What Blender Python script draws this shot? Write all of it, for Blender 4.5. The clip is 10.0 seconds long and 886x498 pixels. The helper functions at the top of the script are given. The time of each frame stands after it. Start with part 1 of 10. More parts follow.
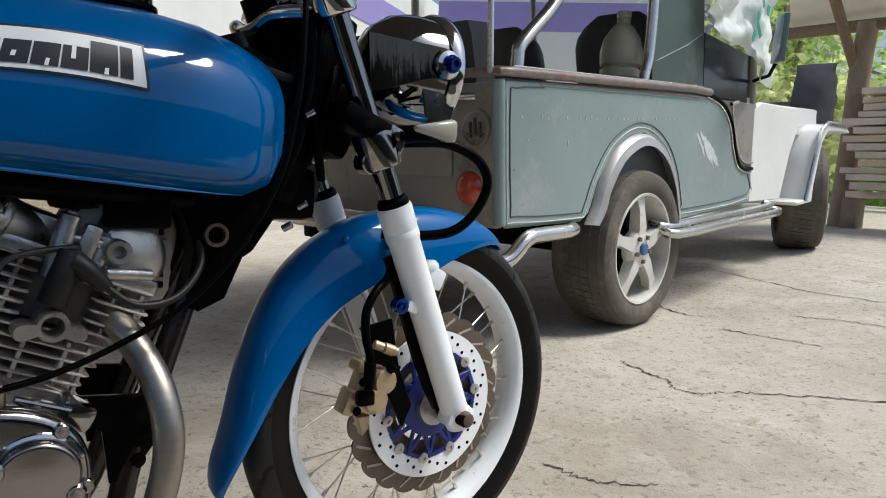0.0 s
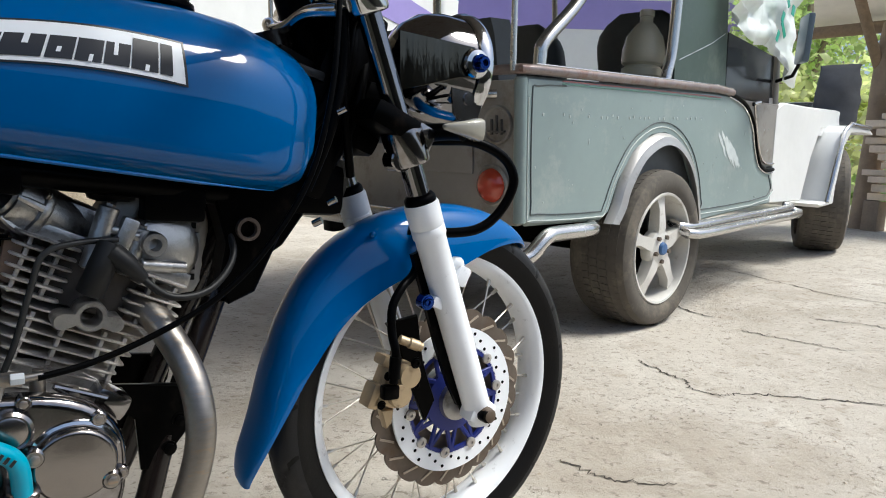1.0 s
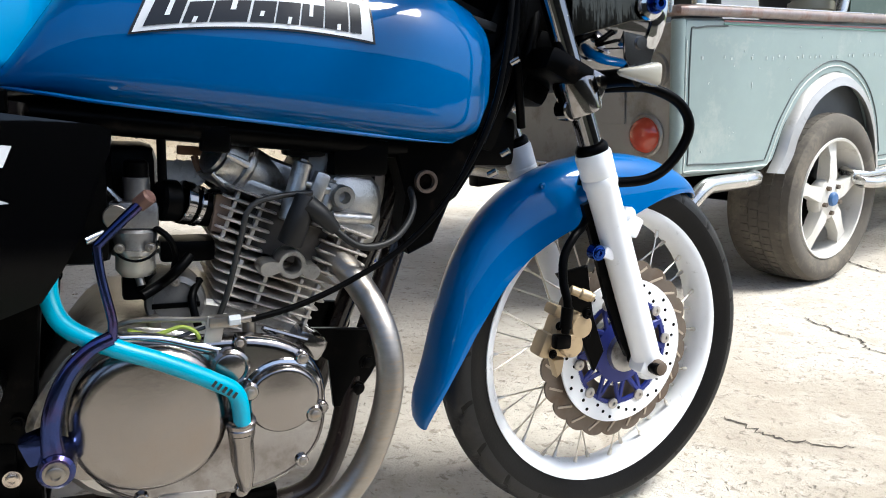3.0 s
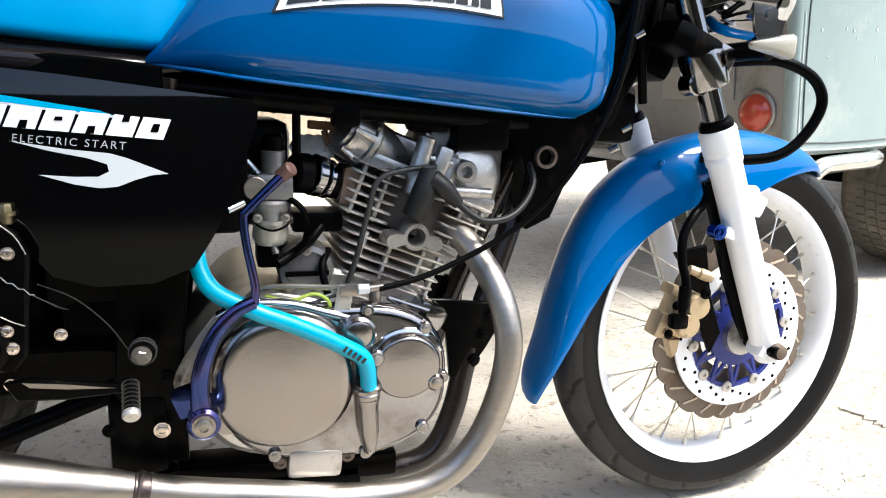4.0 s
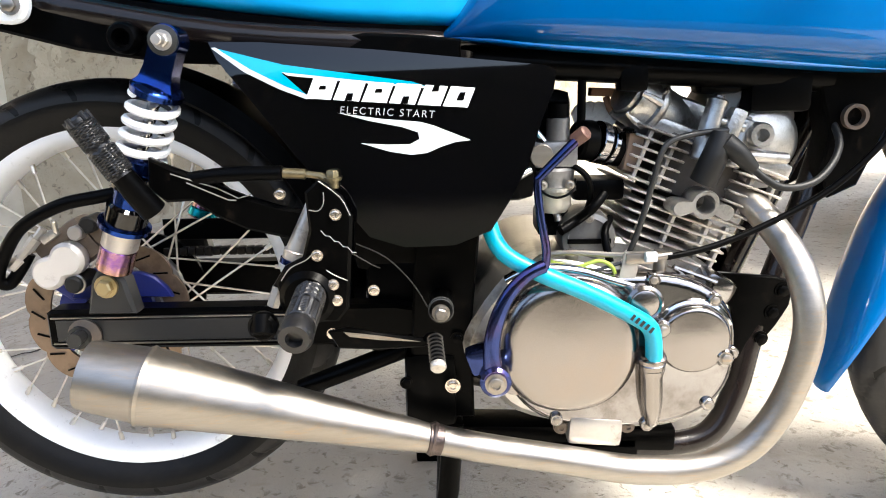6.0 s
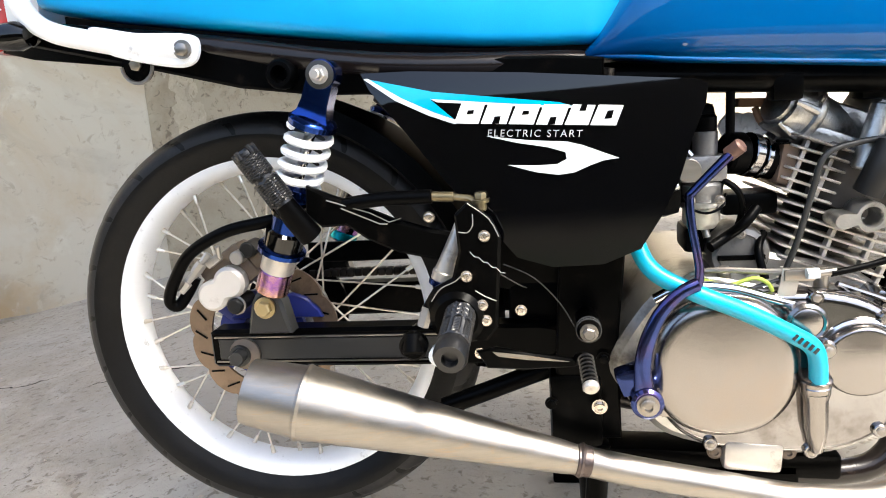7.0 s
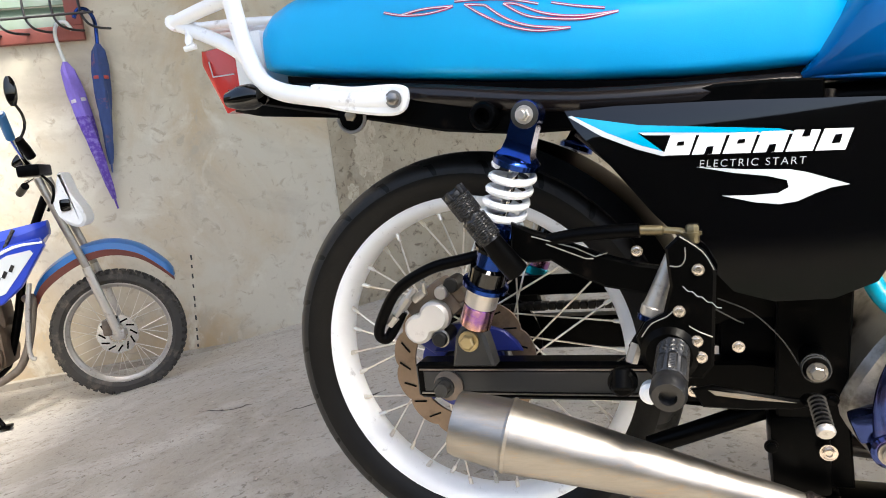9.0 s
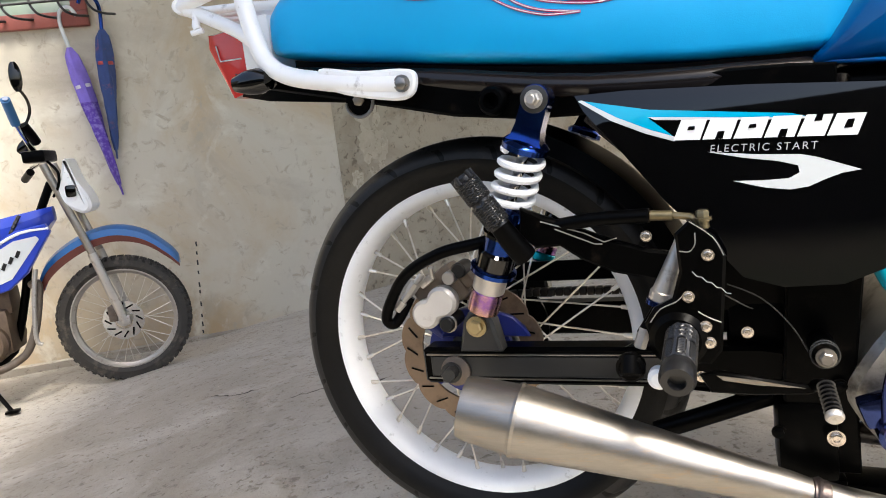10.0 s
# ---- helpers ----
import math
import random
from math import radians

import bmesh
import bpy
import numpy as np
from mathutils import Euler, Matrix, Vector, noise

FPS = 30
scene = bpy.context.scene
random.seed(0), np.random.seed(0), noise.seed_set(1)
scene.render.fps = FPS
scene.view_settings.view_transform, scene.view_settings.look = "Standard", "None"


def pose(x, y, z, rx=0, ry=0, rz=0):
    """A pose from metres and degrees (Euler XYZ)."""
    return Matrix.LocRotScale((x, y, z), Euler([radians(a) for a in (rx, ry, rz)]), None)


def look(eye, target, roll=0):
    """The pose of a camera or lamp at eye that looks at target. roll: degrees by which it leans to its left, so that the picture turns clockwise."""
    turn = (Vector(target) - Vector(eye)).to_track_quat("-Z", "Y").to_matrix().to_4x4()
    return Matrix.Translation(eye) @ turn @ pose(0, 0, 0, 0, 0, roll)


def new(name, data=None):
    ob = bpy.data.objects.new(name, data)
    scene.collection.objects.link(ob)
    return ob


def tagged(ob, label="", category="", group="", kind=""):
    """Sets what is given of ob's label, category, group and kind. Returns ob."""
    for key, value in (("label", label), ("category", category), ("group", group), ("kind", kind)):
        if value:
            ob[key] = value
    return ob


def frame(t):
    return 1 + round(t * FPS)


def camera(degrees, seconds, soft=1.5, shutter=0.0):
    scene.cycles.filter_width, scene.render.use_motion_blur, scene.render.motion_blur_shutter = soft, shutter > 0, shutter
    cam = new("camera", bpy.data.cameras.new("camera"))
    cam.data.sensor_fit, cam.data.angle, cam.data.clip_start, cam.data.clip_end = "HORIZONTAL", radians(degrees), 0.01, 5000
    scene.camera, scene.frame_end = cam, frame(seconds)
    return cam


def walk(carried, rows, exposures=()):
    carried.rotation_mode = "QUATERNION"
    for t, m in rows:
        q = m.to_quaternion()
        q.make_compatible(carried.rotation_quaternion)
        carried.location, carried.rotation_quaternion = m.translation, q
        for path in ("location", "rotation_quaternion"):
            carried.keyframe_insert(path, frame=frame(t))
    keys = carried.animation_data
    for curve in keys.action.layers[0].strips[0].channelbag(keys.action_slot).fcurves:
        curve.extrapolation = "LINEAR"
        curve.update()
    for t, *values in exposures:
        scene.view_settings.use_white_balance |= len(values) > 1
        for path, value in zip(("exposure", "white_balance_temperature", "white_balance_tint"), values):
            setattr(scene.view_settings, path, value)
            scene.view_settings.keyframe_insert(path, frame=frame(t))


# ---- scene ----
# ---------------------------------------------------------------- camera
cam = camera(63.43, 10.0, soft=1.0)
PATH = [
    (0.0, pose(0.6087, -0.9337, 0.6334, 84.249, -3.154, -35.306)),
    (0.5, pose(0.5998, -0.9250, 0.6351, 83.498, -4.558, -35.266)),
    (1.0, pose(0.5895, -0.9335, 0.6352, 83.843, -3.971, -34.044)),
    (1.5, pose(0.5748, -0.9394, 0.6353, 83.876, -3.648, -32.139)),
    (2.0, pose(0.5635, -0.9350, 0.6293, 82.081, -2.961, -29.496)),
    (2.5, pose(0.5470, -0.9297, 0.6252, 80.526, -2.657, -26.366)),
    (2.7, pose(0.5448, -0.9203, 0.6271, 80.192, -2.439, -25.125)),
    (3.8, pose(0.5080, -0.9137, 0.6209, 78.576, -1.741, -18.704)),
    (4.0, pose(0.4950, -0.9112, 0.6212, 77.889, -1.920, -16.861)),
    (4.5, pose(0.4771, -0.9056, 0.6130, 77.073, -0.961, -13.455)),
    (5.0, pose(0.4607, -0.9027, 0.6091, 77.136, -0.275, -8.944)),
    (5.5, pose(0.4416, -0.9046, 0.6021, 77.090, 1.014, -3.589)),
    (5.7, pose(0.4343, -0.9039, 0.6001, 76.384, 1.038, -1.969)),
    (6.8, pose(0.3921, -0.9063, 0.6029, 78.089, 3.062, 6.413)),
    (7.0, pose(0.3848, -0.9113, 0.6065, 78.341, 3.933, 8.427)),
    (7.5, pose(0.3739, -0.9188, 0.6094, 78.610, 5.602, 13.368)),
    (8.0, pose(0.3622, -0.9244, 0.6116, 80.020, 5.937, 16.765)),
    (8.5, pose(0.3520, -0.9264, 0.6150, 81.800, 6.109, 18.690)),
    (9.0, pose(0.3445, -0.9313, 0.6167, 82.028, 6.947, 21.060)),
    (9.5, pose(0.3399, -0.9348, 0.6188, 82.851, 7.097, 22.499)),
    (10.0, pose(0.3393, -0.9334, 0.6146, 81.072, 6.846, 21.364)),
]
EXPOSURES = [(0.0, -0.3, 5950, 6), (0.5, -0.06, 5900, 6), (1.5, 0.02, 5900, 6), (2.7, 0.48, 5800, 6), (4.0, 1.22, 6000, 7), (5.0, 1.47, 6100, 7), (5.5, 1.8, 6250, 7), (7.0, 1.88, 6400, 7), (8.5, 1.76, 6400, 7), (10.0, 1.28, 6450, 8)]
walk(cam, PATH, EXPOSURES)

# ---------------------------------------------------------------- daylight
SUN_EL, SUN_AZ = 60.0, -36.0          # height above the horizon; heading of the sun from +x towards +y
world = bpy.data.worlds.new("sky")
scene.world = world
world.use_nodes = True
wn = world.node_tree
sky = wn.nodes.new("ShaderNodeTexSky")
sky.sky_type, sky.sun_disc = "NISHITA", False
sky.sun_elevation, sky.sun_rotation = radians(SUN_EL), radians(90 - SUN_AZ)
sky.dust_density, sky.air_density = 4.0, 1.0
wn.nodes["Background"].inputs["Strength"].default_value = 0.15
wn.links.new(sky.outputs["Color"], wn.nodes["Background"].inputs["Color"])
sun_data = bpy.data.lights.new("sun", "SUN")
sun_data.energy, sun_data.angle, sun_data.color = 4.2, radians(20.0), (1.0, 0.93, 0.83)
sun = new("sun", sun_data)
sd = Vector((math.cos(radians(SUN_EL)) * math.cos(radians(SUN_AZ)), math.cos(radians(SUN_EL)) * math.sin(radians(SUN_AZ)), math.sin(radians(SUN_EL))))
sun.matrix_world = look(sd * 30, (0, 0, 0))

# ---------------------------------------------------------------- materials
def mat(name, col, rough=0.5, metal=0.0, var=0.12, scale=6.0, bump=0.0, bscale=120.0, coat=0.0, dirt=None, dirt_amt=0.0, dirt_scale=3.0, rvar=0.15, spec=0.5, island=0.0, aniso=None):
    """A paint, metal, rubber or stone: two scales of colour noise, uneven gloss, fine relief and blotches of dirt."""
    m = bpy.data.materials.new(name)
    m.use_nodes = True
    nt = m.node_tree
    b = nt.nodes["Principled BSDF"]
    L = nt.links.new
    tc = nt.nodes.new("ShaderNodeTexCoord")
    src = tc.outputs["Object"]
    if aniso:
        mp = nt.nodes.new("ShaderNodeMapping")
        mp.inputs["Scale"].default_value = aniso
        L(src, mp.inputs["Vector"])
        src = mp.outputs["Vector"]
    n1 = nt.nodes.new("ShaderNodeTexNoise")
    n1.inputs["Scale"].default_value, n1.inputs["Detail"].default_value, n1.inputs["Roughness"].default_value = scale, 6.0, 0.65
    L(src, n1.inputs["Vector"])
    n2 = nt.nodes.new("ShaderNodeTexNoise")
    n2.inputs["Scale"].default_value, n2.inputs["Detail"].default_value = scale * 9.0, 4.0
    L(src, n2.inputs["Vector"])
    mx = nt.nodes.new("ShaderNodeMix")
    mx.data_type = "RGBA"
    lo = [c * (1 - var) for c in col]
    hi = [min(1.0, c * (1 + var)) for c in col]
    mx.inputs["A"].default_value, mx.inputs["B"].default_value = (*lo, 1), (*hi, 1)
    add = nt.nodes.new("ShaderNodeMath")
    add.operation = "MULTIPLY_ADD"
    add.inputs[1].default_value = 0.35
    L(n2.outputs["Fac"], add.inputs[0])
    sc = nt.nodes.new("ShaderNodeMath")
    sc.operation = "MULTIPLY_ADD"
    sc.inputs[1].default_value, sc.inputs[2].default_value = 1.6, -0.5
    L(n1.outputs["Fac"], sc.inputs[0])
    L(sc.outputs[0], add.inputs[2])
    L(add.outputs[0], mx.inputs["Factor"])
    out = mx.outputs["Result"]
    if dirt:
        n3 = nt.nodes.new("ShaderNodeTexNoise")
        n3.inputs["Scale"].default_value, n3.inputs["Detail"].default_value, n3.inputs["Roughness"].default_value = dirt_scale, 9.0, 0.7
        L(src, n3.inputs["Vector"])
        rp = nt.nodes.new("ShaderNodeValToRGB")
        rp.color_ramp.elements[0].position, rp.color_ramp.elements[1].position = 0.62 - 0.3 * dirt_amt, 0.8 - 0.2 * dirt_amt
        L(n3.outputs["Fac"], rp.inputs["Fac"])
        md = nt.nodes.new("ShaderNodeMix")
        md.data_type = "RGBA"
        L(rp.outputs["Color"], md.inputs["Factor"])
        L(out, md.inputs["A"])
        md.inputs["B"].default_value = (*dirt, 1)
        out = md.outputs["Result"]
    if island:
        gi = nt.nodes.new("ShaderNodeNewGeometry")
        hs = nt.nodes.new("ShaderNodeHueSaturation")
        mr = nt.nodes.new("ShaderNodeMapRange")
        mr.inputs["To Min"].default_value, mr.inputs["To Max"].default_value = 1 - island, 1 + island
        L(gi.outputs["Random Per Island"], mr.inputs["Value"])
        L(mr.outputs["Result"], hs.inputs["Value"])
        L(out, hs.inputs["Color"])
        out = hs.outputs["Color"]
    L(out, b.inputs["Base Color"])
    rr = nt.nodes.new("ShaderNodeMapRange")
    rr.inputs["To Min"].default_value, rr.inputs["To Max"].default_value = max(0.02, rough * (1 - rvar)), min(1.0, rough * (1 + rvar))
    L(n1.outputs["Fac"], rr.inputs["Value"])
    L(rr.outputs["Result"], b.inputs["Roughness"])
    b.inputs["Metallic"].default_value = metal
    b.inputs["Specular IOR Level"].default_value = spec
    if coat:
        b.inputs["Coat Weight"].default_value, b.inputs["Coat Roughness"].default_value = coat, 0.03
    if bump:
        nb = nt.nodes.new("ShaderNodeTexNoise")
        nb.inputs["Scale"].default_value, nb.inputs["Detail"].default_value = bscale, 5.0
        L(src, nb.inputs["Vector"])
        bp = nt.nodes.new("ShaderNodeBump")
        bp.inputs["Strength"].default_value, bp.inputs["Distance"].default_value = min(1.0, bump), 0.002
        L(nb.outputs["Fac"], bp.inputs["Height"])
        L(bp.outputs["Normal"], b.inputs["Normal"])
    return m


def clear(name, col, rough=0.05, alpha=0.35):
    """Thin clear plastic or glass, mixed of see-through and gloss."""
    m = bpy.data.materials.new(name)
    m.use_nodes = True
    b = m.node_tree.nodes["Principled BSDF"]
    b.inputs["Base Color"].default_value, b.inputs["Roughness"].default_value, b.inputs["Alpha"].default_value = (*col, 1), rough, alpha
    return m


TANK_BLUE = mat("tank_blue_paint", (0.0, 0.084, 0.275), 0.3, 0.0, spec=0.05, var=0.08, scale=3, coat=0.65, bump=0.03, bscale=60, rvar=0.3)
FENDER_BLUE = mat("fender_blue_paint", (0.0, 0.105, 0.345), 0.3, 0.0, spec=0.05, var=0.08, scale=3, coat=0.65, bump=0.03, bscale=60, rvar=0.3)
WHITE = mat("white_paint", (0.87, 0.885, 0.90), 0.35, var=0.05, scale=12, dirt=(0.25, 0.24, 0.24), dirt_amt=0.05, dirt_scale=40, bump=0.08, bscale=80)
BLACK = mat("black_gloss_paint", (0.0008, 0.0008, 0.0011), 0.06, var=0.3, bump=0.02, bscale=40, spec=0.5)
FRAME_BLACK = mat("frame_black", (0.001, 0.001, 0.001), 0.30, var=0.4, scale=20, spec=0.045, dirt=(0.012, 0.009, 0.007), dirt_amt=0.15, dirt_scale=25, bump=0.1)
PLASTIC = mat("black_plastic", (0.001, 0.001, 0.0011), 0.36, var=0.25, spec=0.045, bump=0.1, bscale=400)
RUBBER = mat("tyre_rubber", (0.006, 0.0058, 0.0058), 0.42, spec=0.16, var=0.3, scale=14, dirt=(0.014, 0.012, 0.010), dirt_amt=0.25, dirt_scale=9, bump=0.15, bscale=300)
TREAD = mat("dusty_tread_rubber", (0.013, 0.013, 0.0135), 0.5, var=0.25, scale=20, spec=0.3, dirt=(0.035, 0.032, 0.03), dirt_amt=0.25, dirt_scale=12, bump=0.15, bscale=300)
CHROME = mat("chrome", (0.56, 0.57, 0.59), 0.09, 1.0, var=0.08, scale=20, dirt=(0.25, 0.18, 0.12), dirt_amt=0.05, dirt_scale=60, rvar=0.5)
STEEL = mat("brushed_steel", (0.32, 0.297, 0.27), 0.40, 1.0, var=0.16, scale=5, dirt=(0.42, 0.30, 0.20), dirt_amt=0.25, dirt_scale=6, rvar=0.35, bump=0.05, bscale=300, aniso=(3, 30, 30))
SPOKE_STEEL = mat("spoke_steel", (0.72, 0.68, 0.61), 0.32, 0.85, var=0.25, scale=30, dirt=(0.30, 0.20, 0.12), dirt_amt=0.3, dirt_scale=30)
CAST = mat("cast_aluminium", (0.50, 0.49, 0.47), 0.34, 0.95, var=0.22, scale=15, dirt=(0.10, 0.08, 0.06), dirt_amt=0.35, dirt_scale=18, bump=0.25, bscale=350)
FIN = mat("cylinder_fin_aluminium", (0.62, 0.585, 0.54), 0.5, 0.6, var=0.25, scale=20, dirt=(0.09, 0.07, 0.05), dirt_amt=0.4, dirt_scale=14, bump=0.3, bscale=300)
POLISHED = mat("polished_aluminium", (0.28, 0.262, 0.25), 0.22, 1.0, var=0.10, scale=10, dirt=(0.30, 0.26, 0.23), dirt_amt=0.25, dirt_scale=7, rvar=0.4, bump=0.04, bscale=200)
CASING = mat("dark_chromed_casing", (0.30, 0.29, 0.29), 0.13, 1.0, var=0.2, scale=14, dirt=(0.13, 0.11, 0.10), dirt_amt=0.35, dirt_scale=16, rvar=0.5)
GOLD = mat("gold_caliper", (0.48, 0.37, 0.23), 0.45, 0.6, var=0.15, scale=20, dirt=(0.10, 0.07, 0.04), dirt_amt=0.25, dirt_scale=40, bump=0.1)
SILVER = mat("silver_caliper", (0.50, 0.475, 0.445), 0.38, 0.75, var=0.15, scale=20, dirt=(0.15, 0.12, 0.09), dirt_amt=0.25, dirt_scale=40, bump=0.1)
ANO_BLUE = mat("anodised_blue", (0.012, 0.04, 0.20), 0.14, 0.95, var=0.4, scale=14, dirt=(0.02, 0.02, 0.08), dirt_amt=0.3, dirt_scale=12)
ROYAL = mat("royal_blue_paint", (0.012, 0.022, 0.17), 0.4, 0.1, var=0.15, scale=20, bump=0.05)
BROWN_DISC = mat("rust_brown_disc", (0.24, 0.17, 0.115), 0.42, 0.6, var=0.25, scale=18, dirt=(0.10, 0.065, 0.04), dirt_amt=0.3, dirt_scale=20)
RUST_STEEL = mat("browned_disc_steel", (0.155, 0.125, 0.10), 0.5, 0.5, var=0.25, scale=18, dirt=(0.12, 0.08, 0.05), dirt_amt=0.4, dirt_scale=16)
CYAN_SEAT = mat("cyan_vinyl", (0.0, 0.37, 0.74), 0.42, var=0.06, scale=5, bump=0.10, bscale=700, spec=0.45)
CYAN_HOSE = mat("cyan_rubber_hose", (0.0, 0.30, 0.44), 0.35, var=0.06, scale=20)
CYAN_DECAL = mat("cyan_decal", (0.0, 0.36, 0.60), 0.25, var=0.04, coat=0.5)
PALE_DECAL = mat("pale_grey_decal", (0.55, 0.58, 0.60), 0.3, var=0.06, coat=0.4)
RED_LINE = mat("red_stitching", (0.50, 0.04, 0.16), 0.5, var=0.1)
RED_LENS = mat("red_lens", (0.55, 0.035, 0.03), 0.22, var=0.12, coat=0.6)
AMBER = mat("orange_lens", (0.42, 0.045, 0.018), 0.22, var=0.12, coat=0.6)
DARK_CHROME = mat("dark_chrome", (0.22, 0.22, 0.23), 0.07, 1.0, var=0.15, scale=12, rvar=0.5)
KICK_BLUE = mat("tempered_blue_steel", (0.03, 0.045, 0.14), 0.14, 0.95, var=0.6, scale=9, dirt=(0.10, 0.05, 0.10), dirt_amt=0.45, dirt_scale=14)
TI_RAINBOW = mat("heat_tinted_titanium", (0.24, 0.11, 0.34), 0.22, 1.0, var=0.3, scale=25, dirt=(0.62, 0.40, 0.10), dirt_amt=0.75, dirt_scale=26)
KNURL = mat("knurled_black_metal", (0.010, 0.010, 0.011), 0.32, 0.1, var=0.2, scale=40, spec=0.5, bump=0.1, bscale=300)
FRAME_TUBE = mat("brown_black_tube", (0.009, 0.0065, 0.006), 0.22, var=0.3, scale=20, spec=0.35, dirt=(0.03, 0.02, 0.015), dirt_amt=0.15, dirt_scale=25)
BOOT = mat("dull_black_rubber", (0.010, 0.010, 0.010), 0.5, var=0.3, scale=20, spec=0.3, bump=0.1)
CARB_GREY = mat("dull_carburettor_grey", (0.20, 0.20, 0.205), 0.42, 0.75, var=0.25, scale=30, dirt=(0.06, 0.05, 0.045), dirt_amt=0.3, dirt_scale=30, bump=0.2)
PALE_SILVER = mat("pale_caliper_face", (0.66, 0.625, 0.58), 0.42, 0.35, var=0.06, scale=20, dirt=(0.35, 0.30, 0.26), dirt_amt=0.1, dirt_scale=30)
GREY_BAR = mat("swingarm_grey", (0.030, 0.030, 0.029), 0.42, 0.3, var=0.1, scale=15, bump=0.06)


def leafy(name, col, island):
    """Thin leaves that let sunlight through."""
    m = mat(name, col, 0.5, var=0.3, scale=3, island=island)
    nt = m.node_tree
    b = nt.nodes["Principled BSDF"]
    tr = nt.nodes.new("ShaderNodeBsdfTranslucent")
    mx = nt.nodes.new("ShaderNodeMixShader")
    mx.inputs["Fac"].default_value = 0.5
    nt.links.new(b.inputs["Base Color"].links[0].from_socket, tr.inputs["Color"])
    nt.links.new(b.outputs["BSDF"], mx.inputs[1])
    nt.links.new(tr.outputs["BSDF"], mx.inputs[2])
    nt.links.new(mx.outputs["Shader"], nt.nodes["Material Output"].inputs["Surface"])
    return m



# ---------------------------------------------------------------- mesh tools
def spline(pts, n=6, closed=False):
    """Points along a smooth curve through pts."""
    P = [Vector(p) for p in pts]
    k = len(P)
    out = []
    for i in range(k if closed else k - 1):
        a, b, c, d = (P[(i + j) % k] if closed else P[min(max(i + j, 0), k - 1)] for j in (-1, 0, 1, 2))
        for s in range(n):
            t = s / n
            out.append(0.5 * ((2 * b) + (c - a) * t + (2 * a - 5 * b + 4 * c - d) * t * t + (3 * b - a - 3 * c + d) * t ** 3))
    if not closed:
        out.append(P[-1])
    return out


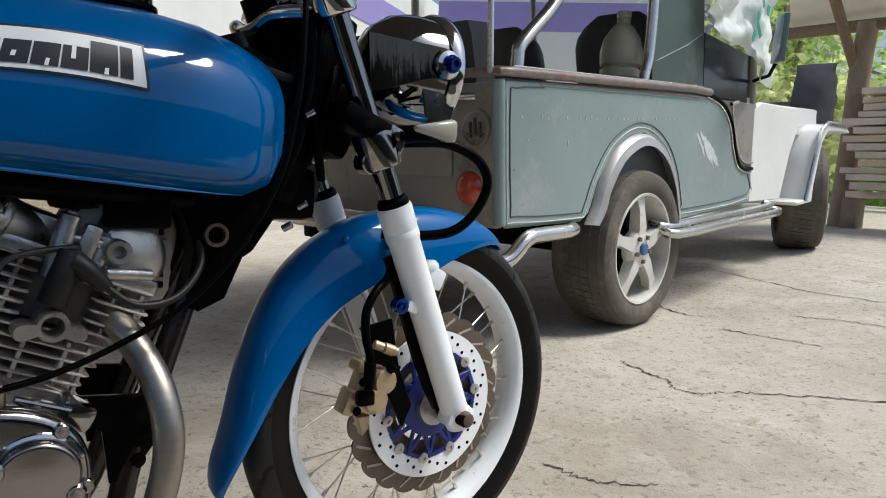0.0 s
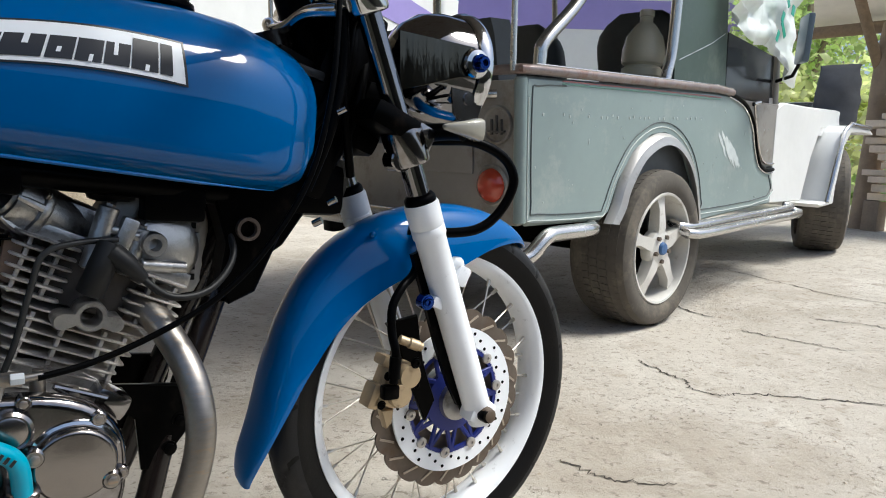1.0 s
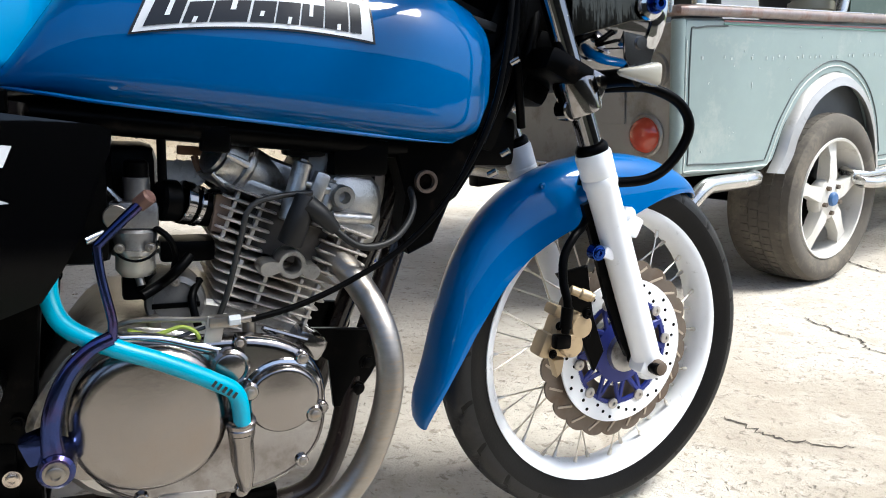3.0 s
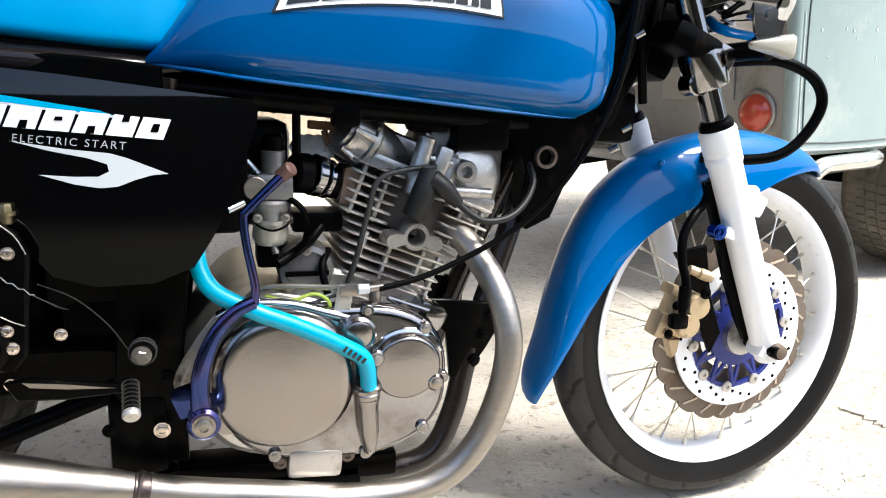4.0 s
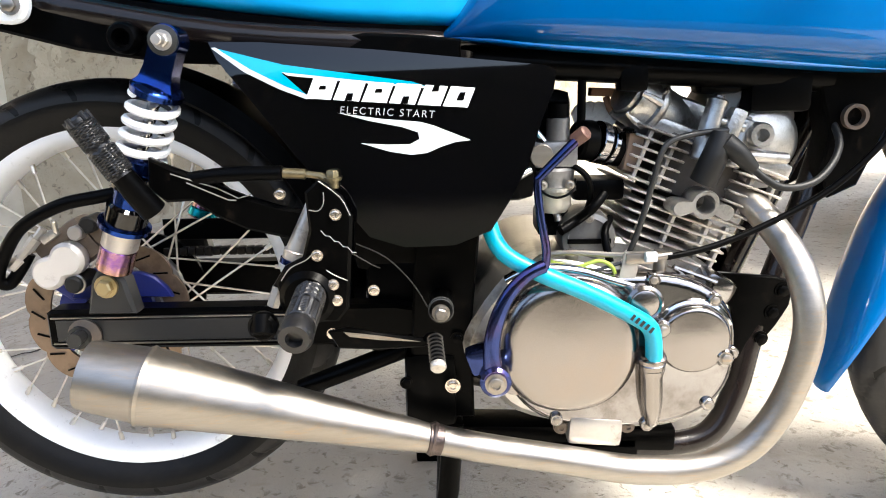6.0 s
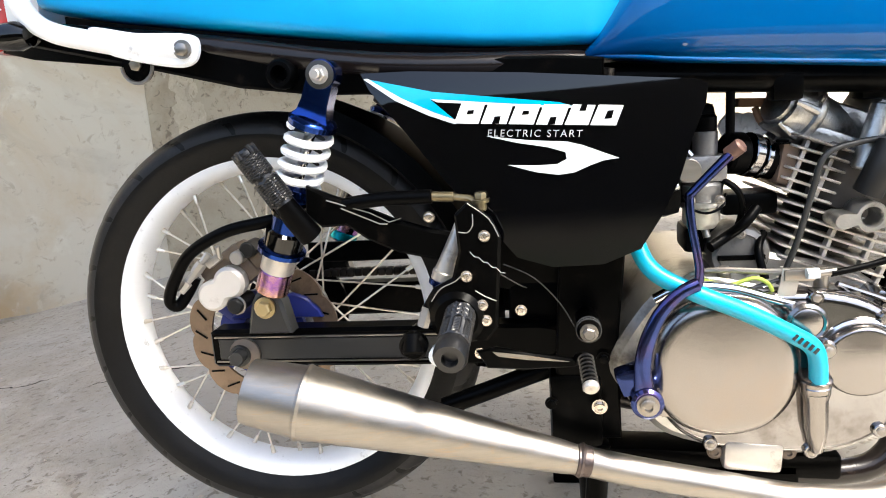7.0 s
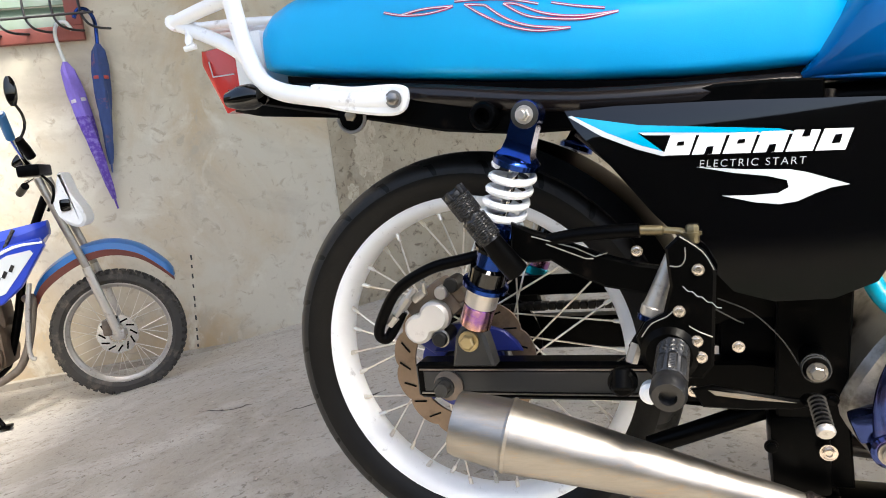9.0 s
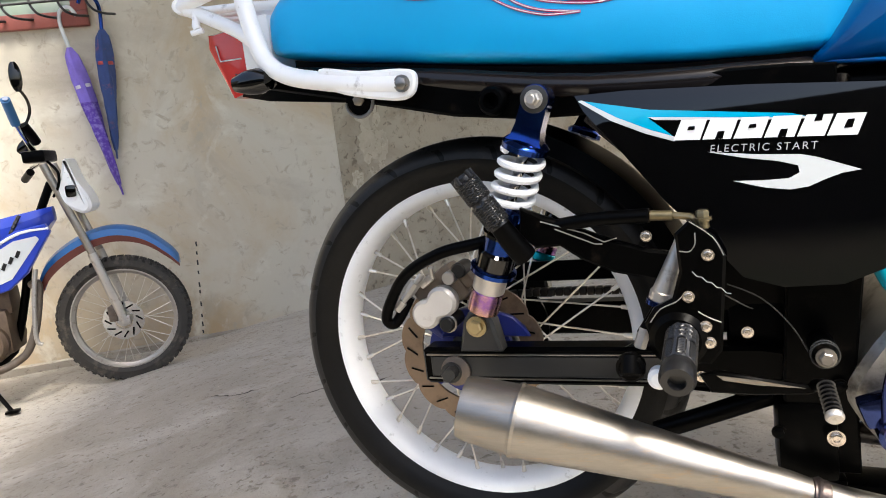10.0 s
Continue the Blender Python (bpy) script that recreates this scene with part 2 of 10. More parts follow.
class G:
    """Gathers faces of one mesh."""

    def __init__(self):
        self.v, self.f = [], []

    def add(self, v, f, m=None):
        o = len(self.v)
        self.v += [tuple(m @ Vector(p)) if m else tuple(p) for p in v]
        self.f += [tuple(i + o for i in q) for q in f]
        return self

    def loft(self, rings, cap=True, closed=False, m=None, wrap=True):
        n, k = len(rings[0]), len(rings)
        v = [p for r in rings for p in r]
        f = []
        for i in range(k if closed else k - 1):
            for j in range(n if wrap else n - 1):
                a, b = i * n + j, i * n + (j + 1) % n
                c, d = ((i + 1) % k) * n + (j + 1) % n, ((i + 1) % k) * n + j
                f.append((a, b, c, d))
        if cap and not closed:
            f.append(tuple(range(n - 1, -1, -1)))
            f.append(tuple((k - 1) * n + j for j in range(n)))
        return self.add(v, f, m)

    def tube(self, pts, r, seg=12, closed=False, smooth=0, flat=1.0, cap=True, m=None):
        P = spline(pts, smooth, closed) if smooth else [Vector(p) for p in pts]
        k = len(P)
        if isinstance(r, (int, float)):
            R = [r] * k
        else:
            R = list(np.interp(np.linspace(0, 1, k), np.linspace(0, 1, len(r)), r))
        T = []
        for i in range(k):
            a, b = (P[i - 1], P[(i + 1) % k]) if closed else (P[max(i - 1, 0)], P[min(i + 1, k - 1)])
            T.append((b - a).normalized())
        u = T[0].orthogonal().normalized() if abs(T[0].y) > 0.9 else Vector((0, 1, 0)).cross(T[0]).normalized()
        rings = []
        for i in range(k):
            u = (u - T[i] * u.dot(T[i])).normalized()
            w = T[i].cross(u)
            rings.append([P[i] + (u * math.cos(2 * math.pi * j / seg) + w * math.sin(2 * math.pi * j / seg) * flat) * R[i] for j in range(seg)])
        return self.loft(rings, cap, closed, m)

    def lathe(self, prof, c=(0, 0, 0), axis=(0, 0, 1), seg=24, m=None, closed=False, cap=True):
        """prof: (radius, way along the axis)."""
        z = Vector(axis).normalized()
        x = z.orthogonal().normalized()
        y = z.cross(x)
        c = Vector(c)
        rings = [[c + z * h + (x * math.cos(2 * math.pi * j / seg) + y * math.sin(2 * math.pi * j / seg)) * max(r, 1e-4) for j in range(seg)] for r, h in prof]
        return self.loft(rings, cap, closed, m)

    def cyl(self, a, b, r, r2=None, seg=16, bev=0.0, m=None):
        a, b = Vector(a), Vector(b)
        h = (b - a).length
        r2 = r if r2 is None else r2
        e = min(bev, h / 3, r * 0.6)
        prof = [(r - e, 0), (r, e), (r2, h - e), (r2 - e, h)] if e > 0 else [(r, 0), (r2, h)]
        return self.lathe(prof, a, b - a, seg, m)

    def bolt(self, c, d, r, h=None, hole=True):
        """A bolt or nut: washer, six-sided head, hollow."""
        c, d = Vector(c), Vector(d).normalized()
        h = h or r * 0.8
        self.cyl(c, c + d * h * 0.3, r * 1.35, seg=16)
        self.lathe([(r, h * 0.3), (r, h * 0.9), (r * 0.85, h), (r * 0.5, h), (r * 0.45, h * 0.6)] if hole else [(r, h * 0.3), (r, h * 0.85), (r * 0.8, h)], c, d, 6 if not hole else 14)
        return self

    def box(self, c, size, bev=0.0, m=None, rot=None):
        bm = bmesh.new()
        bmesh.ops.create_cube(bm, size=1.0)
        bmesh.ops.scale(bm, vec=size, verts=bm.verts)
        if bev:
            bmesh.ops.bevel(bm, geom=bm.edges[:], offset=bev, segments=2, affect="EDGES", profile=0.6)
        mm = Matrix.Translation(c)
        if rot:
            mm = mm @ Euler([radians(a) for a in rot]).to_matrix().to_4x4()
        if m:
            mm = m @ mm
        bm.verts.index_update()
        self.add([v.co.copy() for v in bm.verts], [[v.index for v in f.verts] for f in bm.faces], mm)
        bm.free()
        return self

    def prism(self, outline, y0, y1, bev=0.0, m=None):
        """An (x, z) outline drawn out along y from y0 to y1, with chamfered rims."""
        P = [Vector((p[0], p[1])) for p in outline]
        k = len(P)
        if sum(P[i].x * P[(i + 1) % k].y - P[(i + 1) % k].x * P[i].y for i in range(k)) < 0:
            P.reverse()
        def inset(d):
            out = []
            for i in range(k):
                a, b = (P[i] - P[i - 1]).normalized(), (P[(i + 1) % k] - P[i]).normalized()
                n = Vector((-(a.y + b.y), a.x + b.x))
                n = n.normalized() if n.length > 1e-6 else Vector((0, 0))
                out.append(P[i] + n * d)
            return out
        s = 1 if y1 > y0 else -1
        rows = [(bev, y0), (0, y0 + s * bev), (0, y1 - s * bev), (bev, y1)] if bev else [(0, y0), (0, y1)]
        rings = [[(p.x, y, p.y) for p in inset(d)] for d, y in rows]
        return self.loft(rings if s < 0 else rings[::-1], True, False, m)

    def ball(self, c, r, seg=16, m=None, sq=(1, 1, 1)):
        rings = []
        for i in range(1, seg // 2):
            a = math.pi * i / (seg // 2)
            rings.append([(c[0] + r * sq[0] * math.sin(a) * math.cos(2 * math.pi * j / seg), c[1] + r * sq[1] * math.sin(a) * math.sin(2 * math.pi * j / seg), c[2] - r * sq[2] * math.cos(a)) for j in range(seg)])
        return self.loft(rings, True, False, m)

    def mesh(self, name, off=None, sharp=38):
        me = bpy.data.meshes.new(name)
        v = self.v if off is None else [(p[0] - off[0], p[1] - off[1], p[2] - off[2]) for p in self.v]
        me.from_pydata(v, [], self.f)
        bm = bmesh.new()
        bm.from_mesh(me)
        bmesh.ops.recalc_face_normals(bm, faces=bm.faces)
        bm.to_mesh(me)
        bm.free()
        me.polygons.foreach_set("use_smooth", [True] * len(me.polygons))
        me.set_sharp_from_angle(angle=radians(sharp))
        return me


BASE = {}


def thing(name, base, label, category, group="", kind=""):
    """An Empty at a thing's base; its parts are given in world places."""
    ob = new(name)
    ob.empty_display_size = 0.1
    ob.location = base
    BASE[ob.name] = Vector(base)
    return tagged(ob, label, category, group, kind)


def part(name, g, material, parent, label="", sharp=38):
    off = BASE[parent.name]
    ob = new(name, g.mesh(name, off, sharp))
    ob.data.materials.append(material)
    ob.parent = parent
    BASE[ob.name] = off
    if label:
        tagged(ob, label)
    return ob


def solo(name, g, material, base, label, category, group="", kind="", sharp=38):
    ob = new(name, g.mesh(name, base, sharp))
    ob.data.materials.append(material)
    ob.location = base
    BASE[ob.name] = Vector(base)
    return tagged(ob, label, category, group, kind)


def decal(g, outline, surf, off=0.0012, cuts=3, grid=0.012):
    """A thin flat shape, given as (x, z), laid on the surface y = surf(x, z) on the bike's right side."""
    bm = bmesh.new()
    bm.faces.new([bm.verts.new((x, 0, z)) for x, z in outline])
    xs, zs = [p[0] for p in outline], [p[1] for p in outline]
    for axis, lo, hi in ((0, min(xs), max(xs)), (2, min(zs), max(zs))):
        n = int((hi - lo) / grid)
        for i in range(1, n + 1):
            co, no = [0, 0, 0], [0, 0, 0]
            co[axis], no[axis] = lo + (hi - lo) * i / (n + 1), 1
            bmesh.ops.bisect_plane(bm, geom=bm.verts[:] + bm.edges[:] + bm.faces[:], plane_co=co, plane_no=no)
    bm.verts.index_update()
    v = [(p.co.x, surf(p.co.x, p.co.z) - off, p.co.z) for p in bm.verts]
    f = [[q.index for q in fc.verts] for fc in bm.faces]
    bm.free()
    g.add(v, f)
    return g

# ---------------------------------------------------------------- the yard
def smooth(a, b, x):
    t = min(1.0, max(0.0, (x - a) / (b - a)))
    return t * t * (3 - 2 * t)


def ground_z(x, y):
    """The yard rises towards the gate and falls towards the house."""
    up = float(np.interp(x, [1.3, 2.0, 2.93, 5.12, 8, 20], [0, 0.02, 0.074, 0.33, 0.5, 0.55]))
    down = float(np.interp(x, [-6, -2.3, -0.3], [-0.38, -0.30, 0.0]))
    return up + down


def mottled(name, cols, scales, spots, bump, rough=0.85):
    """Worn cement or plaster: three colours mixed by noise at three scales, sprinkled with small dark pits."""
    m = bpy.data.materials.new(name)
    m.use_nodes = True
    nt = m.node_tree
    b, L = nt.nodes["Principled BSDF"], nt.links.new
    tc = nt.nodes.new("ShaderNodeTexCoord")
    out = None
    prev = (*cols[0], 1)
    height = None
    for c, s, lo, hi in zip(cols[1:], scales, (0.46, 0.50, 0.54, 0.56), (0.62, 0.70, 0.68, 0.66)):
        n = nt.nodes.new("ShaderNodeTexNoise")
        n.inputs["Scale"].default_value, n.inputs["Detail"].default_value, n.inputs["Roughness"].default_value, n.inputs["Distortion"].default_value = s, 9.0, 0.62, 0.6
        L(tc.outputs["Object"], n.inputs["Vector"])
        mr = nt.nodes.new("ShaderNodeMapRange")
        mr.inputs["From Min"].default_value, mr.inputs["From Max"].default_value = lo, hi
        L(n.outputs["Fac"], mr.inputs["Value"])
        mx = nt.nodes.new("ShaderNodeMix")
        mx.data_type = "RGBA"
        L(mr.outputs["Result"], mx.inputs["Factor"])
        if out:
            L(out, mx.inputs["A"])
        else:
            mx.inputs["A"].default_value = prev
        mx.inputs["B"].default_value = (*c, 1)
        out = mx.outputs["Result"]
    v = nt.nodes.new("ShaderNodeTexVoronoi")
    v.inputs["Scale"].default_value = spots[0]
    wob = nt.nodes.new("ShaderNodeTexNoise")
    wob.inputs["Scale"].default_value, wob.inputs["Detail"].default_value = spots[0] * 0.9, 3.0
    L(tc.outputs["Object"], wob.inputs["Vector"])
    va = nt.nodes.new("ShaderNodeMix")
    va.data_type = "VECTOR"
    va.inputs["Factor"].default_value = 0.05
    L(tc.outputs["Object"], va.inputs["A"])
    L(wob.outputs["Color"], va.inputs["B"])
    L(va.outputs["Result"], v.inputs["Vector"])
    near = nt.nodes.new("ShaderNodeMapRange")
    near.inputs["From Min"].default_value, near.inputs["From Max"].default_value, near.inputs["To Min"].default_value, near.inputs["To Max"].default_value = 0.10, 0.22, 1.0, 0.0
    L(v.outputs["Distance"], near.inputs["Value"])
    where = nt.nodes.new("ShaderNodeTexNoise")
    where.inputs["Scale"].default_value, where.inputs["Detail"].default_value = 2.4, 5.0
    L(tc.outputs["Object"], where.inputs["Vector"])
    msk = nt.nodes.new("ShaderNodeMapRange")
    msk.inputs["From Min"].default_value, msk.inputs["From Max"].default_value = 0.46, 0.62
    L(where.outputs["Fac"], msk.inputs["Value"])
    mul = nt.nodes.new("ShaderNodeMath")
    mul.operation = "MULTIPLY"
    L(near.outputs["Result"], mul.inputs[0])
    L(msk.outputs["Result"], mul.inputs[1])
    amt = nt.nodes.new("ShaderNodeMath")
    amt.operation = "MULTIPLY"
    amt.inputs[1].default_value = spots[1]
    L(mul.outputs[0], amt.inputs[0])
    mp = nt.nodes.new("ShaderNodeMix")
    mp.data_type = "RGBA"
    L(amt.outputs[0], mp.inputs["Factor"])
    L(out, mp.inputs["A"])
    mp.inputs["B"].default_value = (*spots[2], 1)
    L(mp.outputs["Result"], b.inputs["Base Color"])
    b.inputs["Roughness"].default_value = rough
    nb = nt.nodes.new("ShaderNodeTexNoise")
    nb.inputs["Scale"].default_value, nb.inputs["Detail"].default_value, nb.inputs["Roughness"].default_value = bump[0], 10.0, 0.7
    L(tc.outputs["Object"], nb.inputs["Vector"])
    sub = nt.nodes.new("ShaderNodeMath")
    sub.operation = "SUBTRACT"
    L(nb.outputs["Fac"], sub.inputs[0])
    L(mul.outputs[0], sub.inputs[1])
    bp = nt.nodes.new("ShaderNodeBump")
    bp.inputs["Strength"].default_value, bp.inputs["Distance"].default_value = bump[1], bump[2]
    L(sub.outputs[0], bp.inputs["Height"])
    L(bp.outputs["Normal"], b.inputs["Normal"])
    return m


GROUND = mottled("worn_concrete", ((0.49, 0.45, 0.385), (0.38, 0.335, 0.27), (0.58, 0.545, 0.475), (0.40, 0.35, 0.285), (0.26, 0.225, 0.18)), (0.9, 2.3, 9.0, 45.0), (62.0, 0.75, (0.11, 0.09, 0.07)), (14.0, 0.8, 0.018))
WALL_PLASTER = mottled("stained_plaster", ((0.58, 0.53, 0.43), (0.48, 0.355, 0.205), (0.41, 0.36, 0.285), (0.66, 0.62, 0.52), (0.45, 0.39, 0.30)), (0.9, 1.7, 4.0, 18.0), (60.0, 0.12, (0.30, 0.25, 0.18)), (7.0, 0.25, 0.012), 0.8)


def build_ground():
    xs = sorted(set([-60, -30, -15, -8] + [round(-6 + 0.15 * i, 3) for i in range(110)] + [12, 16, 25, 60]))
    ys = sorted(set([-60, -30, -12, -6] + [round(-3 + 0.15 * i, 3) for i in range(70)] + [9, 14, 30, 60]))
    g = G()
    v = [(x, y, ground_z(x, y) + 0.006 * noise.noise((x * 1.7, y * 1.7, 0)) + 0.003 * noise.noise((x * 6, y * 6, 3))) for x in xs for y in ys]
    n = len(ys)
    f = [(i * n + j, (i + 1) * n + j, (i + 1) * n + j + 1, i * n + j + 1) for i in range(len(xs) - 1) for j in range(n - 1)]
    g.add(v, f)
    return solo("ground", g, GROUND, (0, 0, 0), "cracked, worn concrete yard, dusty and uneven", "ground", kind="structure", sharp=80)


build_ground()
WA = Vector((-2.31, 2.06, 0))
WANG = 35.6
WD = Vector((math.cos(radians(WANG)), math.sin(radians(WANG)), 0))
WN = Vector((WD.y, -WD.x, 0))          # towards the yard


def wall_at(s, z, out=0.0):
    """A place on the house wall: s metres along it, height z, out metres in front."""
    return WA + WD * s + WN * out + Vector((0, 0, z))


def wall_box(g, s0, s1, z0, z1, o0, o1, bev=0.0):
    m = Matrix((( WD.x, WN.x, 0, WA.x), (WD.y, WN.y, 0, WA.y), (0, 0, 1, 0), (0, 0, 0, 1)))
    g.box(((s0 + s1) / 2, (o0 + o1) / 2, (z0 + z1) / 2), (s1 - s0, o1 - o0, z1 - z0), bev, m)
    return g



# house wall, with the window's opening cut through it
WS0, WS1, WZ0, WZ1 = -1.75, -0.30, 1.40, 2.35
HOUSE_H = 3.4
g = G()
wall_box(g, -5, WS0, -0.7, HOUSE_H, -0.18, 0)
wall_box(g, WS1, 0.82, -0.7, HOUSE_H, -0.18, 0)
wall_box(g, WS0, WS1, -0.7, WZ0, -0.18, 0)
wall_box(g, WS0, WS1, WZ1, HOUSE_H, -0.18, 0)
solo("wall_house", g, WALL_PLASTER, WA, "stained beige plaster house wall", "wall", kind="structure")
# From s 0.82 on the wall is darker and browner than the plaster.
BROWN_PLASTER = mottled("rough_brown_wall", ((0.40, 0.345, 0.255), (0.30, 0.245, 0.17), (0.48, 0.42, 0.325), (0.31, 0.255, 0.18), (0.19, 0.155, 0.11)), (1.6, 3.5, 8.0, 26.0), (46.0, 0.5, (0.12, 0.095, 0.065)), (9.0, 0.8, 0.02), 0.85)
solo("wall_annex", wall_box(G(), 0.82, 5.2, -0.7, HOUSE_H, -0.18, 0.006), BROWN_PLASTER, wall_at(0.82, 0, 0), "rough, darker brown stretch of the house wall", "wall", kind="structure")
WHITE_WALL = mat("white_wash", (0.72, 0.72, 0.70), 0.8, var=0.08, scale=1.5, bump=0.2, bscale=30)
solo("wall_far", wall_box(G(), 5.2, 16, -0.7, HOUSE_H, -0.18, 0), WHITE_WALL, WA, "white-washed wall of the house further along", "wall", kind="structure")
LILAC = mat("lilac_paint", (0.30, 0.25, 0.55), 0.7, var=0.08, scale=2)
solo("wall_band", wall_box(G(), 5.2, 16, 2.55, 2.95, 0.003, 0.012), LILAC, WA, "lilac painted band along the wall", "wall band", kind="structure")
# neighbour's white wall with a lilac band, beyond the jeep
NA, NB = Vector((6.9, 8.3, 0)), Vector((10.6, 4.5, 0))
nd = (NB - NA).normalized()
nm = Matrix(((nd.x, nd.y, 0, NA.x), (nd.y, -nd.x, 0, NA.y), (0, 0, 1, 0), (0, 0, 0, 1)))
solo("wall_neighbour", G().box(((NB - NA).length / 2, -0.1, 1.5), ((NB - NA).length, 0.2, 4.4), 0.0, nm), WHITE_WALL, NA, "white-washed wall of a neighbouring house", "wall", kind="structure")
solo("wall_neighbour_band", G().box(((NB - NA).length / 2, 0.006, 3.06), ((NB - NA).length, 0.012, 0.42), 0.0, nm), LILAC, NA, "lilac painted band along the wall", "wall band", kind="structure")
# the plaster's fallen patch and ink marks
PATCH = mottled("bare_cement_patch", ((0.46, 0.40, 0.30), (0.56, 0.50, 0.38), (0.34, 0.29, 0.21), (0.52, 0.46, 0.35), (0.30, 0.25, 0.18)), (5.0, 9.0, 18.0, 40.0), (50.0, 0.8, (0.16, 0.13, 0.09)), (22.0, 0.8, 0.02))
random.seed(4)
g = G()
for k in range(26):
    a0, q = random.uniform(0, 6.28), math.sqrt(random.random())
    cs, cz = 0.98 + 0.11 * q * math.cos(a0), 0.62 + 0.36 * q * math.sin(a0)
    rad = random.choice((0.012, 0.018, 0.025, 0.04, 0.055, 0.07)) * random.uniform(0.7, 1.2)
    n = 26
    pts = []
    for i in range(n):
        a = 2 * math.pi * i / n
        r = rad * (1 + 0.8 * noise.noise((math.cos(a) * 1.6, math.sin(a) * 1.6, 5 + k)) + 0.35 * noise.noise((math.cos(a) * 6, math.sin(a) * 6, 9 + k)))
        pts.append(wall_at(cs + 0.7 * r * math.cos(a), cz + 1.2 * r * math.sin(a), 0.0085 + 0.0001 * k))
    g.add(pts + [wall_at(cs, cz, 0.0095 + 0.0001 * k)], [(i, (i + 1) % n, n) for i in range(n)])
solo("plaster_patch", g, PATCH, wall_at(0.93, 0.62, 0.004), "rough bare cement patch where plaster fell off", "wall patch", kind="structure")
g = G()
for i, f in enumerate((0.0, 0.10, 0.19, 0.30, 0.42, 0.50, 0.62, 0.75, 0.83, 0.92)):
    s, z = 0.012 - 0.045 * f, 0.215 - 0.52 * f
    wall_box(g, s - 0.004, s + 0.004, z - 0.016 + 0.008 * (i % 2), z + 0.010, 0.001, 0.003)
solo("wall_marks", g, mat("black_marker", (0.03, 0.03, 0.03), 0.7), wall_at(0, 0, 0), "black marker strokes on the plaster", "wall marks", kind="structure")
solo("floor_verge", wall_box(G(), -5, 40, -0.6, -0.28, 0, 0.05), GROUND, WA, "low cement strip at the wall's foot", "verge", kind="structure")

# unseen corrugated lean-to roof from the house wall, added to shade the parked motorcycle
ROOF_M = mat("roof_sheet", (0.22, 0.20, 0.18), 0.6, var=0.25, scale=2, bump=0.1, dirt=(0.10, 0.07, 0.05), dirt_amt=0.4, dirt_scale=2)
WOODY = mat("weathered_timber", (0.22, 0.16, 0.10), 0.75, var=0.3, scale=6, bump=0.4, bscale=60, aniso=(1, 6, 6))
ROOF_S0, ROOF_S1, ROOF_OUT = -0.35, 3.45, 4.5
g = G()
n = 175
cols = []
for i in range(n + 1):
    wave = 0.014 * math.sin(i * 2 * math.pi / 5)
    cols.append([wall_at(ROOF_S0 + (ROOF_S1 - ROOF_S0) * i / n, 2.5 + 0.1 * (ROOF_OUT - o) + wave + up, o) for o, up in ((ROOF_OUT, 0), (0.01, 0), (0.01, 0.004), (ROOF_OUT, 0.004))])
g.loft(cols)
solo("roof_added_shade", g, ROOF_M, wall_at(2, 2.6, 2), "unseen corrugated lean-to roof added to shade the motorcycle", "roof", kind="structure", sharp=80)
for q in (ROOF_S0 + 0.1, ROOF_S1 - 0.1):
    solo("roof_beam", G().tube([wall_at(q, 2.44, ROOF_OUT - 0.05), wall_at(q, 2.44 + 0.1 * ROOF_OUT, 0)], 0.04, 8), WOODY, wall_at(q, 2.5, 2), "timber beam of the unseen added roof", "beam", "roof beams", kind="structure")
# unseen dark garden bed and low wall, added behind the camera to darken reflections
SOIL = mottled("dark_garden_soil", ((0.050, 0.042, 0.030), (0.030, 0.040, 0.018), (0.065, 0.055, 0.040), (0.025, 0.036, 0.015), (0.05, 0.045, 0.03)), (1.5, 4.0, 12.0, 40.0), (60.0, 0.3, (0.02, 0.02, 0.012)), (30.0, 0.8, 0.02))
solo("garden_bed", G().box((1.4, -2.2, 0.0), (15.2, 1.9, 0.06), 0.01), SOIL, (1.4, -2.2, -0.03), "unseen dark garden soil added behind the yard", "garden bed", kind="structure")
YARD = mat("dark_yard_wall", (0.07, 0.065, 0.05), 0.9, var=0.3, scale=1.2, bump=0.4, bscale=30, dirt=(0.04, 0.05, 0.03), dirt_amt=0.5, dirt_scale=1.5)
solo("wall_yard", G().box((1.4, -3.2, 0.40), (15.4, 0.2, 1.8), 0.01), YARD, (1.4, -3.2, -0.5), "unseen dark wall added to close the yard", "wall", kind="structure")
solo("wall_yard_end", G().box((-6.2, 2.0, 1.2), (0.2, 10.8, 3.8), 0.01), YARD, (-6.2, 2.0, -0.5), "unseen dark wall added to close the yard", "wall", kind="structure")

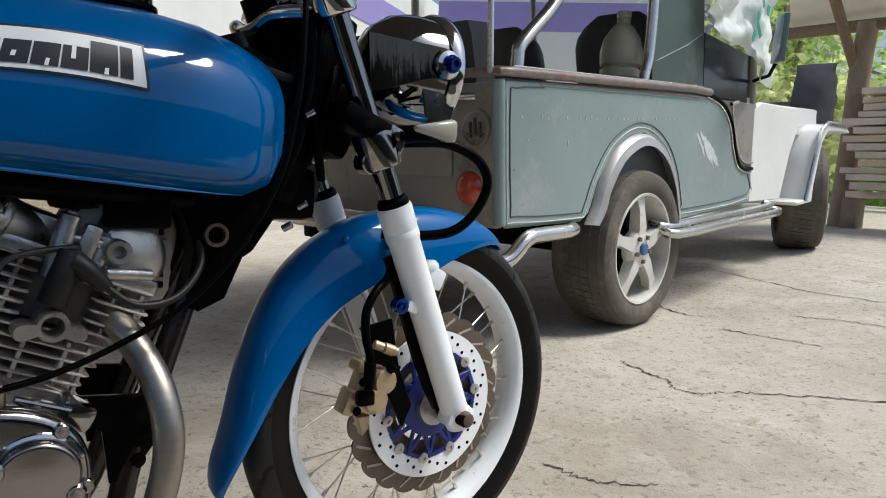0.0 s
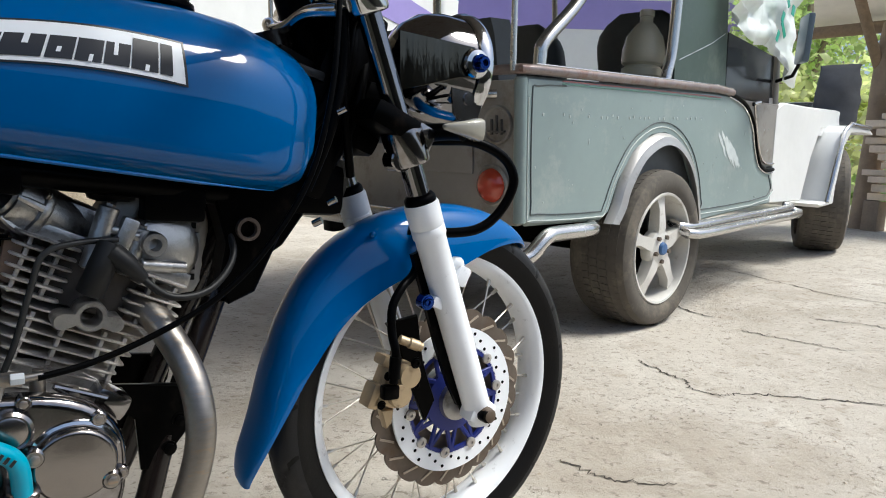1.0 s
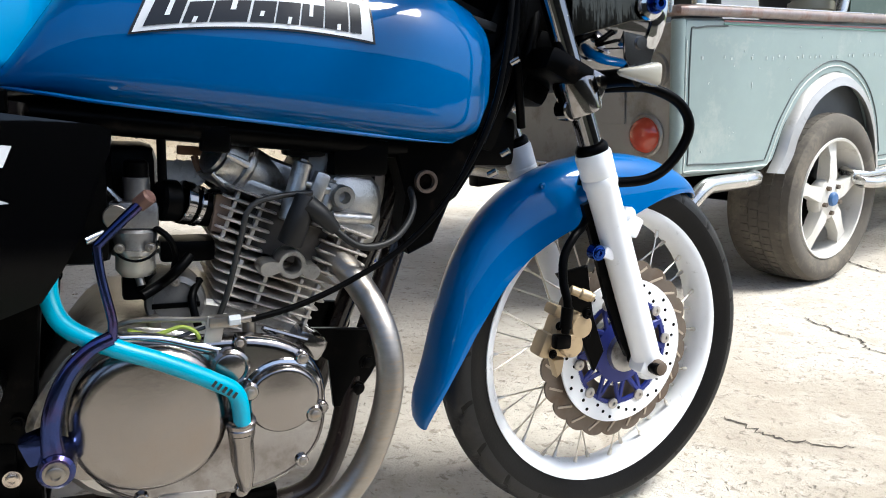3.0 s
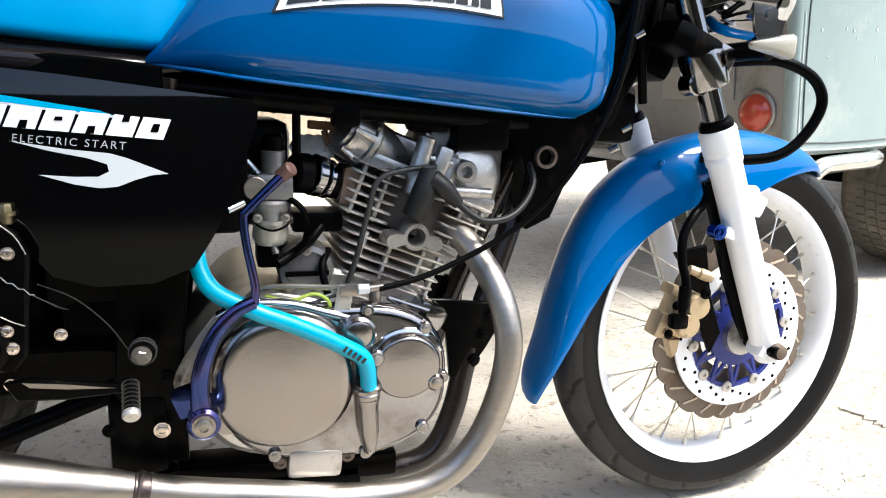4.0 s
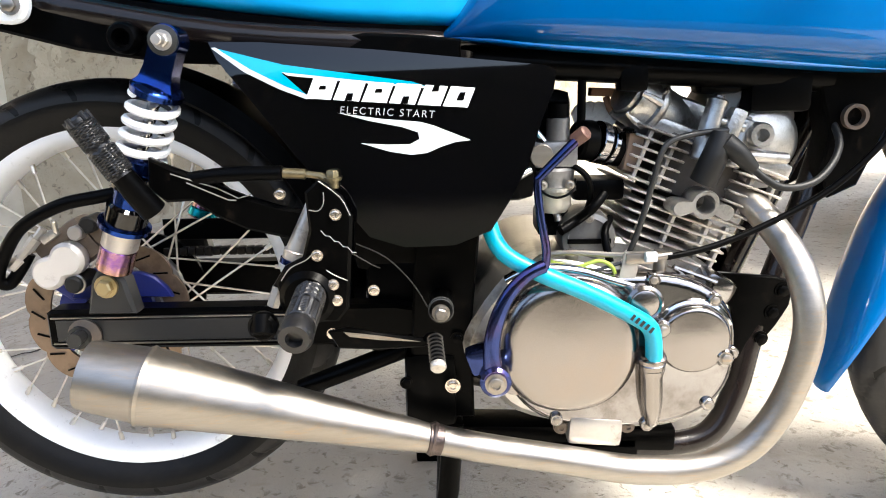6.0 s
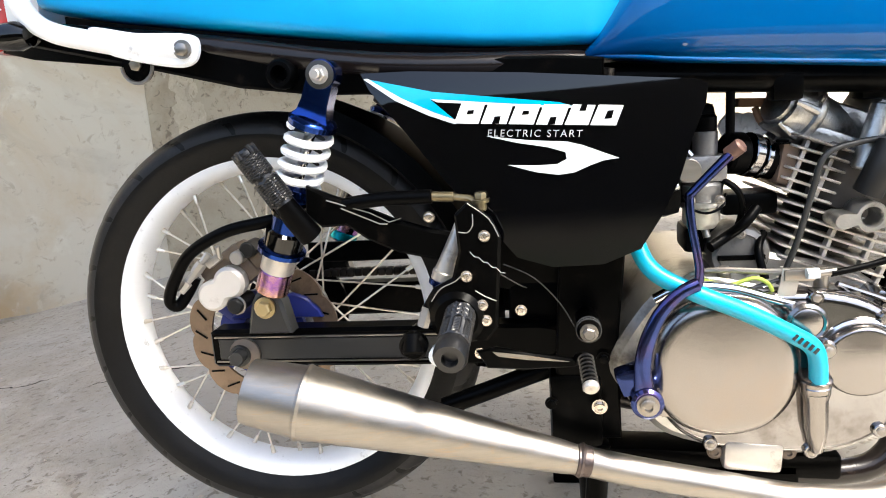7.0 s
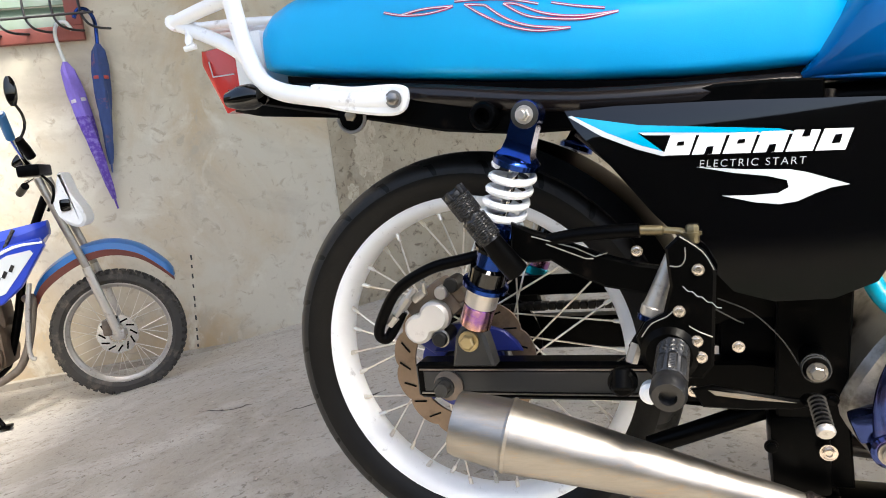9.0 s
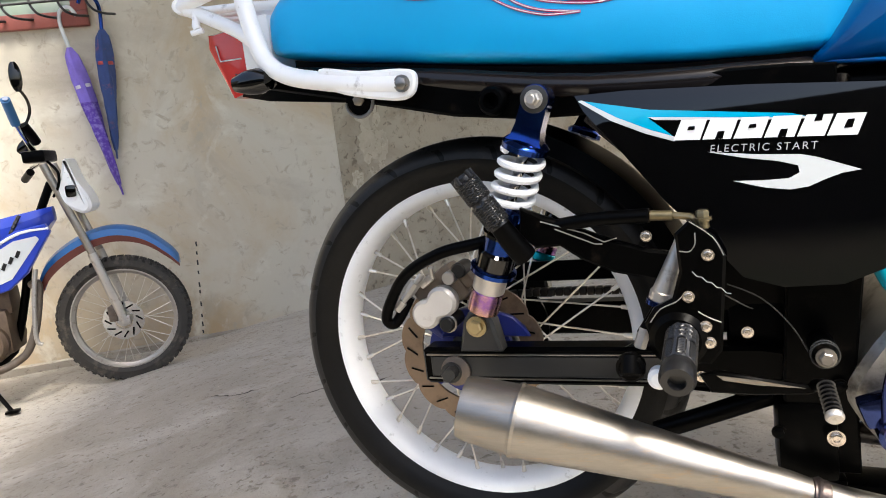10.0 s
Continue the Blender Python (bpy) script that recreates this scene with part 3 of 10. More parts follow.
# cracks in the concrete: dark crooked gaps of uneven width
CRACK = mat("dirty_gap", (0.055, 0.045, 0.035), 0.95, var=0.3, scale=30)
random.seed(17)
for k, pts in enumerate((
        [(2.50, 0.64), (2.47, 0.54), (2.45, 0.42), (2.41, 0.36), (2.44, 0.28), (2.49, 0.26), (2.56, 0.21), (2.60, 0.16), (2.69, 0.07), (2.74, 0.01), (2.85, -0.12)],
        [(4.10, 1.5), (4.02, 1.06), (3.96, 0.78), (3.96, 0.44), (4.0, -0.2), (3.9, -0.8)],
        [(3.50, 0.60), (3.52, 0.52), (3.56, 0.43), (3.58, 0.27), (3.62, 0.0), (3.6, -0.5)],
        [(3.30, 1.2), (3.26, 1.09), (3.23, 0.93), (3.24, 0.83)],
        [(3.13, 0.70), (3.15, 0.62), (3.16, 0.49), (3.17, 0.37), (3.2, 0.28)],
        [(1.70, 0.18), (1.72, 0.12), (1.73, 0.06), (1.77, 0.02), (1.84, -0.04)],
        [(-0.9, 0.75), (-0.8, 0.80), (-0.68, 0.78), (-0.6, 0.84)],
        [(-1.35, 0.9), (-1.2, 0.86), (-1.12, 0.9)],
        [(-0.75, 1.35), (-0.62, 1.33), (-0.5, 1.37)])):
    c = spline([(x, y, 0) for x, y in pts], 8)
    rows = []
    for i, p in enumerate(c):
        d = (c[min(i + 1, len(c) - 1)] - c[max(i - 1, 0)]).normalized()
        s = Vector((-d.y, d.x, 0))
        e = min(i, len(c) - 1 - i) / 4
        w = (0.0020 + 0.0045 * random.random() ** 2) * min(1, 0.15 + e)
        q = p + s * random.uniform(-0.011, 0.011)
        gz = ground_z(q.x, q.y) + 0.006 * noise.noise((q.x * 1.7, q.y * 1.7, 0)) + 0.003 * noise.noise((q.x * 6, q.y * 6, 3))
        rows.append([(q.x + s.x * w, q.y + s.y * w, gz + 0.002), (q.x - s.x * w, q.y - s.y * w, gz + 0.002)])
    solo("ground_crack", G().loft(rows, cap=False, wrap=False), CRACK, (pts[0][0], pts[0][1], ground_z(*pts[0])), "crooked dark crack in the concrete", "crack", kind="structure")

# grit, chips and small stones lying on the concrete
random.seed(23)
STONE = mat("loose_grit", (0.42, 0.36, 0.28), 0.9, var=0.3, scale=40, island=0.45)
g = G()
for k in range(3600):
    x, y = random.uniform(-2.2, 5.6), random.uniform(-0.5, 3.2)
    r = random.choice((0.001, 0.0013, 0.0016, 0.002, 0.0025, 0.004)) * random.uniform(0.8, 1.3)
    z = ground_z(x, y) + 0.006 * noise.noise((x * 1.7, y * 1.7, 0)) + 0.003 * noise.noise((x * 6, y * 6, 3))
    a = random.uniform(0, 6.28)
    ring_v = [(x + r * random.uniform(0.7, 1.4) * math.cos(a + i * 1.2566), y + r * random.uniform(0.7, 1.4) * math.sin(a + i * 1.2566), z) for i in range(5)]
    g.add(ring_v + [(x + r * 0.2, y, z + r * random.uniform(0.5, 0.9))], [(i, (i + 1) % 5, 5) for i in range(5)])
solo("grit", g, STONE, (1.5, 1.2, 0), "small stones and grit scattered over the concrete", "grit", kind="stuff", sharp=30)

# ---------------------------------------------------------------- the motorcycle
bike = thing("motorcycle", (0.62, 0, 0), "blue and black motorcycle with white rims on a centre stand", "motorcycle")
REAR, FRONT = Vector((0.005, 0, 0.328)), Vector((1.2295, 0.003, 0.284))
fy = Vector((-0.047, 0.999, -0.015)).normalized()
fx = (Vector((1, 0, 0)) - fy * fy.x).normalized()
fz = fx.cross(fy)
SIZE = Matrix.Scale(1.012, 4)
M_REAR = Matrix.Translation(REAR) @ SIZE
M_FRONT = Matrix.Translation(FRONT) @ Matrix((fx, fy, fz)).transposed().to_4x4() @ SIZE


def ring(prof, seg=72):
    """prof: (radius, y) of a closed section turned about the y axis."""
    return [[(r * math.cos(2 * math.pi * j / seg), y, r * math.sin(2 * math.pi * j / seg)) for r, y in prof] for j in range(seg)]


def wheel(name, m, tw, label, hub_r):
    g = G()
    # hub
    g.lathe([(0.012, -0.07), (0.03, -0.07), (0.032, -0.045), (hub_r, -0.042), (hub_r, -0.034), (0.03, -0.03), (0.028, 0), (0.03, 0.03), (hub_r, 0.034), (hub_r, 0.042), (0.032, 0.045), (0.03, 0.07), (0.012, 0.07)], axis=(0, 1, 0), seg=28, m=m)
    hub = part(name, g, CAST, bike, label)
    # tyre: bead, sidewall, rounded tread
    h = tw / 2
    prof = [(0.2175, -0.026), (0.2285, -h * 0.80), (0.240, -h * 0.96), (0.249, -h), (0.2545, -h * 0.98), (0.259, -h * 0.93), (0.2615, -h * 0.86), (0.264, -h * 0.78), (0.267, -h * 0.66), (0.2695, -h * 0.5), (0.2712, -h * 0.33), (0.2722, -h * 0.16), (0.2725, 0)]
    prof = [(r if r < 0.2285 else 0.2285 + (r - 0.2285) * 1.13, y) for r, y in prof]
    prof += [(r, -y) for r, y in prof[-2::-1]]
    rows = []
    seg = 22 * 24
    for j in range(seg):
        a = 2 * math.pi * j / seg
        row = []
        for r, y in prof:
            v = y / h
            # long slanted cuts over the shoulder, alternating sides, shallow towards the crown
            ph = (22 * a / (2 * math.pi) + 0.75 * abs(v) * (1 if v < 0 else 1) + (0.5 if v > 0 else 0)) % 1.0
            if 0.14 < abs(v) and r > 0.2575 and abs(ph - 0.5) < 0.05:
                r -= 0.0032
            row.append((r * math.cos(a), y, r * math.sin(a)))
        rows.append(row)
    k0 = 4
    tyre = part("tyre", G().loft([[tuple(Vector(q) * (0.9985 if k0 - 1 <= i <= len(row) - k0 else 1.0)) for i, q in enumerate(row)] for row in [[(r * math.cos(2 * math.pi * j / 120), y, r * math.sin(2 * math.pi * j / 120)) for r, y in [(r - (0.0055 if abs(y) < h * 0.75 and r > 0.265 else 0.0), y) for r, y in prof]] for j in range(120)]], closed=True, m=m), RUBBER, hub, "black rubber tyre with slanted shoulder grooves", sharp=50)
    part("tread", G().loft([row[k0 - 1:len(row) - k0 + 1] for row in rows], closed=True, wrap=False, cap=False, m=m), TREAD, hub, "dusty grooved tread", sharp=40)
    rp = [(0.2215, -0.0295), (0.2220, -0.0265), (0.2185, -0.0235), (0.2135, -0.020), (0.2075, -0.013), (0.2065, 0), (0.2075, 0.013), (0.2135, 0.020), (0.2185, 0.0235), (0.2220, 0.0265), (0.2215, 0.0295), (0.2165, 0.0290), (0.2095, 0.0255), (0.2025, 0.014), (0.2010, 0), (0.2025, -0.014), (0.2095, -0.0255), (0.2165, -0.0290)]
    part("rim", G().loft(ring(rp, 96), closed=True, m=m), WHITE, hub, "white painted spoked rim")
    # spokes and nipples: nine groups of four, crossed
    sp = None
    k = 0
    for i in range(36):
        a = 2 * math.pi * i / 36
        side = -1 if i % 2 == 0 else 1
        lead = 1 if (i // 2) % 2 == 0 else -1
        b = a + lead * radians(48)
        p = Vector((0.2025 * math.cos(a), side * 0.006, 0.2025 * math.sin(a)))
        q = Vector(((hub_r - 0.004) * math.cos(b), side * 0.040, (hub_r - 0.004) * math.sin(b)))
        gs = G()
        gs.cyl(q, p, 0.0014, seg=6, m=m)
        part("spoke", gs, SPOKE_STEEL, hub)
        gs = G()
        d = (q - p).normalized()
        gs.cyl(p - d * 0.002, p + d * 0.012, 0.0036, 0.0028, seg=8, m=m)
        part("spoke_nipple", gs, SPOKE_STEEL, hub)
    return hub


rear_wheel = wheel("rear_wheel", M_REAR, 0.086, "rear spoked wheel with white rim", 0.055)
front_wheel = wheel("front_wheel", M_FRONT, 0.074, "front spoked wheel with white rim", 0.045)

# fuel tank -----------------------------------------------------------
TX = [0.418, 0.428, 0.442, 0.458, 0.478, 0.505, 0.545, 0.60, 0.70, 0.80, 0.865, 0.910, 0.938, 0.956, 0.968, 0.976]
TB = [0.641, 0.640, 0.638, 0.636, 0.634, 0.630, 0.626, 0.621, 0.612, 0.603, 0.598, 0.596, 0.606, 0.634, 0.664, 0.695]
TT_ = [0.648, 0.660, 0.680, 0.705, 0.736, 0.766, 0.787, 0.799, 0.806, 0.806, 0.799, 0.786, 0.774, 0.760, 0.744, 0.720]
TW = [0.095, 0.108, 0.120, 0.130, 0.138, 0.144, 0.149, 0.153, 0.158, 0.156, 0.150, 0.138, 0.124, 0.105, 0.080, 0.045]


def tank_section(x):
    return (float(np.interp(x, TX, TB)), float(np.interp(x, TX, TT_)), float(np.interp(x, TX, TW)))


def tank_y(x, z):
    """The tank's right side."""
    b, t, w = tank_section(x)
    mid = b + 0.42 * (t - b)
    u, p = ((z - mid) / (t - mid), 2.4) if z > mid else ((mid - z) / (mid - b), 5.5)
    u = min(abs(u), 1.0)
    return -w * (1 - u ** p) ** (1 / p)


rings = []
for x in [float(v) for v in np.interp(np.linspace(0, 1, 46), np.linspace(0, 1, len(TX)), TX)]:
    b, t, w = tank_section(x)
    mid = b + 0.42 * (t - b)
    r = []
    for j in range(40):
        a = 2 * math.pi * j / 40
        c, s = math.cos(a), math.sin(a)
        p, hh = (2.4, t - mid) if s > 0 else (5.5, mid - b)
        r.append((x, math.copysign(abs(c) ** (2 / p), c) * w, mid + math.copysign(abs(s) ** (2 / p), s) * hh))
    rings.append(r)
tank = part("fuel_tank", G().loft(rings), TANK_BLUE, bike, "glossy metallic blue fuel tank", sharp=60)

# tank badge: a white plate with black letter-sized bars, and a seam lip along the tank's foot
def quad(a, b, c, d, u, v):
    """A place in the four-cornered patch a b (foot), d c (head)."""
    lo = (a[0] + (b[0] - a[0]) * u, a[1] + (b[1] - a[1]) * u)
    hi = (d[0] + (c[0] - d[0]) * u, d[1] + (c[1] - d[1]) * u)
    return (lo[0] + (hi[0] - lo[0]) * v, lo[1] + (hi[1] - lo[1]) * v)


def bent(u):
    """The badge's arch: its middle stands a little higher than its ends."""
    return 0.010 * (1 - (2 * u - 1) ** 2)


BA, BB, BC, BD = (0.5455, 0.695), (0.790, 0.703), (0.786, 0.750), (0.5635, 0.735)


def badge_piece(g, u0, u1, v0, v1, skew=0.0, off=0.0016):
    n = max(2, int((u1 - u0) * 26))
    pts = []
    for i in range(n + 1):
        u = u0 + (u1 - u0) * i / n
        p = quad(BA, BB, BC, BD, u, v0)
        pts.append((p[0], p[1] + bent(u)))
    for i in range(n, -1, -1):
        u = u0 + (u1 - u0) * i / n + skew
        p = quad(BA, BB, BC, BD, u, v1)
        pts.append((p[0], p[1] + bent(u)))
    return decal(g, pts, tank_y, off)


BLACK_INK = mat("black_ink", (0.01, 0.01, 0.011), 0.3, var=0.1)
WHITE_INK = mat("white_print", (0.78, 0.80, 0.82), 0.3, var=0.04)
badge = part("badge", badge_piece(G(), 0, 1, 0, 1), BLACK_INK, tank, "arched white badge with black block shapes")
part("badge_plate", badge_piece(G(), 0.012, 0.988, 0.05, 0.95, off=0.0024), WHITE_INK, tank)
W8 = [0.145, 0.105, 0.16, 0.105, 0.105, 0.105, 0.115, 0.055]
u = 0.045
for i, w in enumerate(W8):
    hi = 0.84 if i in (0, 6, 7) else 0.66
    part("badge_block", badge_piece(G(), u, u + w * 0.93, 0.16, hi, 0.008, 0.0032), BLACK_INK, tank)
    if w > 0.06:
        q0, q1 = ((0.38, hi), (0.16, 0.30), (0.44, hi), (0.30, 0.42), (0.16, 0.32))[i % 5]
        part("badge_slot", badge_piece(G(), u + w * (0.34 if i % 2 else 0.46), u + w * (0.50 if i % 2 else 0.60), q0, q1, 0.004, 0.0040), WHITE_INK, tank)
    u += w
g = G()
lip = [(x, -float(np.interp(x, TX, TW)) * 0.955, float(np.interp(x, TX, TB)) + 0.0030) for x in np.linspace(0.43, 0.895, 34)]
LIP_R = [0.0020 * min(1.0, 0.15 + (33 - i) / 9) for i in range(34)]
g.tube(lip, LIP_R, 8)
part("seam_lip", g, TANK_BLUE, tank)
part("seam_lip", G().tube([(p[0], -p[1], p[2]) for p in lip], LIP_R, 8), TANK_BLUE, tank)
cap = part("filler_cap", G().lathe([(0.001, 0), (0.056, 0.0), (0.058, 0.003), (0.057, 0.009), (0.001, 0.010)], (0.775, 0, 0.8045), (0.02, 0, 1), 40), PLASTIC, tank, "chrome filler cap on a black base")
part("cap_ring", G().lathe([(0.050, 0.009), (0.052, 0.011), (0.052, 0.022), (0.050, 0.024), (0.001, 0.025)], (0.775, 0, 0.8045), (0.02, 0, 1), 40), CHROME, cap)
for k in range(6):
    t = 2 * math.pi * k / 6 + 0.4
    part("cap_screw", G().bolt((0.775 + 0.043 * math.cos(t), 0.043 * math.sin(t), 0.829), (0, 0, 1), 0.0035), STEEL, cap)

# fork -----------------------------------------------------------------
FD = Vector((0.377, 0, -0.926)).normalized()       # down the fork
FA = Vector((1.243, 0, 0.278))                     # axle


def fork_pt(d, y, ahead=0.0):
    """d metres up the leg from the axle; ahead: in front of the leg."""
    p = FA - FD * d + Vector((0.926, 0, 0.377)) * ahead
    sk = -0.05 * y
    return Vector((p.x + sk, y, p.z))


for side, y in (("right", -0.098), ("left", 0.098)):
    g = G()
    g.lathe([(0.012, -0.022), (0.019, -0.018), (0.021, 0.0), (0.0215, 0.08), (0.022, 0.20), (0.0225, 0.285), (0.0245, 0.29), (0.0245, 0.300), (0.0235, 0.302), (0.0245, 0.304), (0.0250, 0.334), (0.0235, 0.338)], fork_pt(0, y), -FD, 28)
    leg = part("fork_leg", g, WHITE, bike, "chipped white fork leg")
    # lugs for the fender and the caliper
    part("fender_lug", G().box(fork_pt(0.215, y, 0.028), (0.022, 0.03, 0.03), 0.006, rot=(0, 22, 0)), WHITE, leg)
    part("fender_lug", G().ball(fork_pt(0.232, y, 0.030), 0.012, 12), WHITE, leg)
    part("caliper_lug", G().box(fork_pt(0.195, y, -0.022), (0.02, 0.026, 0.016), 0.004, rot=(0, 22, 0)), WHITE, leg)
    part("axle_boss", G().box(fork_pt(0.0, y, 0.0), (0.046, 0.036, 0.04), 0.012, rot=(0, 22, 0)), WHITE, leg)
    g = G()
    g.lathe([(0.021, 0.334), (0.0225, 0.338), (0.0225, 0.345), (0.019, 0.350), (0.0165, 0.351)], fork_pt(0, y), -FD, 24)
    part("dust_seal", g, PLASTIC, leg)
    g = G()
    g.cyl(fork_pt(0.345, y), fork_pt(0.66, y), 0.0158, seg=24)
    part("stanchion", g, DARK_CHROME, leg, "chrome stanchion")
    g = G()
    g.lathe([(0.0, 0), (0.0125, 0), (0.0125, 0.006), (0.011, 0.008), (0.011, 0.013), (0.008, 0.015), (0, 0.015)], fork_pt(0, y) + Vector((0, math.copysign(0.018, y), 0)), (0, math.copysign(1, y), 0), 10)
    part("axle_cap", g, RUST_STEEL, leg, "brown axle nut")
    # pinch clamp in chrome with a round reflector boss at its back
    g = G()
    g.lathe([(0.018, 0.392), (0.0275, 0.394), (0.0285, 0.398), (0.0285, 0.438), (0.0275, 0.442), (0.018, 0.444)], fork_pt(0, y), -FD, 24)
    g.box(fork_pt(0.418, y * 1.0, 0.022), (0.030, 0.026, 0.045), 0.004, rot=(0, 22, 0))
    g.cyl(fork_pt(0.405, y, -0.018) + Vector((0, -0.014, 0)), fork_pt(0.405, y, -0.018) + Vector((0, 0.014, 0)), 0.016, seg=16, bev=0.002)
    part("fork_clamp", g, CASING, leg, "chrome clamp")
g = G()
g.cyl((1.243, -0.13, 0.278), (1.238, 0.13, 0.272), 0.009, seg=14)
part("front_axle", g, FRAME_BLACK, bike)

# triple clamps, steering stem, handlebar clamp
g = G()
g.box(fork_pt(0.455, 0, -0.01), (0.075, 0.25, 0.035), 0.012, rot=(0, 22, 0))
g.cyl(fork_pt(0.44, 0, -0.045), fork_pt(0.64, 0, -0.045), 0.026, seg=20)
part("lower_triple_clamp", g, FRAME_BLACK, bike)
g = G()
g.box(fork_pt(0.606, 0, -0.012), (0.07, 0.20, 0.022), 0.009, rot=(0, 22, 0))
for y in (-0.098, 0.098):
    g.lathe([(0.017, -0.014), (0.026, -0.012), (0.028, -0.008), (0.028, 0.012), (0.024, 0.016), (0.001, 0.02)], fork_pt(0.606, y), -FD, 20)
    g.cyl(fork_pt(0.61, y * 0.4, -0.03), fork_pt(0.655, y * 0.4, -0.03), 0.014, seg=14, bev=0.002)
g.tube([fork_pt(0.606, -0.095, -0.04), fork_pt(0.612, -0.06, -0.062), fork_pt(0.602, -0.02, -0.075), fork_pt(0.602, 0.02, -0.075), fork_pt(0.612, 0.06, -0.062), fork_pt(0.606, 0.095, -0.04)], 0.010, 12, smooth=5)
part("upper_triple_clamp", g, CHROME, bike, "polished aluminium upper fork clamp")
g = G()
g.tube([fork_pt(0.685, -0.36, -0.22), fork_pt(0.70, -0.22, -0.10), fork_pt(0.70, -0.10, -0.035), fork_pt(0.685, 0, -0.03), fork_pt(0.70, 0.10, -0.035), fork_pt(0.70, 0.22, -0.10), fork_pt(0.685, 0.36, -0.22)], 0.011, 12, smooth=5)
bar = part("handlebar", g, CHROME, bike, "chrome handlebar")
for s in (-1, 1):
    a, b = fork_pt(0.70, s * 0.215, -0.095), fork_pt(0.685, s * 0.36, -0.22)
    part("grip", G().cyl(a, b, 0.016, seg=14, bev=0.003), PLASTIC, bar, "black rubber grip")

# instruments, seen from below
g = G()
for y in (-0.05, 0.05):
    c = fork_pt(0.655, y, 0.035)
    g.lathe([(0.001, -0.035), (0.022, -0.033), (0.034, -0.02), (0.038, 0.0), (0.038, 0.02), (0.033, 0.024), (0.001, 0.024)], c, Vector((-0.25, 0, 1)), 24)
g.box(fork_pt(0.625, 0, 0.03), (0.05, 0.13, 0.02), 0.006, rot=(0, 20, 0))
part("instrument_cluster", g, PLASTIC, bike, "black instrument cups")

# headlamp: bowl, rim, side plates
HC = Vector((1.185, 0, 0.788))
HA = Vector((1, 0, -0.06)).normalized()
g = G()
g.lathe([(0.001, -0.075), (0.03, -0.072), (0.055, -0.058), (0.073, -0.034), (0.081, -0.005), (0.083, 0.03)], HC, HA, 40)
lamp = part("headlamp", g, DARK_CHROME, bike, "chrome round headlamp bowl")
g = G()
g.lathe([(0.081, 0.028), (0.087, 0.030), (0.0905, 0.036), (0.0905, 0.046), (0.087, 0.052), (0.078, 0.055), (0.076, 0.050), (0.079, 0.04)], HC, HA, 44, closed=True)
part("lamp_rim", g, CHROME, lamp, "chrome headlamp rim")
g = G()
g.lathe([(0.001, 0.066), (0.04, 0.063), (0.078, 0.050), (0.078, 0.046), (0.001, 0.058)], HC, HA, 36)
part("lamp_lens", g, clear("lamp_glass", (0.9, 0.92, 0.95), 0.05, 0.5), lamp)
SMOKE = mat("dark_mirror_plate", (0.062, 0.060, 0.053), 0.08, 0.95, var=0.3, scale=10, bump=1.0, bscale=16, rvar=0.5, aniso=(3.0, 1.0, 0.35))
for s in (-1, 1):
    g = G()
    g.prism([(1.072, 0.816), (1.078, 0.738), (1.17, 0.766), (1.215, 0.772), (1.218, 0.802), (1.195, 0.812)], s * 0.092, s * 0.096, 0.001)
    part("lamp_bracket", g, SMOKE, lamp, "dark mirror-finish lamp bracket")
    g = G()
    g.lathe([(0.019, 0), (0.021, 0.003), (0.019, 0.008), (0.013, 0.010), (0.012, 0.014)], (1.197, s * 0.096, 0.789), (0, s, 0), 20)
    nut = part("lamp_washer", g, CHROME, lamp)
    g = G()
    g.bolt((1.197, s * 0.107, 0.789), (0, s, 0), 0.0095, 0.014)
    part("lamp_bolt", g, ANO_BLUE, lamp, "blue anodised bolt")
g = G()
g.prism([(1.175, 0.755), (1.235, 0.752), (1.225, 0.715), (1.195, 0.705), (1.18, 0.72)], -0.075, -0.071, 0.001)
g.cyl((1.205, -0.078, 0.742), (1.205, -0.068, 0.742), 0.009, seg=14)
part("lamp_tab", g, CASING, lamp)

# turn signals with amber-clear lens
CLEAR_LENS = mat("clear_signal_lens", (0.36, 0.34, 0.28), 0.15, var=0.08, coat=0.5)
for s in (-1, 1):
    g = G()
    g.tube([(1.130, s * 0.065, 0.686), (1.145, s * 0.115, 0.690), (1.154, s * 0.138, 0.692)], [0.013, 0.012, 0.015], 12, smooth=3)
    sig = part("turn_signal", g, PLASTIC, bike, "black turn signal with clear lens")
    g = G()
    # a flat wedge: narrow behind, broad and cut square in front
    g.loft([[(1.152 + dx, s * 0.15 + hy * math.copysign(abs(math.cos(a)) ** 0.5, math.cos(a)), 0.694 + hz * math.copysign(abs(math.sin(a)) ** 0.5, math.sin(a))) for a in [2 * math.pi * (k + 0.5) / 20 for k in range(20)]] for dx, hy, hz in ((-0.036, 0.004, 0.002), (-0.032, 0.008, 0.0045), (0.0, 0.012, 0.011), (0.017, 0.014, 0.0155), (0.021, 0.013, 0.0145))])
    part("signal_lens", g, CLEAR_LENS, sig)

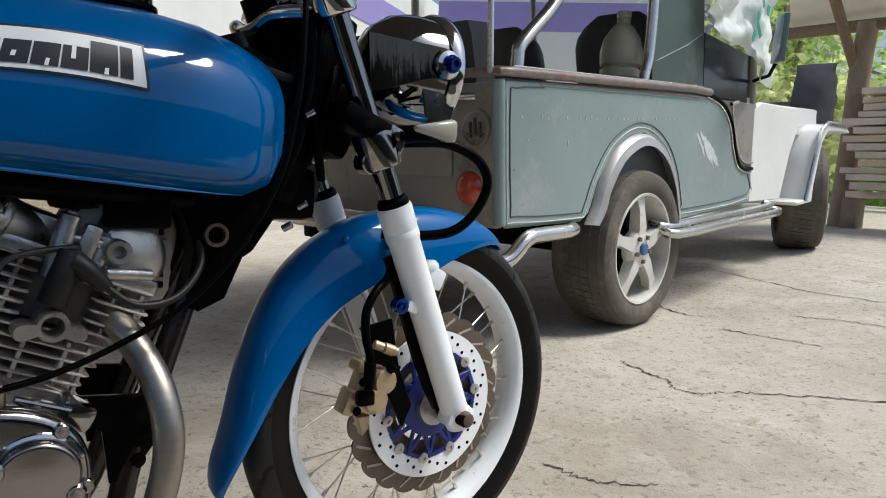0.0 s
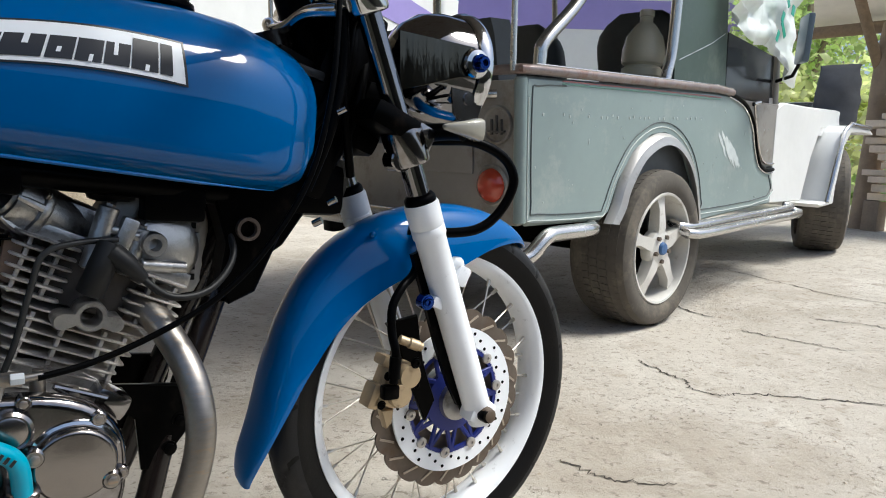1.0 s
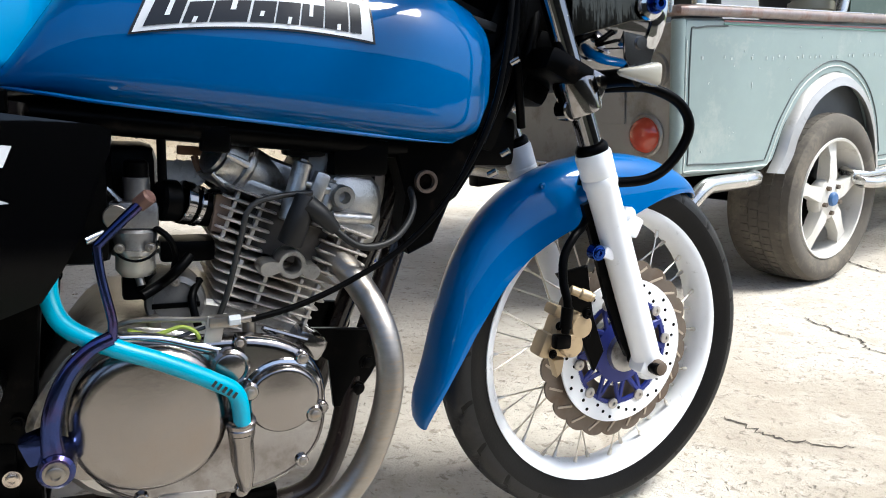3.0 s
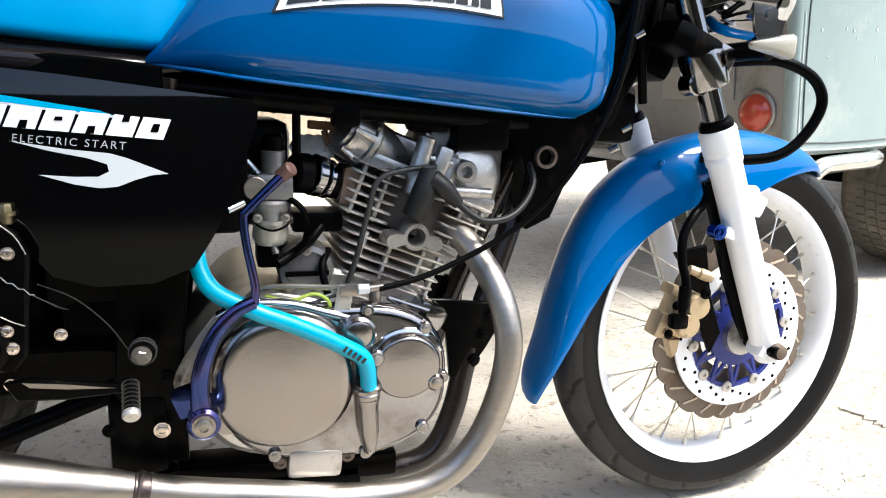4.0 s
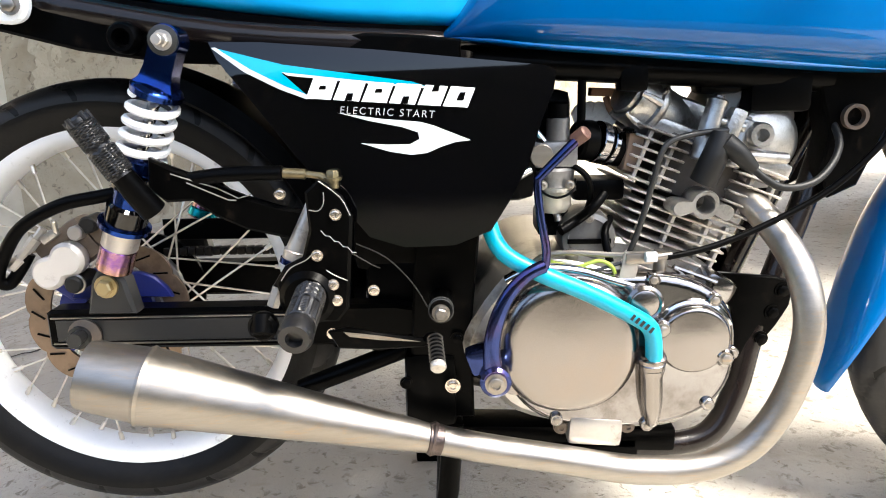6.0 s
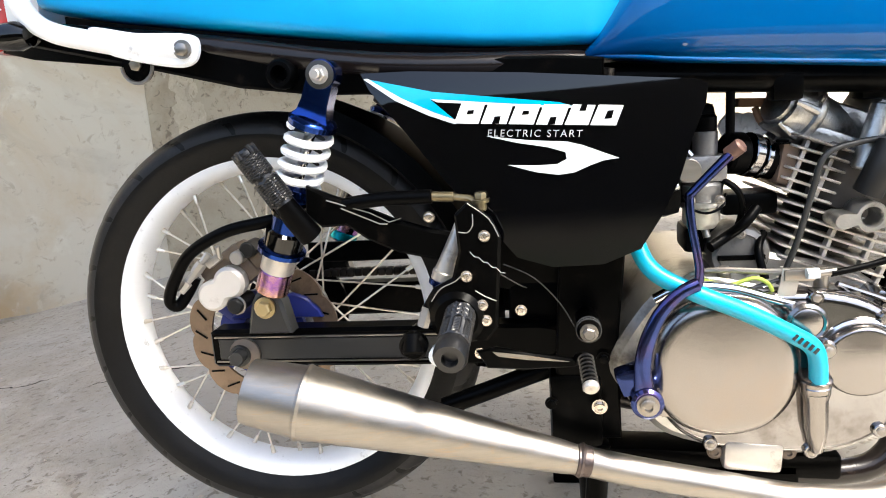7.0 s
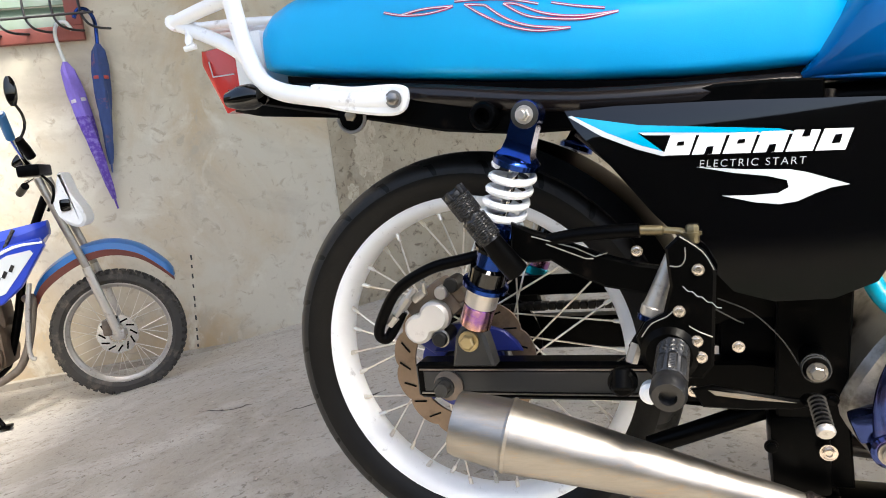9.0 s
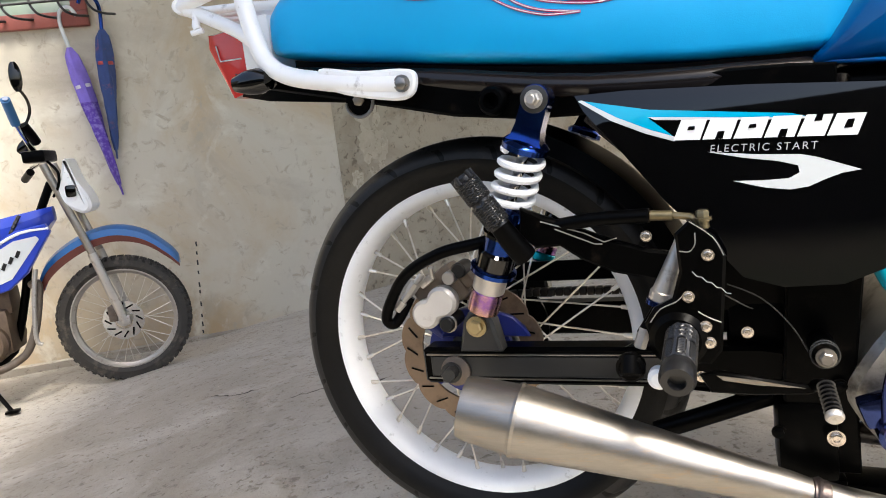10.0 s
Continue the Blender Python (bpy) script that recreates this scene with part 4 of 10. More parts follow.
# front fender ---------------------------------------------------------
FP = [53, 58, 64, 70, 77, 84, 92, 102, 115, 128, 139, 151, 163, 176, 184, 189, 193, 197]
FO = [0.287, 0.293, 0.297, 0.298, 0.298, 0.298, 0.298, 0.299, 0.303, 0.306, 0.305, 0.298, 0.293, 0.295, 0.303, 0.316, 0.330, 0.327]
FI = [0.284, 0.281, 0.266, 0.250, 0.232, 0.214, 0.200, 0.204, 0.214, 0.221, 0.230, 0.238, 0.248, 0.266, 0.286, 0.302, 0.317, 0.322]
FH = [0.012, 0.030, 0.042, 0.048, 0.052, 0.054, 0.055, 0.056, 0.056, 0.056, 0.056, 0.055, 0.053, 0.049, 0.045, 0.041, 0.034, 0.016]


def fender_rings(thin):
    out = []
    for p in np.linspace(53, 197, 72):
        ro, ri, hw = (sum(float(np.interp(p + k * min(0.6, (p - 53) / 8, (197 - p) / 8), FP, q)) for k in range(-7, 8)) / 15 for q in (FO, FI, FH))
        c, s = math.cos(radians(p)), math.sin(radians(p))
        sec = []
        for j in range(21):
            a = math.pi * j / 20
            yy = -math.cos(a)
            yy = math.copysign(abs(yy) ** 0.78, yy) * (hw - thin)
            rr = ri + (ro - thin - ri) * math.sin(a) ** 0.9
            sec.append((rr * c, yy, rr * s))
        out.append(sec)
    return out


outer, inner = fender_rings(0.0), fender_rings(0.0035)
g = G()
g.loft([a + b[::-1] for a, b in zip(outer, inner)], cap=True, m=M_FRONT)
fender = part("front_fender", g, FENDER_BLUE, bike, "glossy blue front fender", sharp=50)
part("fender_stud", G().ball(M_FRONT @ Vector((-0.150, -0.040, 0.252)), 0.005, 10), FENDER_BLUE, fender)
for s in (-1, 1):
    part("fender_mount", G().box(M_FRONT @ Vector((-0.07, s * 0.062, 0.262)), (0.03, 0.022, 0.03), 0.005), FRAME_BLACK, fender)

g = G()
g.loft([[fork_pt(d, -0.090, -0.020 - w), fork_pt(d, -0.090, -0.016), fork_pt(d, -0.082, -0.016), fork_pt(d, -0.082, -0.020 - w)] for d, w in ((0.02, 0.006), (0.06, 0.012), (0.12, 0.014), (0.20, 0.012), (0.27, 0.010))])
part("fork_guard", g, FRAME_BLACK, bike, "black stay behind the fork leg")

# brake discs on the front wheel ---------------------------------------
def wave_disc(ro, ri, y, th, waves, amp, m, slots=0):
    g = G()
    seg = waves * 10
    rr = []
    for j in range(seg):
        a = 2 * math.pi * j / seg
        w = ro + amp * math.copysign(abs(math.sin(waves * a / 2)) ** 0.6, 1) - amp
        rr.append([((ri) * math.cos(a), y - th / 2, ri * math.sin(a)), (w * math.cos(a), y - th / 2, w * math.sin(a)), (w * math.cos(a), y + th / 2, w * math.sin(a)), (ri * math.cos(a), y + th / 2, ri * math.sin(a))])
    g.loft(rr, closed=True, m=m)
    return g


part("brake_disc", wave_disc(0.141, 0.060, -0.046, 0.004, 22, 0.007, M_FRONT), RUST_STEEL, front_wheel, "browned wave-edged brake disc")
WORN_EDGE = mat("bright_worn_steel", (0.45, 0.38, 0.30), 0.5, 0.4, var=0.15)
for i in range(22):
    a = 2 * math.pi * i / 22 + 0.14
    c = Vector((0.1235 * math.cos(a), -0.0486, 0.1235 * math.sin(a)))
    part("disc_slot", G().box(c, (0.026, 0.0012, 0.0034), 0.0, m=M_FRONT @ Matrix.Translation(c) @ Matrix.Rotation(-a + 0.75, 4, "Y") @ Matrix.Translation(-c)), WORN_EDGE, front_wheel)
g = G()
g.loft(ring([(0.084, -0.0600), (0.1125, -0.0600), (0.1125, -0.0560), (0.084, -0.0560)], 72), closed=True, m=M_FRONT)
part("disc_ring", g, WHITE, front_wheel, "white painted disc ring with drilled holes")
g = G()
for i in range(40):
    a = 2 * math.pi * i / 40
    r = 0.091 + 0.0068 * (i % 3)
    g.cyl((r * math.cos(a), -0.0606, r * math.sin(a)), (r * math.cos(a), -0.0590, r * math.sin(a)), 0.0027, seg=8, m=M_FRONT)
part("disc_hole", g, FRAME_BLACK, front_wheel)
for i in range(12):
    a = 2 * math.pi * i / 12
    for d in (-1, 1):
        b = a + d * radians(13)
        part("carrier_arm", G().tube([(0.042 * math.cos(b), -0.056, 0.042 * math.sin(b)), (0.084 * math.cos(a), -0.0585, 0.084 * math.sin(a))], 0.0042, 6, flat=0.7, m=M_FRONT), ROYAL, front_wheel)
g = G()
g.loft(ring([(0.030, -0.061), (0.050, -0.059), (0.050, -0.052), (0.030, -0.052)], 48), closed=True, m=M_FRONT)
g.loft(ring([(0.0785, -0.0600), (0.0855, -0.0600), (0.0855, -0.0545), (0.0785, -0.0545)], 60), closed=True, m=M_FRONT)
part("disc_carrier", g, ROYAL, front_wheel, "blue disc carrier")
for i in range(10):
    a = 2 * math.pi * i / 10 + 0.15
    g = G().lathe([(0.0085, 0), (0.0085, 0.003), (0.006, 0.004), (0.003, 0.004), (0.003, 0.002)], M_FRONT @ Vector((0.083 * math.cos(a), -0.060, 0.083 * math.sin(a))), -fy, 14)
    part("disc_button", g, SILVER, front_wheel)

# front caliper with its hose
g = G()
g.box((1.094, -0.090, 0.337), (0.040, 0.036, 0.066), 0.009, rot=(0, 20, 0))
for x, z in ((1.111, 0.350), (1.098, 0.324)):
    g.lathe([(0.0178, -0.033), (0.0178, -0.003), (0.0160, 0), (0.001, 0.0006)], (x, -0.118, z), (0, -1, 0), 22)
caliper = part("front_caliper", g, GOLD, bike, "gold two-piston brake caliper")
part("caliper_bridge", G().box((1.066, -0.090, 0.322), (0.018, 0.030, 0.036), 0.006, rot=(0, 20, 0)), GOLD, caliper)
part("caliper_bridge", G().box((1.088, -0.090, 0.368), (0.030, 0.030, 0.016), 0.005, rot=(0, 20, 0)), GOLD, caliper)
part("caliper_tongue", G().prism([(1.078, 0.300), (1.098, 0.300), (1.096, 0.280), (1.088, 0.272)], -0.10, -0.084, 0.002), GOLD, caliper)
for x, z in ((1.080, 0.352), (1.072, 0.312), (1.126, 0.334)):
    part("caliper_bolt", G().bolt((x, -0.108, z), (0, -1, 0), 0.0048), FRAME_BLACK, caliper)
g = G()
g.cyl((1.096, -0.105, 0.402), (1.128, -0.115, 0.390), 0.0065, seg=14, bev=0.001)
g.cyl((1.108, -0.110, 0.3975), (1.124, -0.1145, 0.3915), 0.0078, seg=14, bev=0.002)
part("guide_pin", g, GOLD, caliper)
g = G()
g.prism([(1.085, 0.42), (1.135, 0.43), (1.15, 0.36), (1.175, 0.30), (1.16, 0.27), (1.13, 0.33), (1.10, 0.40)], -0.088, -0.078, 0.002)
g.bolt((1.117, -0.118, 0.37), (0, -1, 0), 0.006)
g.box((1.078, -0.118, 0.333), (0.024, 0.016, 0.02), 0.004)
part("caliper_bracket", g, FRAME_BLACK, caliper)
g = G()
g.tube([(1.082, -0.12, 0.345), (1.083, -0.12, 0.385), (1.079, -0.112, 0.415), (1.082, -0.105, 0.448), (1.100, -0.098, 0.474), (1.125, -0.085, 0.49), (1.14, -0.075, 0.52)], 0.0062, 10, smooth=6)
g.cyl((1.082, -0.12, 0.352), (1.083, -0.12, 0.382), 0.0085, seg=12)
part("brake_hose", g, PLASTIC, bike, "black rubber brake hose")
g = G()
g.tube([(1.135, -0.060, 0.676), (1.160, -0.090, 0.679), (1.195, -0.115, 0.679), (1.240, -0.125, 0.660), (1.258, -0.128, 0.626), (1.240, -0.122, 0.582), (1.205, -0.112, 0.555), (1.150, -0.085, 0.548), (1.12, -0.07, 0.55)], 0.0072, 12, smooth=7)
part("brake_hose", g, PLASTIC, bike, "looped black rubber brake hose")
g = G()
g.bolt(fork_pt(0.205, -0.108, -0.04), (0, -1, 0), 0.008)
g.cyl(fork_pt(0.205, -0.098, -0.04), fork_pt(0.205, -0.112, -0.04), 0.011, seg=14)
part("banjo_bolt", g, ANO_BLUE, bike, "blue anodised bolt")

# cables and harness between tank and fork
for i, (pts, r) in enumerate((
        ([(0.655, -0.165, 0.411), (0.705, -0.160, 0.421), (0.765, -0.155, 0.444), (0.832, -0.152, 0.482), (0.888, -0.150, 0.540), (0.935, -0.148, 0.622), (0.958, -0.142, 0.715), (0.968, -0.13, 0.80), (0.975, -0.11, 0.88)], 0.0036),
        ([(0.90, -0.03, 0.62), (0.95, -0.06, 0.66), (1.00, -0.07, 0.74), (1.02, -0.06, 0.86)], 0.009),
        ([(0.93, 0.02, 0.60), (0.985, -0.03, 0.66), (1.02, -0.05, 0.75), (1.03, -0.04, 0.87)], 0.011),
        ([(0.97, -0.02, 0.58), (1.01, -0.045, 0.64), (1.035, -0.06, 0.72), (1.06, -0.03, 0.82)], 0.008),
        ([(0.96, -0.08, 0.60), (0.985, -0.09, 0.68), (1.00, -0.085, 0.77), (0.99, -0.08, 0.88)], 0.006),
        ([(1.00, 0.05, 0.58), (1.03, 0.02, 0.66), (1.05, 0.0, 0.75), (1.08, 0.0, 0.80)], 0.012),
        ([(1.03, -0.06, 0.62), (1.01, -0.075, 0.70), (0.995, -0.075, 0.80), (0.985, -0.07, 0.90)], 0.006))):
    part("control_cable", G().tube(pts, r, 10, smooth=6), PLASTIC, bike, "black control cable")
part("wiring_box", G().box((1.005, 0.0, 0.72), (0.075, 0.11, 0.27), 0.016, rot=(0, 20, 0)), PLASTIC, bike, "black wiring cover round the steering head")
part("wiring_box", G().box((1.06, 0.0, 0.70), (0.05, 0.12, 0.10), 0.016, rot=(0, 20, 0)), PLASTIC, bike)
part("wiring_box", G().box((0.985, 0.0, 0.60), (0.09, 0.10, 0.07), 0.014), PLASTIC, bike)
part("ignition_lock", G().box(fork_pt(0.555, -0.02, -0.095), (0.055, 0.07, 0.035), 0.008, rot=(0, 20, 0)), PLASTIC, bike, "black ignition lock housing")
part("lock_plate", G().box(fork_pt(0.545, -0.055, -0.085), (0.05, 0.012, 0.012), 0.003, rot=(0, 12, 0)), GREY_BAR, bike)
part("horn", G().lathe([(0.001, -0.02), (0.03, -0.018), (0.038, -0.004), (0.038, 0.004), (0.001, 0.008)], (1.035, 0.0, 0.605), (0.6, -0.7, -0.2), 24), PLASTIC, bike, "black disc horn")
for p in ((0.955, -0.115, 0.56), (0.985, -0.09, 0.585), (0.99, -0.095, 0.70)):
    part("cable_clip", G().cyl(p, (p[0] + 0.008, p[1] - 0.007, p[2] + 0.006), 0.0045, seg=10), CASING, bike)

# frame ----------------------------------------------------------------
g = G()
g.tube([(0.955, 0, 0.78), (0.93, 0, 0.66), (0.90, -0.015, 0.58), (0.862, -0.04, 0.47), (0.828, -0.055, 0.38), (0.795, -0.065, 0.285), (0.776, -0.075, 0.215), (0.745, -0.085, 0.165), (0.69, -0.09, 0.152), (0.60, -0.09, 0.155), (0.48, -0.09, 0.165), (0.42, -0.09, 0.185)], 0.0150, 14, smooth=4)
g.tube([(0.955, 0, 0.78), (0.93, 0, 0.66), (0.90, 0.015, 0.58), (0.862, 0.04, 0.47), (0.828, 0.055, 0.38), (0.795, 0.065, 0.285), (0.776, 0.075, 0.215), (0.745, 0.085, 0.165), (0.69, 0.09, 0.152), (0.60, 0.09, 0.155), (0.48, 0.09, 0.165), (0.42, 0.09, 0.185)], 0.0150, 14, smooth=4)
g.cyl((0.985, 0, 0.63), (0.925, 0, 0.80), 0.030, seg=20)
g.tube([(0.96, 0, 0.74), (0.80, 0, 0.66), (0.60, 0, 0.645), (0.40, 0, 0.64)], 0.02, 14, smooth=4)
for s in (-1, 1):
    g.tube([(0.50, s * 0.02, 0.64), (0.40, s * 0.10, 0.638), (0.20, s * 0.125, 0.650), (0.0, s * 0.115, 0.685), (-0.20, s * 0.105, 0.715)], 0.014, 12, smooth=4)
    g.tube([(0.44, s * 0.10, 0.63), (0.42, s * 0.10, 0.50), (0.415, s * 0.105, 0.36), (0.42, s * 0.10, 0.20)], 0.016, 12, smooth=4)
    g.tube([(0.38, s * 0.125, 0.43), (0.30, s * 0.13, 0.52), (0.20, s * 0.13, 0.62)], 0.011, 10)
part("frame", g, FRAME_TUBE, bike, "black tubular frame")
g = G()
g.prism([(0.965, 0.62), (0.845, 0.612), (0.845, 0.585), (0.862, 0.53), (0.855, 0.485), (0.868, 0.455), (0.900, 0.470), (0.93, 0.54)], -0.074, -0.030, 0.003)
g.prism([(0.965, 0.62), (0.845, 0.612), (0.845, 0.585), (0.862, 0.53), (0.855, 0.485), (0.868, 0.455), (0.900, 0.470), (0.93, 0.54)], 0.030, 0.074, 0.003)
part("frame_gusset", g, FRAME_BLACK, bike)
g = G()
g.loft([[(0.886 + r * math.cos(2 * math.pi * j / 24), y, 0.549 + r * math.sin(2 * math.pi * j / 24)) for r, y in ((0.0145, -0.068), (0.0145, -0.082), (0.0105, -0.082), (0.0095, -0.068))] for j in range(24)], closed=True)
part("frame_bush", g, mat("brown_rubbed_steel", (0.10, 0.075, 0.06), 0.5, 0.4, var=0.3, scale=40), bike, "round bush in the frame")
def studs(name, places, size, material, parent, depth=None, hole=True):
    """Bolts that stand out to the bike's right, each a part."""
    for c in places:
        part(name, G().bolt(c, (0, -1, 0), size, depth, hole=hole) if depth else G().bolt(c, (0, -1, 0), size, hole=hole), material, parent)


for y0, y1 in ((-0.078, -0.068), (0.068, 0.078)):
    bracket = part("engine_bracket", G().prism([(0.700, 0.372), (0.812, 0.362), (0.836, 0.355), (0.832, 0.325), (0.818, 0.300), (0.790, 0.262), (0.770, 0.262), (0.762, 0.325), (0.735, 0.345)], y0, y1, 0.0015), FRAME_BLACK, bike)
    if y0 < 0:
        studs("bracket_bolt", [(0.822, -0.078, 0.345), (0.812, -0.078, 0.318), (0.80, -0.078, 0.285)], 0.007, FRAME_BLACK, bracket, hole=False)

part("intake_box", G().box((0.522, 0.035, 0.535), (0.10, 0.16, 0.10), 0.015), PLASTIC, bike)
# airbox and rail under the tank fill the dark space behind the carburettor
part("airbox", G().box((0.482, 0, 0.535), (0.085, 0.22, 0.145), 0.02), PLASTIC, bike, "black airbox behind the carburettor")
for s in (-1, 1):
    part("tank_rail", G().tube([(0.42, s * 0.085, 0.622), (0.55, s * 0.085, 0.612), (0.70, s * 0.08, 0.602), (0.86, s * 0.06, 0.592)], 0.016, 12, smooth=4), FRAME_BLACK, bike)
part("tank_rubber", G().box((0.630, -0.085, 0.597), (0.032, 0.03, 0.03), 0.006), PLASTIC, bike)
for s in (-1, 1):
    part("head_gusset", G().prism([(0.845, 0.600), (0.985, 0.60), (0.972, 0.565), (0.945, 0.525), (0.915, 0.505), (0.900, 0.520), (0.90, 0.56)], s * 0.045, s * 0.022, 0.003), FRAME_BLACK, bike)

# engine ---------------------------------------------------------------
g = G()
case = [(0.437, 0.308), (0.449, 0.278), (0.469, 0.252), (0.499, 0.224), (0.56, 0.208), (0.651, 0.201), (0.695, 0.212), (0.722, 0.237), (0.737, 0.268), (0.740, 0.318), (0.728, 0.342), (0.705, 0.358), (0.675, 0.372), (0.62, 0.386), (0.559, 0.402), (0.515, 0.402), (0.485, 0.386), (0.454, 0.345)]
case = [(p.x, p.z) for p in spline([(a, 0, b) for a, b in case], 3, True)]
g.prism(case, -0.145, 0.135, 0.008)
g.prism([(0.56, 0.37), (0.72, 0.35), (0.735, 0.375), (0.70, 0.40), (0.60, 0.42), (0.55, 0.40)], -0.09, 0.09, 0.006)
engine = part("engine", g, CAST, bike, "aluminium single-cylinder engine")


def egg(cx, cz, rx, rz, n=48, p=2.0):
    return [(cx + rx * math.copysign(abs(math.cos(2 * math.pi * j / n)) ** (2 / p), math.cos(2 * math.pi * j / n)), cz + rz * math.copysign(abs(math.sin(2 * math.pi * j / n)) ** (2 / p), math.sin(2 * math.pi * j / n))) for j in range(n)]


def puck(g, cx, cz, rx, rz, y0, y1, bev, p=2.0, n=48):
    """A cover with a broad rounded shoulder."""
    rows = [(0.0, y0), (0.0, y0 + (y1 - y0) * 0.35), (bev * 0.08, y0 + (y1 - y0) * 0.6), (bev * 0.3, y0 + (y1 - y0) * 0.82), (bev * 0.65, y0 + (y1 - y0) * 0.95), (bev, y1), (bev * 1.3, y1), (bev * 4, y1 - 0.0012)]
    g.loft([[(a, y, b) for a, b in egg(cx, cz, rx - d, rz - d, n, p)] for d, y in rows])
    return g


part("side_cover_casing", puck(G(), 0.612, 0.300, 0.128, 0.092, -0.140, -0.158, 0.010, 2.6), CASING, engine, "polished engine casing")
part("clutch_cover", puck(G(), 0.5525, 0.3135, 0.078, 0.079, -0.148, -0.177, 0.015, 2.15), POLISHED, engine, "polished round clutch cover")
part("oil_filter_cover", puck(G(), 0.6885, 0.318, 0.041, 0.039, -0.150, -0.171, 0.005), POLISHED, engine, "round polished filter cover")
for x, z in ((0.652, 0.332), (0.722, 0.298)):
    boss = part("bolt_boss", G().lathe([(0.0095, 0), (0.0105, 0.004), (0.0105, 0.014), (0.008, 0.017)], (x, -0.156, z), (0, -1, 0), 16), CASING, engine)
    part("cover_bolt", G().bolt((x, -0.172, z), (0, -1, 0), 0.0055, hole=False), STEEL, boss)
for i in range(9):
    a = radians(-160 + i * 40)
    x, z = 0.612 + 0.121 * math.copysign(abs(math.cos(a)) ** 0.77, math.cos(a)), 0.300 + 0.086 * math.copysign(abs(math.sin(a)) ** 0.77, math.sin(a))
    boss = part("bolt_boss", G().cyl((x, -0.145, z), (x, -0.163, z), 0.0075, seg=12, bev=0.001), CASING, engine)
    part("cover_bolt", G().bolt((x, -0.161, z), (0, -1, 0), 0.0045, hole=False), STEEL, boss)
# rim of the filter cover, cast triangle and web on the upper crankcase
g = G()
g.tube([(0.6885 + 0.0425 * math.cos(radians(t)), -0.158, 0.318 + 0.0405 * math.sin(radians(t))) for t in range(20, 200, 12)], 0.0042, 8)
part("cover_rim", g, CHROME, engine)
g = G()
g.tube([(0.672, -0.135, 0.392), (0.722, -0.13, 0.372), (0.712, -0.13, 0.356), (0.672, -0.135, 0.392)], 0.0032, 8)
part("crankcase_web", g, CASING, engine)
part("crankcase_nose", G().box((0.728, -0.105, 0.362), (0.040, 0.045, 0.030), 0.010, rot=(0, 30, 0)), CASING, engine)
g = G()
g.tube([(0.486, -0.150, 0.384), (0.515, -0.155, 0.398), (0.560, -0.155, 0.395), (0.600, -0.155, 0.383), (0.655, -0.152, 0.366), (0.690, -0.15, 0.362)], 0.0065, 10, smooth=6)
part("casing_edge", g, CHROME, engine, "bright rolled edge of the casing")
g = G()
g.lathe([(0.016, 0), (0.0205, 0.004), (0.0205, 0.016), (0.0175, 0.019), (0.0155, 0.017), (0.014, 0.018), (0.001, 0.018)], (0.632, -0.155, 0.361), (0, -1, 0), 26)
g.prism([(0.600, 0.372), (0.625, 0.385), (0.66, 0.372), (0.655, 0.345), (0.61, 0.34)], -0.13, -0.158, 0.004)
part("oil_filler_cap", g, POLISHED, engine, "round silver oil filler cap")
# oil line boss under the cyan hose
g = G()
g.lathe([(0.013, 0.0), (0.0145, 0.006), (0.0145, 0.018), (0.012, 0.026), (0.0115, 0.06), (0.007, 0.085), (0.004, 0.088)], (0.6415, -0.172, 0.305), (0.06, 0.05, -1), 18)
boss = part("hose_boss", g, POLISHED, engine)
for k in range(3):
    part("boss_ring", G().lathe([(0.0135, -0.002), (0.0162 - 0.001 * k, 0), (0.0135, 0.002)], (0.6418 + 0.0004 * k, -0.1717, 0.301 - 0.0065 * k), (0.06, 0.05, -1), 20), CASING, boss)
g = G()
g.tube([(0.470, -0.10, 0.49), (0.466, -0.15, 0.453), (0.480, -0.178, 0.423), (0.519, -0.19, 0.402), (0.565, -0.19, 0.3815), (0.612, -0.188, 0.356), (0.636, -0.184, 0.337), (0.6425, -0.178, 0.302)], 0.0092, 14, smooth=8)
hose = part("breather_hose", g, CYAN_HOSE, bike, "bright cyan rubber hose over the clutch cover")
g = G()
for i, dx in enumerate((0, 0.005, 0.010, 0.015, 0.020)):
    g.box((0.613 + dx, -0.1972, 0.3555 - dx * 0.72), (0.003, 0.001, 0.007), 0, rot=(0, 38, 0))
part("hose_print", g, BLACK_INK, hose)

# cylinder: separate cooling fins, tilted forward
TILT_C = 21.0
CA = Vector((math.sin(radians(TILT_C)), 0, math.cos(radians(TILT_C))))
CX = Vector((math.cos(radians(TILT_C)), 0, -math.sin(radians(TILT_C))))


def cyl_pt(u, a, y):
    """a metres up the cylinder's axis, u forward across it."""
    p = Vector((0.676, 0, 0.383)) + CA * a + CX * u
    return Vector((p.x, y, p.z))


def fin(a, u0, u1, hw, th=0.0030):
    g = G()
    n = 5
    out = []
    for (cx, cy, st) in ((u1, -hw, 0), (u1, hw, 1), (u0, hw, 2), (u0, -hw, 3)):
        r = 0.012
        for j in range(n + 1):
            t = (-90 + 90 * st + 90 * j / n)
            ux, uy = math.cos(radians(t)), math.sin(radians(t))
            qx = cx - math.copysign(r, cx - (u0 + u1) / 2) + r * ux
            qy = cy - math.copysign(r, cy) + r * uy
            out.append((qx, qy))
    mu = (u0 + u1) / 2
    rings = []
    for d, k in ((0.0012, -th / 2), (0, -th / 5), (0, th / 5), (0.0012, th / 2)):
        rings.append([cyl_pt(mu + (u - mu) * (1 - d / 0.05), a + k, y * (1 - d / 0.08)) for u, y in out])
    g.loft(rings)
    return g


